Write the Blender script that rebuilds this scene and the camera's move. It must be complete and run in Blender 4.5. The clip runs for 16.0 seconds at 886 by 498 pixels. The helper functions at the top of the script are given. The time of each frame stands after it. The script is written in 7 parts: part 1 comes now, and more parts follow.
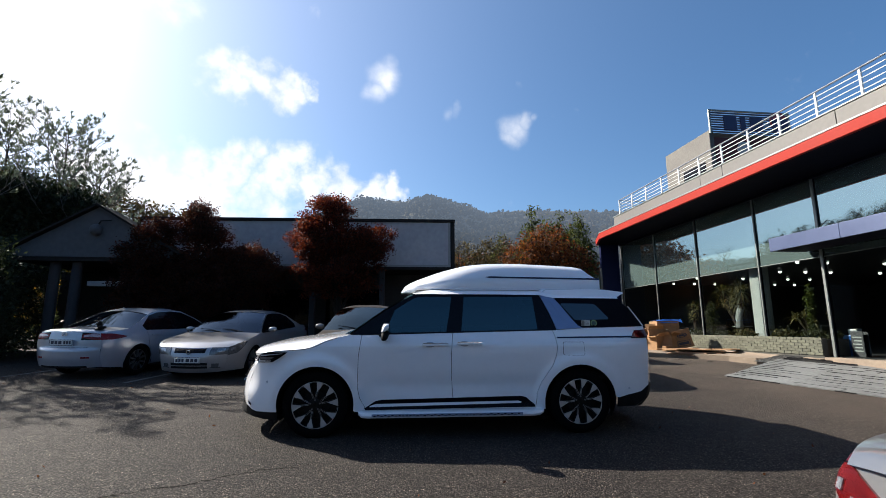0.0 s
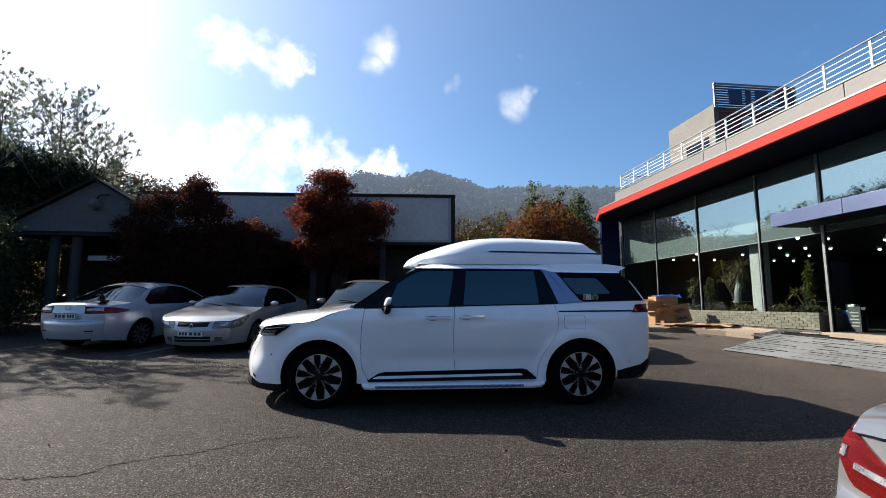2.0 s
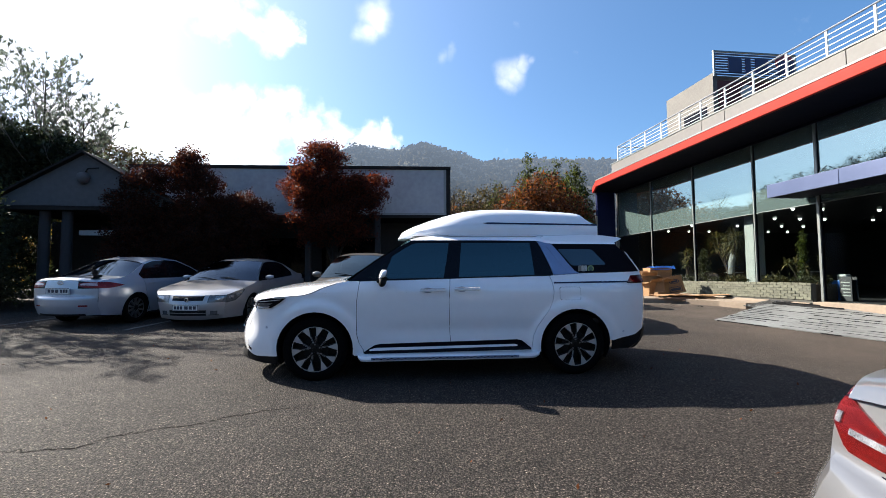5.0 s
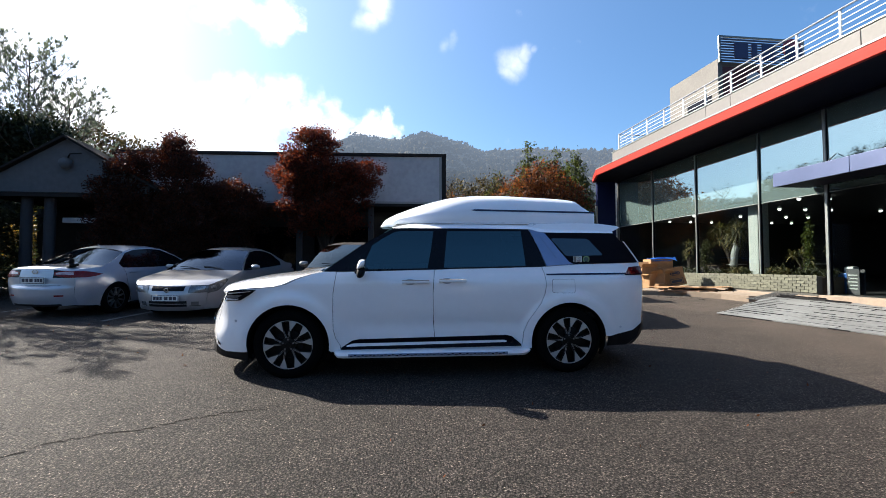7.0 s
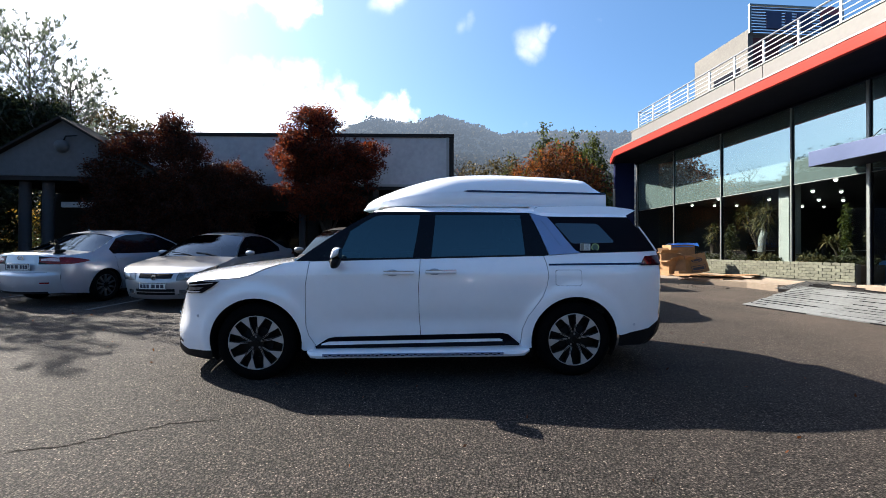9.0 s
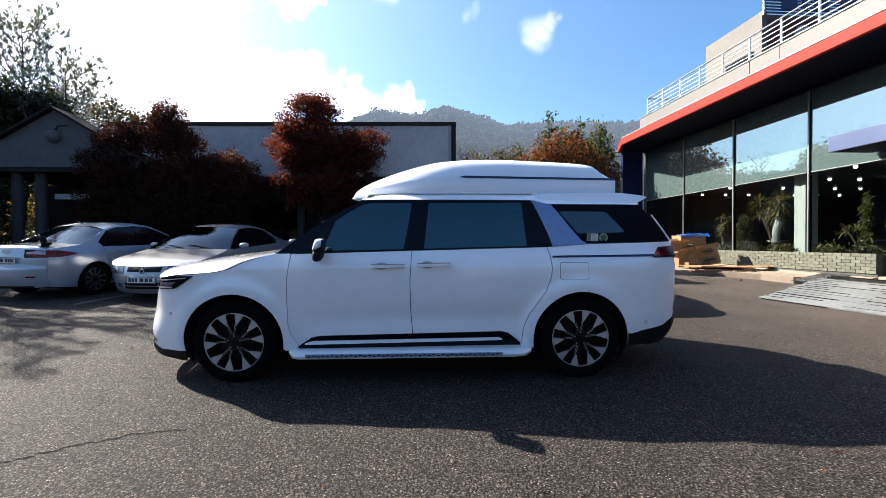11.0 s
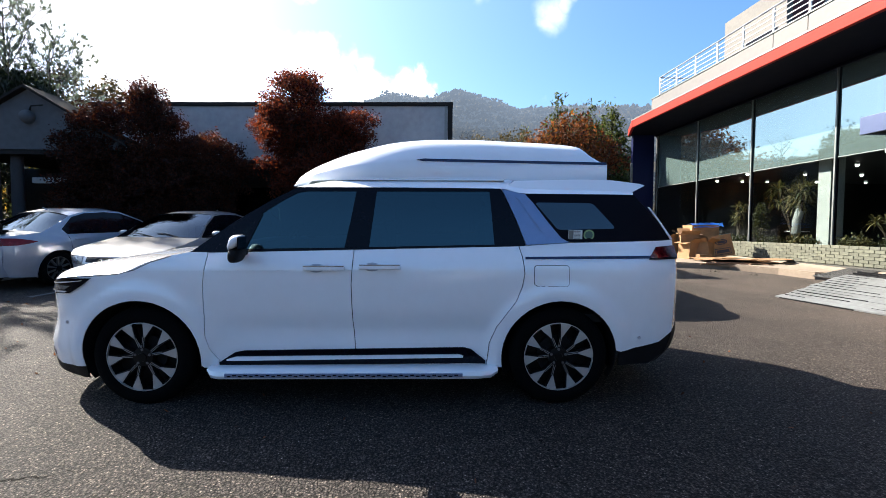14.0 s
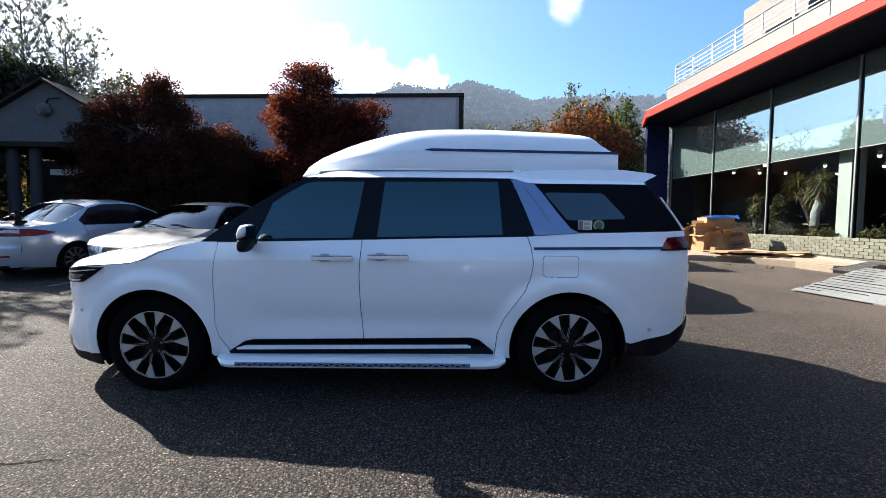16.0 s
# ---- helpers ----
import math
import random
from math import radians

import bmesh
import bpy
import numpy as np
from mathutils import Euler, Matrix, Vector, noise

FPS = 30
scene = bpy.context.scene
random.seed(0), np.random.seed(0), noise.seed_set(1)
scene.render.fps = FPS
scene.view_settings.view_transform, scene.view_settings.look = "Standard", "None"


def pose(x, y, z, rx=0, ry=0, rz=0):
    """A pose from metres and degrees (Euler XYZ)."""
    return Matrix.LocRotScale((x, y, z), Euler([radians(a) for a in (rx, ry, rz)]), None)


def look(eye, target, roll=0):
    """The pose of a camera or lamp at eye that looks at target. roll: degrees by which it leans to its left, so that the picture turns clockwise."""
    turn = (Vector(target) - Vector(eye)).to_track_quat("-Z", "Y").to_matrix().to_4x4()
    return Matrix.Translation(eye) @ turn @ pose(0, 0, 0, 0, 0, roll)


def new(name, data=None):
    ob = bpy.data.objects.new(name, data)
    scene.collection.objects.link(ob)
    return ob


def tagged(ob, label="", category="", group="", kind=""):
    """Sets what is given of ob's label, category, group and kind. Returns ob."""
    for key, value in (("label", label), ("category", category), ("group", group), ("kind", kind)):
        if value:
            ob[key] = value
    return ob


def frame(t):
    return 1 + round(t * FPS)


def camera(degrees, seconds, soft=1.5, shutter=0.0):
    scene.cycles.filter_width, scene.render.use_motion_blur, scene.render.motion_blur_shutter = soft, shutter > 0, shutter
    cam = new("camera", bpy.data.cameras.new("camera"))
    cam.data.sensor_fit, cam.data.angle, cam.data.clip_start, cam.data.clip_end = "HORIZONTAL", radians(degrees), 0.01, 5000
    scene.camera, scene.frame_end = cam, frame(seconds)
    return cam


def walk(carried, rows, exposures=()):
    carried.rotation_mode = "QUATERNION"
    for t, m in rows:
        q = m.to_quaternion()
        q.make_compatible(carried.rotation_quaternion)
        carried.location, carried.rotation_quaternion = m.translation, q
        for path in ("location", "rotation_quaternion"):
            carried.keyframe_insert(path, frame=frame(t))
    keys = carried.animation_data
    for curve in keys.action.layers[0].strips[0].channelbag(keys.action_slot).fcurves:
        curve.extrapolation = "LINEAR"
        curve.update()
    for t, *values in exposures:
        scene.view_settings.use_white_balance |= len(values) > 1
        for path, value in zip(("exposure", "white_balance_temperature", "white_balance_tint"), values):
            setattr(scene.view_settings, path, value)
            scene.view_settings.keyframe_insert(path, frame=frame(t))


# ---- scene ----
# camera path: seconds, eye, target, roll
cam = camera(88.1, 16.0, 0.5)
PATH = [
    (0, (-0.723, -5.401, 1.234), (-0.496, -3.442, 1.572), -0.1),
    (0.5, (-0.722, -5.397, 1.228), (-0.499, -3.435, 1.542), -0.0),
    (1, (-0.735, -5.392, 1.218), (-0.51, -3.426, 1.506), -0.0),
    (1.5, (-0.757, -5.39, 1.219), (-0.528, -3.42, 1.48), 0.0),
    (2, (-0.756, -5.379, 1.215), (-0.525, -3.406, 1.449), -0.0),
    (2.5, (-0.754, -5.367, 1.21), (-0.523, -3.391, 1.416), -0.1),
    (3, (-0.76, -5.354, 1.205), (-0.525, -3.376, 1.386), -0.2),
    (3.5, (-0.758, -5.339, 1.196), (-0.519, -3.36, 1.359), -0.1),
    (4, (-0.775, -5.347, 1.201), (-0.532, -3.367, 1.346), -0.2),
    (6.5, (-0.572, -5.086, 1.204), (-0.316, -3.104, 1.289), -0.4),
    (7, (-0.51, -4.961, 1.205), (-0.262, -2.978, 1.281), -0.1),
    (7.1, (-0.498, -4.936, 1.205), (-0.251, -2.953, 1.28), -0.1),
    (7.2, (-0.231, -4.382, 1.272), (0.018, -2.398, 1.293), 0.2),
    (7.5, (-0.155, -4.416, 1.249), (0.052, -2.427, 1.279), 0.2),
    (8, (-0.161, -4.4, 1.258), (0.031, -2.409, 1.278), 0.1),
    (8.5, (-0.169, -4.38, 1.249), (0.016, -2.389, 1.265), 0.0),
    (9, (-0.15, -4.383, 1.248), (0.026, -2.391, 1.256), -0.0),
    (9.2, (-0.121, -4.395, 1.223), (0.047, -2.402, 1.24), -0.1),
    (11.5, (0.087, -3.867, 1.262), (0.236, -1.874, 1.215), -0.2),
    (12, (0.241, -3.74, 1.294), (0.385, -1.746, 1.23), -0.2),
    (12.5, (0.325, -3.595, 1.288), (0.459, -1.601, 1.214), -0.1),
    (13, (0.395, -3.407, 1.308), (0.519, -1.413, 1.23), 0.1),
    (13.5, (0.438, -3.341, 1.335), (0.554, -1.346, 1.249), 0.2),
    (14, (0.5, -3.322, 1.334), (0.604, -1.327, 1.241), 0.2),
    (14.5, (0.521, -3.304, 1.329), (0.611, -1.309, 1.229), 0.2),
    (15, (0.523, -3.302, 1.325), (0.6, -1.307, 1.22), 0.3),
    (15.5, (0.531, -3.304, 1.32), (0.595, -1.309, 1.206), 0.4),
    (16, (0.527, -3.31, 1.317), (0.581, -1.315, 1.191), 0.3),
]
EXPOSURE = [(0.0, 1.30), (4.0, 1.70), (7.0, 1.80), (9.0, 1.90), (12.0, 2.05), (16.0, 2.20)]
walk(cam, [(t, look(eye, target, roll)) for t, eye, target, roll in PATH], EXPOSURE)


# ---------------- world and light ----------------
SLOPE = 0.045                                  # the lot climbs towards the back
SUN_DIR = Vector((-1.18, 0.84, 1.0)).normalized()
SUN_EL = math.asin(SUN_DIR.z)
SUN_AZ = math.atan2(SUN_DIR.x, SUN_DIR.y)

world = bpy.data.worlds.new("sky")
scene.world = world
world.use_nodes = True
wn, wl = world.node_tree.nodes, world.node_tree.links
wn.clear()


def wmath(op, a, b=None, clamp=False):
    n = wn.new("ShaderNodeMath")
    n.operation, n.use_clamp = op, clamp
    for i, v in enumerate((a, b)):
        if v is None:
            continue
        if isinstance(v, (int, float)):
            n.inputs[i].default_value = v
        else:
            wl.new(v, n.inputs[i])
    return n.outputs[0]


sky = wn.new("ShaderNodeTexSky")
sky.sky_type, sky.sun_disc = "NISHITA", False
sky.sun_elevation, sky.sun_rotation = SUN_EL, SUN_AZ
sky.air_density, sky.dust_density, sky.ozone_density = 1.0, 1.3, 4.2
tc = wn.new("ShaderNodeTexCoord")
# clouds: soft blobs in given directions, broken up by noise
warp = wn.new("ShaderNodeTexNoise")
warp.inputs["Scale"].default_value, warp.inputs["Detail"].default_value = 9.0, 8.0
warp.inputs["Roughness"].default_value = 0.6
wl.new(tc.outputs["Generated"], warp.inputs["Vector"])
fine = wn.new("ShaderNodeTexNoise")
fine.inputs["Scale"].default_value, fine.inputs["Detail"].default_value = 26.0, 6.0
wl.new(tc.outputs["Generated"], fine.inputs["Vector"])
# azimuth and height in degrees, reach in radians, density
CLOUDS = [
    (-17.5, 19.6, 0.055, 0.9), (-12.5, 19.4, 0.05, 0.9), (-30, 14.5, 0.11, 1.0), (-24.5, 16.0, 0.085, 1.0), (-19.5, 17.3, 0.07, 1.0), (-14, 17.8, 0.066, 1.0), (-9.5, 17.0, 0.06, 1.0),
    (-6, 16.9, 0.056, 1.0), (-2.5, 16.8, 0.050, 1.0), (0.4, 17.0, 0.034, 0.95), (-15, 13.5, 0.09, 1.0), (-22, 12.5, 0.10, 1.0), (-6, 14.6, 0.045, 0.9),
    (-19.5, 27.3, 0.056, 0.92), (-16, 28.0, 0.062, 0.95), (-13, 28.3, 0.046, 0.85), (-11.2, 27.4, 0.024, 0.7),
    (-37, 21, 0.10, 0.7), (-27, 34, 0.07, 0.5), (-12, 36, 0.05, 0.45),
]
bend = wn.new("ShaderNodeTexNoise")
bend.inputs["Scale"].default_value, bend.inputs["Detail"].default_value = 15.0, 6.0
wl.new(tc.outputs["Generated"], bend.inputs["Vector"])
off = wn.new("ShaderNodeVectorMath")
off.operation = "MULTIPLY_ADD"
wl.new(bend.outputs["Color"], off.inputs[0])
off.inputs[1].default_value, off.inputs[2].default_value = (0.15, 0.15, 0.12), (-0.075, -0.075, -0.06)
bent = wn.new("ShaderNodeVectorMath")
bent.operation = "ADD"
wl.new(tc.outputs["Generated"], bent.inputs[0]), wl.new(off.outputs[0], bent.inputs[1])
# small loose puffs with soft edges
PUFFS = [
    (-1.4, 29.9, 0.030, 1.0), (-2.6, 28.6, 0.022, 0.7), (-3.4, 28.0, 0.015, 0.5), (-0.8, 30.8, 0.020, 0.6), (7.6, 26.2, 0.013, 0.34), (8.6, 26.5, 0.013, 0.34),
    (16.1, 24.0, 0.025, 0.8), (17.2, 24.8, 0.019, 0.7), (15.7, 23.1, 0.019, 0.7), (18.4, 25.1, 0.010, 0.4),
]
bent_little = wn.new("ShaderNodeVectorMath")
bent_little.operation = "MULTIPLY_ADD"
wl.new(off.outputs[0], bent_little.inputs[0]), wl.new(tc.outputs["Generated"], bent_little.inputs[2])
bent_little.inputs[1].default_value = (0.4, 0.4, 0.4)
cover = loose = None
for az, el, reach, dense in CLOUDS + PUFFS:
    puff = (az, el, reach, dense) in PUFFS
    dot = wn.new("ShaderNodeVectorMath")
    dot.operation = "DISTANCE"
    wl.new((bent_little if puff else bent).outputs[0], dot.inputs[0])
    dot.inputs[1].default_value = (math.sin(radians(az)) * math.cos(radians(el)), math.cos(radians(az)) * math.cos(radians(el)), math.sin(radians(el)))
    ramp = wn.new("ShaderNodeMapRange")
    ramp.interpolation_type = "SMOOTHSTEP"
    ramp.inputs["From Min"].default_value, ramp.inputs["From Max"].default_value = reach * 1.5, 0.0
    ramp.inputs["To Max"].default_value = dense
    wl.new(dot.outputs["Value"], ramp.inputs["Value"])
    if puff:
        loose = ramp.outputs[0] if loose is None else wmath("MAXIMUM", loose, ramp.outputs[0])
    else:
        cover = ramp.outputs[0] if cover is None else wmath("MAXIMUM", cover, ramp.outputs[0])
broken = wmath("ADD", wmath("MULTIPLY", warp.outputs["Fac"], 1.5), wmath("MULTIPLY", fine.outputs["Fac"], 0.48))
dens = wmath("SUBTRACT", wmath("ADD", cover, broken), 1.25)
mask = wn.new("ShaderNodeMapRange")
mask.interpolation_type = "SMOOTHSTEP"
mask.inputs["From Min"].default_value, mask.inputs["From Max"].default_value = 0.0, 0.85
wl.new(dens, mask.inputs["Value"])
bright = wmath("ADD", wmath("MULTIPLY", warp.outputs["Fac"], 5.0), 7.5)
cloud = wn.new("ShaderNodeCombineColor")
wl.new(bright, cloud.inputs[0]), wl.new(bright, cloud.inputs[1])
wl.new(wmath("MULTIPLY", bright, 1.02), cloud.inputs[2])
mixc = wn.new("ShaderNodeMix")
mixc.data_type = "RGBA"
loose = wmath("MULTIPLY", loose, wmath("ADD", wmath("MULTIPLY", fine.outputs["Fac"], 1.1), 0.25), True)
wl.new(wmath("MAXIMUM", mask.outputs[0], wmath("POWER", loose, 1.35)), mixc.inputs["Factor"])
hue = wn.new("ShaderNodeHueSaturation")                  # clear autumn air: a deeper blue
hue.inputs["Saturation"].default_value, hue.inputs["Value"].default_value = 1.2, 1.2
wl.new(sky.outputs[0], hue.inputs["Color"])
# milky air round the sun
near = wn.new("ShaderNodeVectorMath")
near.operation = "DISTANCE"
wl.new(tc.outputs["Generated"], near.inputs[0])
near.inputs[1].default_value = SUN_DIR
veil = wmath("EXPONENT", wmath("MULTIPLY", wmath("POWER", near.outputs["Value"], 2.0), -2.7))
wide = wmath("EXPONENT", wmath("MULTIPLY", wmath("POWER", near.outputs["Value"], 2.0), -0.75))
milk = wn.new("ShaderNodeCombineColor")
for k, v in enumerate((2.45, 2.4, 2.7)):
    wl.new(wmath("ADD", wmath("MULTIPLY", veil, v), wmath("MULTIPLY", wide, (0.80, 1.02, 1.14)[k])), milk.inputs[k])
hazy = wn.new("ShaderNodeMix")
hazy.data_type, hazy.blend_type = "RGBA", "ADD"
hazy.inputs["Factor"].default_value = 1.0
wl.new(hue.outputs[0], hazy.inputs["A"]), wl.new(milk.outputs[0], hazy.inputs["B"])
wl.new(hazy.outputs["Result"], mixc.inputs["A"]), wl.new(cloud.outputs[0], mixc.inputs["B"])
bg = wn.new("ShaderNodeBackground")
bg.inputs["Strength"].default_value = 0.050
wl.new(mixc.outputs["Result"], bg.inputs["Color"])
wout = wn.new("ShaderNodeOutputWorld")
wl.new(bg.outputs[0], wout.inputs[0])

sun = new("sun", bpy.data.lights.new("sun", "SUN"))
sun.data.energy, sun.data.angle, sun.data.color = 5.0, radians(0.53), (1.0, 0.93, 0.82)
sun.matrix_world = look(SUN_DIR * 60, (0, 0, 0))

# ---------------- materials ----------------
def mat(name, base, rough=0.5, metal=0.0, vary=0.12, scale=6.0, bump=0.0, bscale=60.0, coat=0.0, spec=0.5, tint=None, rvary=0.08, random_tint=0.0, stretch=None):
    """A principled surface whose colour wanders at two scales, with fine relief."""
    m = bpy.data.materials.new(name)
    m.use_nodes = True
    n, l = m.node_tree.nodes, m.node_tree.links
    p = n["Principled BSDF"]
    p.inputs["Roughness"].default_value, p.inputs["Metallic"].default_value = rough, metal
    p.inputs["Coat Weight"].default_value, p.inputs["Specular IOR Level"].default_value = coat, spec
    p.inputs["Coat Roughness"].default_value = 0.04
    t = n.new("ShaderNodeTexCoord")
    vec = t.outputs["Object"]
    if stretch:
        mp = n.new("ShaderNodeMapping")
        mp.inputs["Scale"].default_value = stretch
        l.new(vec, mp.inputs["Vector"])
        vec = mp.outputs[0]
    a, b = n.new("ShaderNodeTexNoise"), n.new("ShaderNodeTexNoise")
    a.inputs["Scale"].default_value, a.inputs["Detail"].default_value = scale, 6
    b.inputs["Scale"].default_value, b.inputs["Detail"].default_value = scale * 9, 4
    l.new(vec, a.inputs["Vector"]), l.new(vec, b.inputs["Vector"])
    add = n.new("ShaderNodeMath")
    add.operation = "ADD"
    l.new(a.outputs["Fac"], add.inputs[0]), l.new(b.outputs["Fac"], add.inputs[1])
    ramp = n.new("ShaderNodeValToRGB")
    lo = [max(0, c * (1 - vary)) for c in base]
    hi = [min(1, c * (1 + vary)) for c in (tint or base)]
    ramp.color_ramp.elements[0].position, ramp.color_ramp.elements[1].position = 0.35, 0.65
    ramp.color_ramp.elements[0].color, ramp.color_ramp.elements[1].color = (*lo, 1), (*hi, 1)
    half = n.new("ShaderNodeMath")
    half.operation = "MULTIPLY"
    half.inputs[1].default_value = 0.5
    l.new(add.outputs[0], half.inputs[0]), l.new(half.outputs[0], ramp.inputs["Fac"])
    out = ramp.outputs["Color"]
    if random_tint:
        info, hsv = n.new("ShaderNodeObjectInfo"), n.new("ShaderNodeHueSaturation")
        mr = n.new("ShaderNodeMapRange")
        mr.inputs["To Min"].default_value, mr.inputs["To Max"].default_value = 1 - random_tint, 1 + random_tint
        l.new(info.outputs["Random"], mr.inputs["Value"]), l.new(mr.outputs[0], hsv.inputs["Value"])
        l.new(out, hsv.inputs["Color"])
        out = hsv.outputs["Color"]
    l.new(out, p.inputs["Base Color"])
    if rvary:
        rr = n.new("ShaderNodeMapRange")
        rr.inputs["To Min"].default_value, rr.inputs["To Max"].default_value = max(0.02, rough - rvary), min(1, rough + rvary)
        l.new(a.outputs["Fac"], rr.inputs["Value"]), l.new(rr.outputs[0], p.inputs["Roughness"])
    if bump:
        c, bp = n.new("ShaderNodeTexNoise"), n.new("ShaderNodeBump")
        c.inputs["Scale"].default_value, c.inputs["Detail"].default_value = bscale, 5
        bp.inputs["Strength"].default_value, bp.inputs["Distance"].default_value = bump, 0.01
        l.new(vec, c.inputs["Vector"]), l.new(c.outputs["Fac"], bp.inputs["Height"]), l.new(bp.outputs[0], p.inputs["Normal"])
    return m


def glow(name, colour, strength):
    m = bpy.data.materials.new(name)
    m.use_nodes = True
    p = m.node_tree.nodes["Principled BSDF"]
    p.inputs["Base Color"].default_value = (*colour, 1)
    p.inputs["Emission Color"].default_value, p.inputs["Emission Strength"].default_value = (*colour, 1), strength
    return m


def glass(name, colour, rough=0.01, gloss=0.9, base=0.05, mirror=(1, 1, 1)):
    """Thin tinted sheet: see-through tint under a mirror coat that grows at grazing angles."""
    m = bpy.data.materials.new(name)
    m.use_nodes = True
    n, l = m.node_tree.nodes, m.node_tree.links
    n.remove(n["Principled BSDF"])
    tr, gl, mx = n.new("ShaderNodeBsdfTransparent"), n.new("ShaderNodeBsdfGlossy"), n.new("ShaderNodeMixShader")
    lw, pw, mul = n.new("ShaderNodeLayerWeight"), n.new("ShaderNodeMath"), n.new("ShaderNodeMath")
    lw.inputs["Blend"].default_value = 0.5
    pw.operation, mul.operation, mul.use_clamp = "POWER", "MULTIPLY_ADD", True
    pw.inputs[1].default_value = 3.5
    mul.inputs[1].default_value, mul.inputs[2].default_value = gloss, base
    tr.inputs["Color"].default_value = (*colour, 1)
    gl.inputs["Roughness"].default_value = rough
    gl.inputs["Color"].default_value = (*mirror, 1)
    l.new(lw.outputs["Facing"], pw.inputs[0]), l.new(pw.outputs[0], mul.inputs[0]), l.new(mul.outputs[0], mx.inputs["Fac"])
    l.new(tr.outputs[0], mx.inputs[1]), l.new(gl.outputs[0], mx.inputs[2])
    l.new(mx.outputs[0], n["Material Output"].inputs["Surface"])
    return m


def asphalt_mat():
    """Coarse worn asphalt: pale stones of two sizes in dark binder, wide stains over it."""
    m = mat("asphalt", (0.0665, 0.0580, 0.0535), 0.83, spec=0.17, vary=0.22, scale=0.35, bump=0.0, rvary=0.06)
    n, l = m.node_tree.nodes, m.node_tree.links
    p = n["Principled BSDF"]
    t = n.new("ShaderNodeTexCoord")
    out = p.inputs["Base Color"].links[0].from_socket
    height = None
    for scale, stops, rim in ((62.0, ((0.0, 0.6), (0.5, 0.9), (0.85, 1.25), (1.0, 1.7)), 0.28), (120.0, ((0.0, 0.55), (0.7, 0.85), (0.93, 1.2), (1.0, 3.0)), 0.6)):
        vor = n.new("ShaderNodeTexVoronoi")                      # aggregate stones
        vor.inputs["Scale"].default_value = scale
        l.new(t.outputs["Object"], vor.inputs["Vector"])
        sr = n.new("ShaderNodeValToRGB")
        e = sr.color_ramp.elements
        e[0].position, e[1].position = 0.0, 1.0
        for at, v in stops[1:-1]:
            e.new(at).color = (v, v * 0.985, v * 0.96, 1)
        e[0].color = (stops[0][1],) * 3 + (1,)
        e[len(e) - 1].color = (stops[-1][1], stops[-1][1] * 0.97, stops[-1][1] * 0.92, 1)
        sep = n.new("ShaderNodeSeparateColor")
        l.new(vor.outputs["Color"], sep.inputs[0]), l.new(sep.outputs[0], sr.inputs["Fac"])
        edge = n.new("ShaderNodeMapRange")                       # dark binder between the stones
        edge.inputs["From Min"].default_value, edge.inputs["From Max"].default_value = 0.30, 0.62
        edge.inputs["To Min"].default_value, edge.inputs["To Max"].default_value = 1.3, rim
        l.new(vor.outputs["Distance"], edge.inputs["Value"])
        for fac in (sr.outputs["Color"], edge.outputs[0]):
            mul = n.new("ShaderNodeMix")
            mul.data_type, mul.blend_type = "RGBA", "MULTIPLY"
            mul.inputs["Factor"].default_value = 1.0
            l.new(out, mul.inputs["A"]), l.new(fac, mul.inputs["B"])
            out = mul.outputs["Result"]
        bp = n.new("ShaderNodeBump")
        bp.invert = True
        bp.inputs["Strength"].default_value, bp.inputs["Distance"].default_value = 1.0, 0.8 / scale
        l.new(vor.outputs["Distance"], bp.inputs["Height"])
        if height:
            l.new(height, bp.inputs["Normal"])
        height = bp.outputs[0]
    # pale dusty tone on the showroom's side, with the sun's grazing light painted in
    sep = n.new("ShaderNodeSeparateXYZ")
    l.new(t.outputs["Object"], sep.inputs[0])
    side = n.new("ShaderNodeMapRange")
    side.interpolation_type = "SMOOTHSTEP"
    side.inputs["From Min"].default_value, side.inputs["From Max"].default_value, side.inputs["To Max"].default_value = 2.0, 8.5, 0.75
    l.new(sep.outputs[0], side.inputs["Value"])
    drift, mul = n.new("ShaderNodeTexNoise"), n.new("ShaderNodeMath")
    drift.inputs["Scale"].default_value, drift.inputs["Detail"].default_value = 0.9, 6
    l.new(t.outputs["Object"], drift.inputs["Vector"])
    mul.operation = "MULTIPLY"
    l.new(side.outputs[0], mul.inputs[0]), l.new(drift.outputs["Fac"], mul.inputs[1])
    sunlit_dust = n.new("ShaderNodeMix")
    sunlit_dust.data_type = "RGBA"
    sunlit_dust.inputs["B"].default_value = (0.155, 0.122, 0.098, 1)
    l.new(mul.outputs[0], sunlit_dust.inputs["Factor"]), l.new(out, sunlit_dust.inputs["A"])
    l.new(sunlit_dust.outputs["Result"], p.inputs["Base Color"])
    l.new(height, p.inputs["Normal"])
    return m


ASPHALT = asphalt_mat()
VAN_WHITE = mat("van_white_paint", (0.80, 0.81, 0.84), 0.22, vary=0.02, scale=1.2, coat=1.0, rvary=0.02)
BOX_WHITE = mat("roof_box_white", (0.79, 0.80, 0.83), 0.3, vary=0.02, scale=1.2, coat=0.7, rvary=0.03)
GLOSS_BLACK = mat("gloss_black", (0.003, 0.003, 0.006), 0.14, vary=0.1, spec=0.14, rvary=0.02)
BLACK_PLASTIC = mat("black_plastic", (0.007, 0.007, 0.008), 0.6, spec=0.15, vary=0.2, scale=14, bump=0.15, bscale=300)
NAVY_STRIP = mat("navy_strip", (0.009, 0.011, 0.045), 0.25, vary=0.1, coat=0.5)
CHROME = mat("chrome", (0.75, 0.76, 0.78), 0.12, 1.0, vary=0.04)
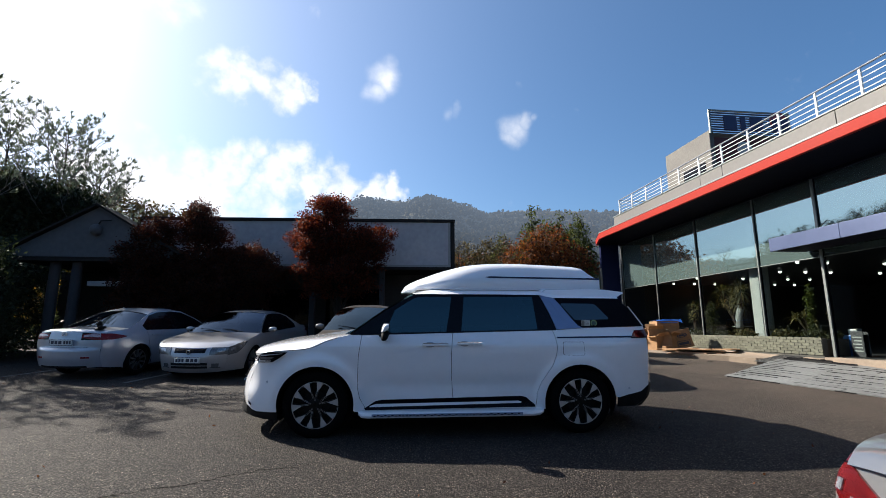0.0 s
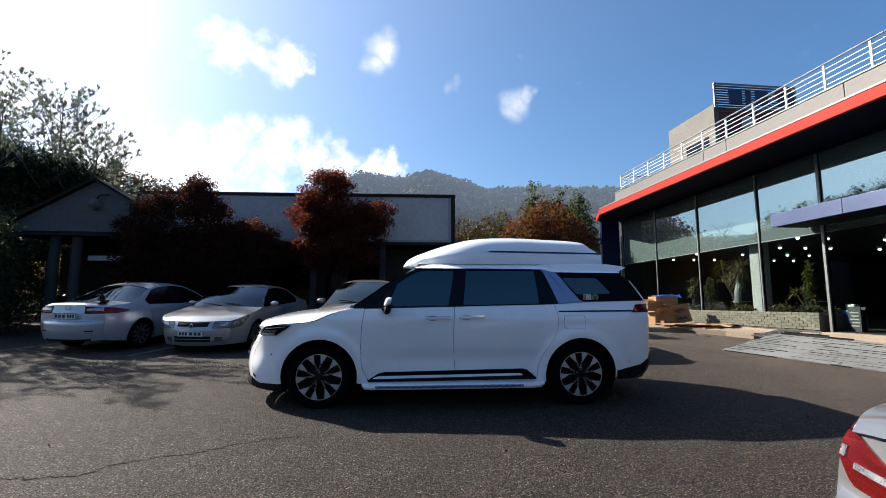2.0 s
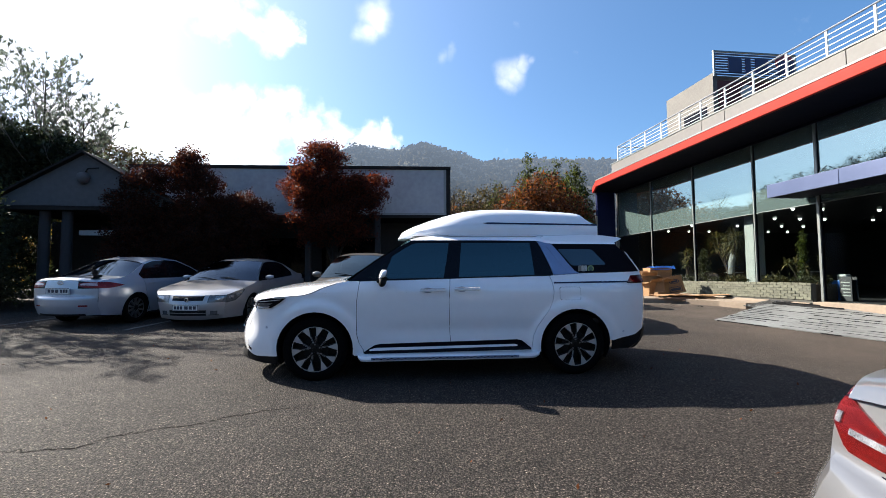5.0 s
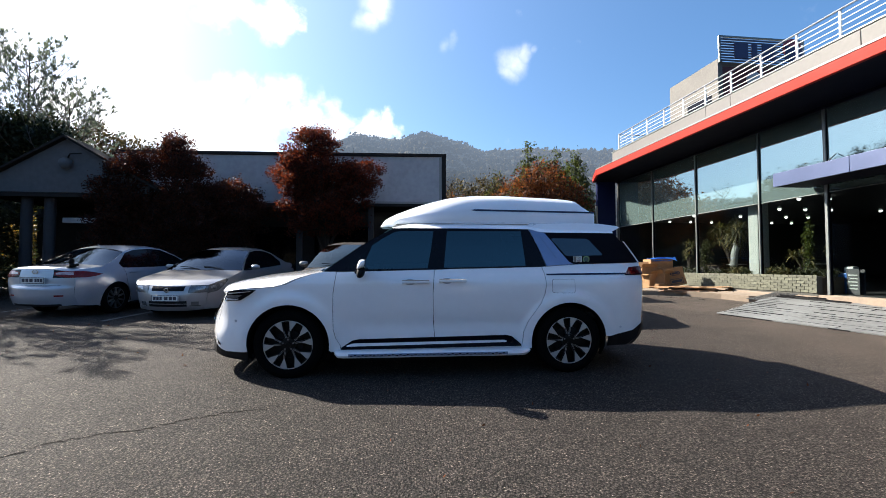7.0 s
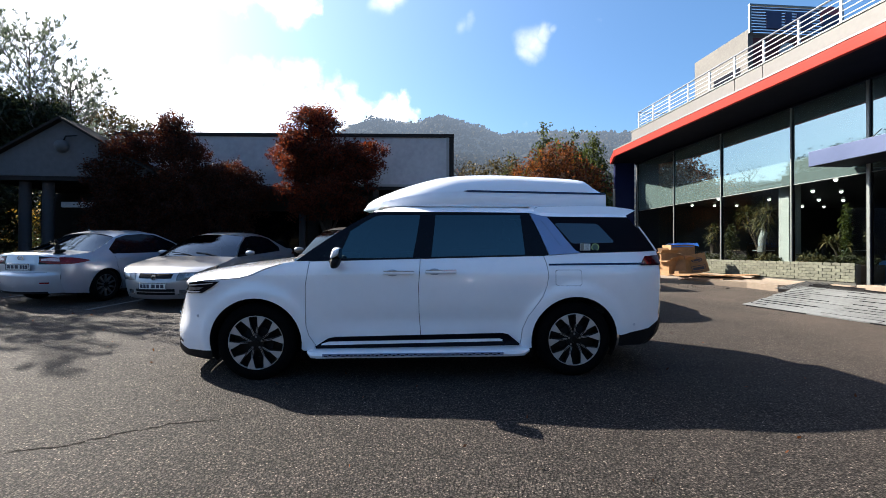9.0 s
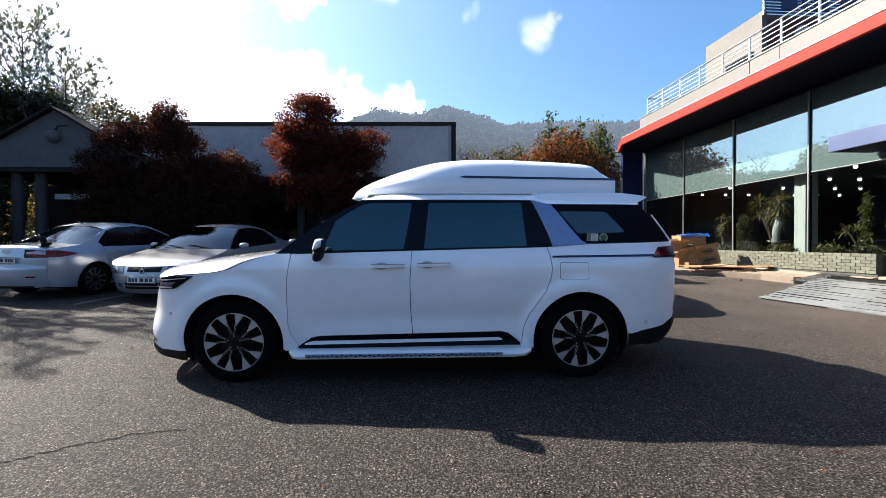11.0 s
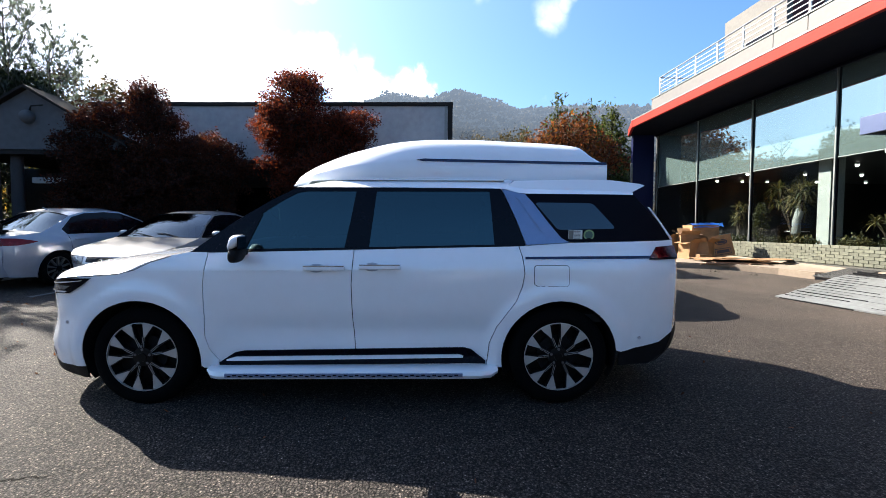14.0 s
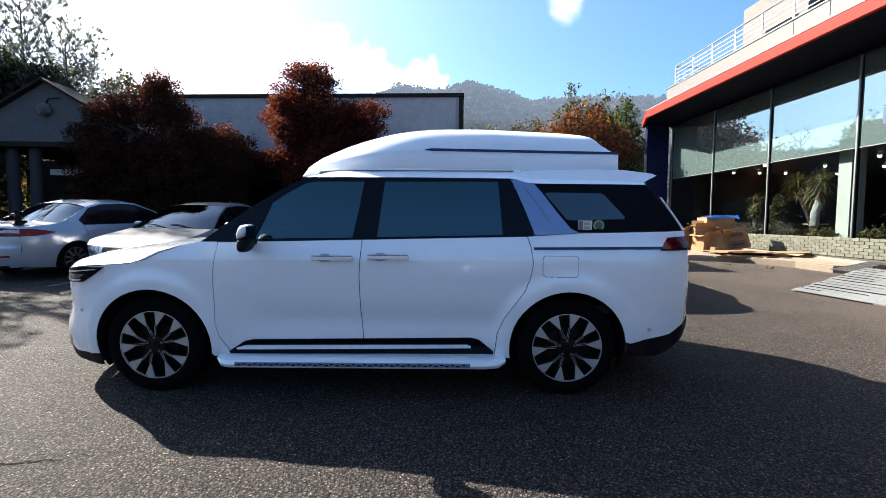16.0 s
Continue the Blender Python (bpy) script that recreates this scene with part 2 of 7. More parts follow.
SATIN_SILVER = mat("satin_silver", (0.52, 0.55, 0.62), 0.28, 0.85, vary=0.05)
ALLOY = mat("machined_alloy", (0.42, 0.41, 0.40), 0.4, 0.4, vary=0.06, scale=30)
RIM_BLACK = mat("rim_black", (0.005, 0.005, 0.005), 0.4, spec=0.15, vary=0.2)
RUBBER = mat("tyre_rubber", (0.0028, 0.0028, 0.003), 0.9, spec=0.05, vary=0.3, scale=12, bump=0.25, bscale=140)
SILVER_A = mat("pale_silver_paint", (0.33, 0.36, 0.41), 0.3, 0.35, vary=0.03, scale=1.5, coat=1.0, rvary=0.02)
SILVER_B = mat("champagne_silver_paint", (0.31, 0.31, 0.32), 0.3, 0.45, vary=0.03, scale=1.5, coat=1.0, rvary=0.02)
SILVER_D = mat("silver_paint", (0.17, 0.17, 0.174), 0.3, 0.45, vary=0.03, scale=1.5, coat=1.0, rvary=0.02)
WARM_SILVER = mat("warm_grey_paint", (0.16, 0.145, 0.135), 0.3, 0.4, vary=0.03, scale=1.5, coat=1.0, rvary=0.02)
DARK_PAINT = mat("dark_grey_paint", (0.02, 0.021, 0.024), 0.25, 0.3, vary=0.05, coat=1.0, rvary=0.02)
CAR_GLASS = glass("tinted_car_glass", (0.02, 0.04, 0.045), 0.01, 0.8, 0.11, (0.52, 0.82, 0.88))
DARK_GLASS = mat("privacy_glass", (0.003, 0.004, 0.006), 0.03, vary=0.1, rvary=0.01, spec=0.16)
QUARTER_GLASS = mat("quarter_window_glass", (0.006, 0.018, 0.030), 0.03, vary=0.1, rvary=0.01, spec=0.95)
SEDAN_GLASS = glass("sedan_screen_glass", (0.03, 0.035, 0.04), 0.01, 0.42, 0.05, (0.46, 0.64, 0.88))
PALE_GLASS = glass("pale_screen_glass", (0.05, 0.055, 0.055), 0.01, 0.5, 0.13, (0.78, 0.9, 0.88))
CRACK = mat("asphalt_crack", (0.008, 0.007, 0.006), 0.95, spec=0.05, vary=0.3, scale=20)
REAR_BLACK = mat("dull_black_glass", (0.003, 0.003, 0.006), 0.45, vary=0.1, spec=0.06)
PILLAR_SILVER = mat("blue_silver_trim", (0.20, 0.25, 0.38), 0.35, 0.6, vary=0.08, scale=12)
CABIN = mat("cabin_trim", (0.02, 0.02, 0.022), 0.8, vary=0.2)
RED_DARK = mat("dark_red_lamp_lens", (0.075, 0.004, 0.006), 0.12, vary=0.3, scale=30, coat=0.6)
RED_RIBBED = mat("ribbed_red_lamp_lens", (0.070, 0.0025, 0.002), 0.2, vary=0.6, scale=9, bump=0.12, bscale=120, coat=0.6, stretch=(1, 1, 5))
RED_LAMP = mat("red_lamp_lens", (0.15, 0.004, 0.006), 0.25, vary=0.45, scale=22, coat=0.1, spec=0.25)
LAMP_GREY = mat("headlamp_housing", (0.10, 0.104, 0.112), 0.15, 0.3, vary=0.5, scale=25, coat=0.6)
SEDAN_RIM = mat("dull_dark_alloy", (0.16, 0.16, 0.165), 0.4, 0.7, vary=0.1)
LAMP_PINK = mat("pale_pink_lamp_lens", (0.42, 0.25, 0.25), 0.15, 0.2, vary=0.5, scale=18, coat=0.6)
HEAD_LENS = mat("clear_headlamp_lens", (0.26, 0.27, 0.29), 0.12, 0.5, vary=0.8, scale=18, coat=1.0)
CLEAR_LAMP = mat("clear_lamp_lens", (0.55, 0.56, 0.58), 0.1, 0.4, vary=0.3, scale=40, coat=1.0)
LAMP_BLACK = mat("lamp_dark_lens", (0.004, 0.004, 0.006), 0.12, vary=0.3, scale=30, spec=0.1)
PLATE_WHITE = mat("number_plate_white", (0.62, 0.64, 0.62), 0.5, vary=0.06)
PLATE_INK = mat("number_plate_ink", (0.03, 0.03, 0.05), 0.5)
CONCRETE = mat("concrete", (0.13, 0.123, 0.112), 0.85, vary=0.18, scale=1.4, bump=0.3, bscale=40)
PARAPET = mat("grey_cladding", (0.095, 0.088, 0.082), 0.6, vary=0.10, scale=1.0, bump=0.05)
RED_FASCIA = mat("red_fascia", (0.27, 0.013, 0.005), 0.6, spec=0.15, vary=0.08, scale=2.0)
NAVY_WALL = mat("navy_cladding", (0.004, 0.008, 0.040), 0.5, spec=0.1, vary=0.12, scale=2.0)
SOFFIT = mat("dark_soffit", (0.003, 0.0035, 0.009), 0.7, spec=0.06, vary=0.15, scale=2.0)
FILM = mat("frosted_window_film", (0.072, 0.104, 0.100), 0.03, vary=0.06, scale=0.8, rvary=0.0)
film = FILM.node_tree.nodes["Principled BSDF"]            # glass over the film: a strong greenish mirror
film.inputs["IOR"].default_value, film.inputs["Specular Tint"].default_value = 3.1, (0.66, 0.93, 1.0, 1)
SHOP_GLASS = glass("shop_window_glass", (0.80, 0.86, 0.85), 0.005, 0.25, 0.025)
ALUMINIUM = mat("aluminium_frame", (0.17, 0.185, 0.18), 0.45, 0.6, vary=0.08)
WHITE_RAIL = mat("white_rail_paint", (0.62, 0.62, 0.62), 0.4, vary=0.04)
RAIL_GREY = mat("grey_hand_rail", (0.20, 0.215, 0.245), 0.4, 0.3, vary=0.06)
CANOPY_BLUE = mat("blue_grey_canopy", (0.065, 0.085, 0.16), 0.35, 0.3, vary=0.06, scale=1.5)
PAVING = mat("pavement_concrete", (0.20, 0.155, 0.115), 0.85, vary=0.15, scale=2.0, bump=0.25, bscale=50)
BRICK = mat("grey_green_brick", (0.086, 0.088, 0.062), 0.8, vary=0.35, scale=9, bump=0.4, bscale=60, random_tint=0.22)
MORTAR = mat("mortar", (0.05, 0.05, 0.043), 0.9, vary=0.15, scale=8)
STEEL_PLATE = mat("weathered_boards", (0.145, 0.15, 0.15), 0.6, 0.1, vary=0.28, scale=1.6, bump=0.2, random_tint=0.08)
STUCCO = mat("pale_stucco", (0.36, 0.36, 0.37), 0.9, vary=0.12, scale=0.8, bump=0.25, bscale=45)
# stucco of the porch gable, also on its globe: shade painted in as darker grey
GABLE_SHADED = mat("gable_shaded_grey", (0.078, 0.080, 0.085), 0.9, vary=0.15, scale=0.8, bump=0.25, bscale=45)
ROOF_DARK = mat("dark_coping", (0.025, 0.023, 0.022), 0.9, spec=0.04, vary=0.15)
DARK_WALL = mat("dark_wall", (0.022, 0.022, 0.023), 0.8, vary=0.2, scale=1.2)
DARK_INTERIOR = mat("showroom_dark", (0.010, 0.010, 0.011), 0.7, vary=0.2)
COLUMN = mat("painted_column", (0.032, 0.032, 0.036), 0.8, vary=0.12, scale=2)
PILLAR = mat("pale_pillar", (0.24, 0.25, 0.24), 0.7, vary=0.06)
CARDBOARD = mat("cardboard", (0.25, 0.138, 0.062), 0.85, vary=0.22, scale=5, bump=0.1, random_tint=0.12)
TARP = mat("blue_plastic", (0.025, 0.17, 0.62), 0.4, vary=0.1)
CRATE_BLUE = mat("dull_blue_plastic", (0.02, 0.12, 0.42), 0.4, vary=0.1)
WOOD = mat("weathered_wood", (0.20, 0.12, 0.07), 0.8, vary=0.3, scale=5, bump=0.3, random_tint=0.15)
BARK = mat("bark", (0.028, 0.021, 0.017), 0.9, spec=0.1, vary=0.35, scale=6, bump=0.6, bscale=40)
LINE_PAINT = mat("worn_line_paint", (0.085, 0.085, 0.083), 0.8, vary=0.35, scale=8)
STONE = mat("pale_stone", (0.15, 0.155, 0.15), 0.8, vary=0.35, scale=6, bump=0.4)
SOIL = mat("soil", (0.06, 0.045, 0.03), 0.95, vary=0.3, scale=6, bump=0.6)


def leaf_mat(name, a, b, trans=0.35):
    """Leaves: two colours mixed leaf by leaf, with light shining through."""
    m = bpy.data.materials.new(name)
    m.use_nodes = True
    n, l = m.node_tree.nodes, m.node_tree.links
    p = n["Principled BSDF"]
    p.inputs["Roughness"].default_value, p.inputs["Specular IOR Level"].default_value = 0.65, 0.2
    geo, ramp = n.new("ShaderNodeNewGeometry"), n.new("ShaderNodeValToRGB")
    ramp.color_ramp.elements[0].color, ramp.color_ramp.elements[1].color = (*a, 1), (*b, 1)
    l.new(geo.outputs["Random Per Island"], ramp.inputs["Fac"]), l.new(ramp.outputs["Color"], p.inputs["Base Color"])
    tl, mx = n.new("ShaderNodeBsdfTranslucent"), n.new("ShaderNodeMixShader")
    mx.inputs["Fac"].default_value = trans
    lit = n.new("ShaderNodeMix")                              # light through a leaf is brighter and warmer than light off it
    lit.data_type, lit.blend_type = "RGBA", "MULTIPLY"
    lit.inputs["Factor"].default_value, lit.inputs["B"].default_value = 1.0, (3.2, 3.0, 1.8, 1)
    l.new(ramp.outputs["Color"], lit.inputs["A"]), l.new(lit.outputs["Result"], tl.inputs["Color"])
    l.new(p.outputs[0], mx.inputs[1]), l.new(tl.outputs[0], mx.inputs[2]), l.new(mx.outputs[0], n["Material Output"].inputs["Surface"])
    return m


MAPLE = leaf_mat("dark_red_maple_leaves", (0.004, 0.002, 0.002), (0.045, 0.011, 0.005), 0.3)
MAPLE_BRIGHT = leaf_mat("red_orange_maple_leaves", (0.005, 0.002, 0.002), (0.085, 0.016, 0.007), 0.36)
PINE = leaf_mat("pine_needles", (0.030, 0.041, 0.044), (0.080, 0.099, 0.104), 0.4)
THICKET = leaf_mat("thicket_leaves", (0.008, 0.014, 0.008), (0.03, 0.04, 0.02), 0.15)
AUTUMN = leaf_mat("autumn_leaves", (0.012, 0.006, 0.004), (0.105, 0.034, 0.011), 0.3)
OLIVE = leaf_mat("olive_leaves", (0.014, 0.012, 0.007), (0.075, 0.058, 0.024), 0.15)
CONIFER = leaf_mat("conifer_green", (0.007, 0.012, 0.004), (0.06, 0.075, 0.018), 0.25)
HOUSEPLANT = leaf_mat("houseplant_leaves", (0.012, 0.02, 0.008), (0.115, 0.095, 0.045), 0.15)
SHRUB = leaf_mat("shrub_green", (0.008, 0.011, 0.005), (0.04, 0.042, 0.015), 0.15)
YELLOW = leaf_mat("yellow_leaves", (0.012, 0.010, 0.004), (0.20, 0.13, 0.03), 0.25)
FOREST_A = leaf_mat("hill_woods", (0.008, 0.010, 0.006), (0.045, 0.034, 0.016), 0.12)
FOREST = mat("far_forest", (0.016, 0.018, 0.010), 0.95, spec=0.02, vary=0.4, scale=0.06, tint=(0.05, 0.04, 0.02), rvary=0.0)


def haze_glow(m, colour, near, far, most):
    """Haze painted as a bluish glow of the backdrop, which grows with the distance from the lot."""
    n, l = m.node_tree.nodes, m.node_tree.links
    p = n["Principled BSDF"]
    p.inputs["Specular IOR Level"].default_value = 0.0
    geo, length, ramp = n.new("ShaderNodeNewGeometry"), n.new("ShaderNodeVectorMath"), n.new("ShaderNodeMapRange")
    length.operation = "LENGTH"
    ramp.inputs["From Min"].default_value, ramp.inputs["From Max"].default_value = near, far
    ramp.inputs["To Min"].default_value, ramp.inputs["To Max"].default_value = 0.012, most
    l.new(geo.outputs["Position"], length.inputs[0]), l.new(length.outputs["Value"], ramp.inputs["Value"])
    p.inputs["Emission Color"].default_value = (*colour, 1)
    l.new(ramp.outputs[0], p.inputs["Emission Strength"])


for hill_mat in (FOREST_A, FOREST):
    haze_glow(hill_mat, (0.45, 0.575, 0.77), 150.0, 540.0, 0.142)
STATUETTE = mat("dark_bronze", (0.006, 0.005, 0.005), 0.6, spec=0.08, vary=0.2)
SHOP_WHITE = mat("white_laminate", (0.42, 0.42, 0.42), 0.5, vary=0.05)
LAMP_GLOW = glow("ceiling_lamp_glow", (1.0, 0.96, 0.88), 1.6)
# ---------------- building tools ----------------
def mesh_of(name, bm, material, smooth=False, angle=35):
    me = bpy.data.meshes.new(name)
    bm.to_mesh(me)
    bm.free()
    if material:
        me.materials.append(material)
    if smooth:
        me.shade_smooth()
        me.set_sharp_from_angle(angle=radians(angle))
    return me


def part(name, bm, material, parent=None, label="", smooth=False, angle=35):
    """Links a bmesh as one mesh object under a thing or a part."""
    ob = new(name, mesh_of(name, bm, material, smooth, angle))
    if parent:
        ob.parent = parent
    return tagged(ob, label) if label else ob


def piece(name, me, parent, m):
    ob = new(name, me)
    ob.parent = parent
    ob.matrix_basis = m
    return ob


def thing(name, m, label, category, group="", kind=""):
    ob = new(name)
    ob.empty_display_size = 0.2
    ob.matrix_basis = m
    return tagged(ob, label, category, group, kind)


def box(bm, x0, x1, y0, y1, z0, z1, bevel=0.0, m=None):
    r = bmesh.ops.create_cube(bm, size=1.0)
    vs = r["verts"]
    for v in vs:
        v.co = Vector((x0 + (v.co.x + 0.5) * (x1 - x0), y0 + (v.co.y + 0.5) * (y1 - y0), z0 + (v.co.z + 0.5) * (z1 - z0)))
    if bevel:
        es = list({e for v in vs for e in v.link_edges})
        r2 = bmesh.ops.bevel(bm, geom=es, offset=bevel, segments=2, affect="EDGES", profile=0.5)
        vs = list({v for f in r2["faces"] for v in f.verts} | {v for v in vs if v.is_valid})
    if m is not None:
        bmesh.ops.transform(bm, matrix=m, verts=vs)
    return bm


def boxes(*specs, bevel=0.0):
    bm = bmesh.new()
    for s in specs:
        box(bm, *s, bevel=bevel)
    return bm


def tube(bm, points, radii, sides=8, cap=True):
    """A tapered pipe along points."""
    rings = []
    up = Vector((0.03, 0.07, 1))
    for i, p in enumerate(points):
        p = Vector(p)
        a = Vector(points[max(i - 1, 0)])
        b = Vector(points[min(i + 1, len(points) - 1)])
        d = (b - a).normalized()
        u = d.cross(up)
        if u.length < 1e-3:
            u = d.cross(Vector((1, 0, 0)))
        u.normalize()
        w = d.cross(u)
        r = radii[i] if isinstance(radii, (list, tuple)) else radii
        rings.append([bm.verts.new(p + r * (math.cos(2 * math.pi * k / sides) * u + math.sin(2 * math.pi * k / sides) * w)) for k in range(sides)])
    for r0, r1 in zip(rings, rings[1:]):
        for k in range(sides):
            bm.faces.new((r0[k], r0[(k + 1) % sides], r1[(k + 1) % sides], r1[k]))
    if cap:
        bm.faces.new(rings[0][::-1])
        bm.faces.new(rings[-1])
    return bm


def lathe(bm, profile, sides=32, axis_m=None):
    """Spins (radius, height) pairs about the y axis."""
    rings = []
    for r, h in profile:
        ring = []
        for k in range(sides):
            a = 2 * math.pi * k / sides
            co = Vector((r * math.cos(a), h, r * math.sin(a)))
            ring.append(bm.verts.new(axis_m @ co if axis_m is not None else co))
        rings.append(ring)
    for r0, r1 in zip(rings, rings[1:]):
        for k in range(sides):
            bm.faces.new((r0[k], r0[(k + 1) % sides], r1[(k + 1) % sides], r1[k]))
    return bm


def smooth_curve(pairs):
    """A smooth function through (t, v) pairs, monotone cubic."""
    ts = np.array([p[0] for p in pairs], float)
    vs = np.array([p[1] for p in pairs], float)
    h = np.diff(ts)
    d = np.diff(vs) / h
    mm = np.zeros(len(ts))
    mm[0], mm[-1] = d[0], d[-1]
    for i in range(1, len(ts) - 1):
        mm[i] = 0 if d[i - 1] * d[i] <= 0 else 2 * d[i - 1] * d[i] / (d[i - 1] + d[i])

    def f(t):
        t = min(max(t, ts[0]), ts[-1])
        i = min(max(int(np.searchsorted(ts, t)) - 1, 0), len(h) - 1)
        s = (t - ts[i]) / h[i]
        return float((2 * s**3 - 3 * s**2 + 1) * vs[i] + (s**3 - 2 * s**2 + s) * h[i] * mm[i] + (-2 * s**3 + 3 * s**2) * vs[i + 1] + (s**3 - s**2) * h[i] * mm[i + 1])

    return f


def arc(cx, cz, r, a0, a1, n=18):
    return [(cx + r * math.cos(radians(a0 + (a1 - a0) * i / n)), cz + r * math.sin(radians(a0 + (a1 - a0) * i / n))) for i in range(n + 1)]


def skin(outline, side, width, far=False, cell=0.07, proud=0.0, thick=0.012):
    """A body panel: an outline in (x, z), cut into cells and pressed to the side's curve; far mirrors it to the other flank."""
    bm = bmesh.new()
    vs = [bm.verts.new((x, 0, z)) for x, z in outline]
    bm.faces.new(vs)
    xs, zs = [p[0] for p in outline], [p[1] for p in outline]
    for axis, lo, hi in ((0, min(xs), max(xs)), (2, min(zs), max(zs))):
        n = int((hi - lo) / cell)
        for k in range(1, n + 1):
            co, no = Vector((0, 0, 0)), Vector((0, 0, 0))
            co[axis], no[axis] = lo + (hi - lo) * k / (n + 1), 1
            bmesh.ops.bisect_plane(bm, geom=bm.verts[:] + bm.edges[:] + bm.faces[:], plane_co=co, plane_no=no, dist=1e-5)
    for v in bm.verts:
        v.co.y = side(v.co.x, v.co.z) - proud
    bmesh.ops.recalc_face_normals(bm, faces=bm.faces[:])
    if sum(f.normal.y * f.calc_area() for f in bm.faces) > 0:
        bmesh.ops.reverse_faces(bm, faces=bm.faces[:])
    if thick:
        edge = [e for e in bm.edges if e.is_boundary]
        r = bmesh.ops.extrude_edge_only(bm, edges=edge)
        for v in (g for g in r["geom"] if isinstance(g, bmesh.types.BMVert)):
            v.co.y += thick
    if far:
        for v in bm.verts:
            v.co.y = width - v.co.y
        bmesh.ops.reverse_faces(bm, faces=bm.faces[:])
    return bm


def loft(stations, side, width, k=3.0, across=14, fine=4, t=None, lim=(-1.0, 1.0), proud=0.0, skirt=0.0, trim=None):
    """A crowned sheet over the car from flank to flank. Stations: centre (x, z) and edge (x, z). t and lim cut out a patch of it, trim(v) its upper and lower edge."""
    n = len(stations)
    fs = [smooth_curve([(i, s[j]) for i, s in enumerate(stations)]) for j in range(4)]
    t0, t1 = t or (0, n - 1)
    steps = max(2, int(round((t1 - t0) * fine)))
    bm = bmesh.new()
    rows = []
    for i in range(steps + 1):
        cx, cz, ex, ez = (f(t0 + (t1 - t0) * i / steps) for f in fs)
        ye = side(ex, ez)
        row = []
        for j in range(2 * across + 1):
            v = lim[0] + (lim[1] - lim[0]) * j / (2 * across)
            if trim:
                a, b = trim(v)
                cx, cz, ex, ez = (f(max(t0, a) + (min(t1, b) - max(t0, a)) * i / steps) for f in fs)
                ye = side(ex, ez)
            s = 1 - abs(v)
            f = 1 - (1 - s) ** k
            y = ye + (width / 2 - ye) * s
            row.append(bm.verts.new((ex + (cx - ex) * f, y if v < 0 else width - y, ez + (cz - ez) * f)))
        rows.append(row)
    for a, b in zip(rows, rows[1:]):
        for j in range(2 * across):
            bm.faces.new((a[j], a[j + 1], b[j + 1], b[j]))
    bmesh.ops.recalc_face_normals(bm, faces=bm.faces[:])
    mid = sum((v.co for v in bm.verts), Vector()) / len(bm.verts)
    if proud or skirt:
        bm.normal_update()
        out = sum((f.normal for f in bm.faces), Vector())
        if out.dot(mid - Vector((0, width / 2, 0.5))) < 0:
            bmesh.ops.reverse_faces(bm, faces=bm.faces[:])
        bm.normal_update()
        normals = [v.normal.copy() for v in bm.verts]
        for v, q in zip(bm.verts, normals):
            v.co += q * proud
        if skirt:
            mean = sum(normals, Vector()).normalized()
            r = bmesh.ops.extrude_edge_only(bm, edges=[e for e in bm.edges if e.is_boundary])
            for v in (g for g in r["geom"] if isinstance(g, bmesh.types.BMVert)):
                v.co -= mean * skirt
    return bm


def ground_z(y):
    return SLOPE * max(-40.0, min(y, 26.0))

# ---------------- ground ----------------
bm = bmesh.new()
xs = [-900, -300, -120, -60, -30, -15, -8, -4, 0, 4, 8, 15, 30, 60, 120, 300, 900]
ys = [-900, -300, -120, -60, -40, -20, -10, -5, 0, 5, 10, 15, 20, 26, 60, 120, 300, 900]
grid = [[bm.verts.new((x, y, ground_z(y))) for x in xs] for y in ys]
for a, b in zip(grid, grid[1:]):
    for j in range(len(xs) - 1):
        bm.faces.new((a[j], a[j + 1], b[j + 1], b[j]))
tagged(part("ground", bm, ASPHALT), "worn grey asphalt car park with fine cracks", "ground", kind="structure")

# ---------------- right building: showroom ----------------
XW = 9.87                                       # glass plane
XE = 8.20                                       # outer edge of the overhanging roof
FY = 13.12                                      # far end
NY = -14.0                                      # near end, out of sight
Z_SOFFIT, Z_TOP = 5.0, 5.22
GY = 14.5                                       # end of the glass front
MULL = [14.33, 11.73, 9.21, 6.585, 4.62]
shop = tagged(new("wall_showroom"), "dark showroom building with glass front and red roof edge", "building", kind="structure")
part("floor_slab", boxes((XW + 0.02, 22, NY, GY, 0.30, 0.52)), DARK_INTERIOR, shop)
def slab(outline, z0, z1):
    bm = bmesh.new()
    lo, hi = [bm.verts.new((x, y, z0)) for x, y in outline], [bm.verts.new((x, y, z1)) for x, y in outline]
    bm.faces.new(lo), bm.faces.new(hi)
    for i in range(len(outline)):
        j = (i + 1) % len(outline)
        bm.faces.new((lo[i], lo[j], hi[j], hi[i]))
    bmesh.ops.recalc_face_normals(bm, faces=bm.faces[:])
    return bm


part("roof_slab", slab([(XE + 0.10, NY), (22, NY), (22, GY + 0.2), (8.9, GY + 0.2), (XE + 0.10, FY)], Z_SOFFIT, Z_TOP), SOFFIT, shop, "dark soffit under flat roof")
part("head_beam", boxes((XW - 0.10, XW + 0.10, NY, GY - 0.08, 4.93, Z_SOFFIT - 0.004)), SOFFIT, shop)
part("red_edge", boxes((XE, XE + 0.10, NY, FY, Z_SOFFIT - 0.01, Z_TOP + 0.01), bevel=0.008), RED_FASCIA, shop, "painted red roof edge")
part("red_return", slab([(XE, FY + 0.002), (XE + 0.098, FY + 0.002), (8.898, GY + 0.21), (8.80, GY + 0.21)], Z_SOFFIT - 0.01, Z_TOP + 0.01), RED_FASCIA, shop, "painted red roof edge")
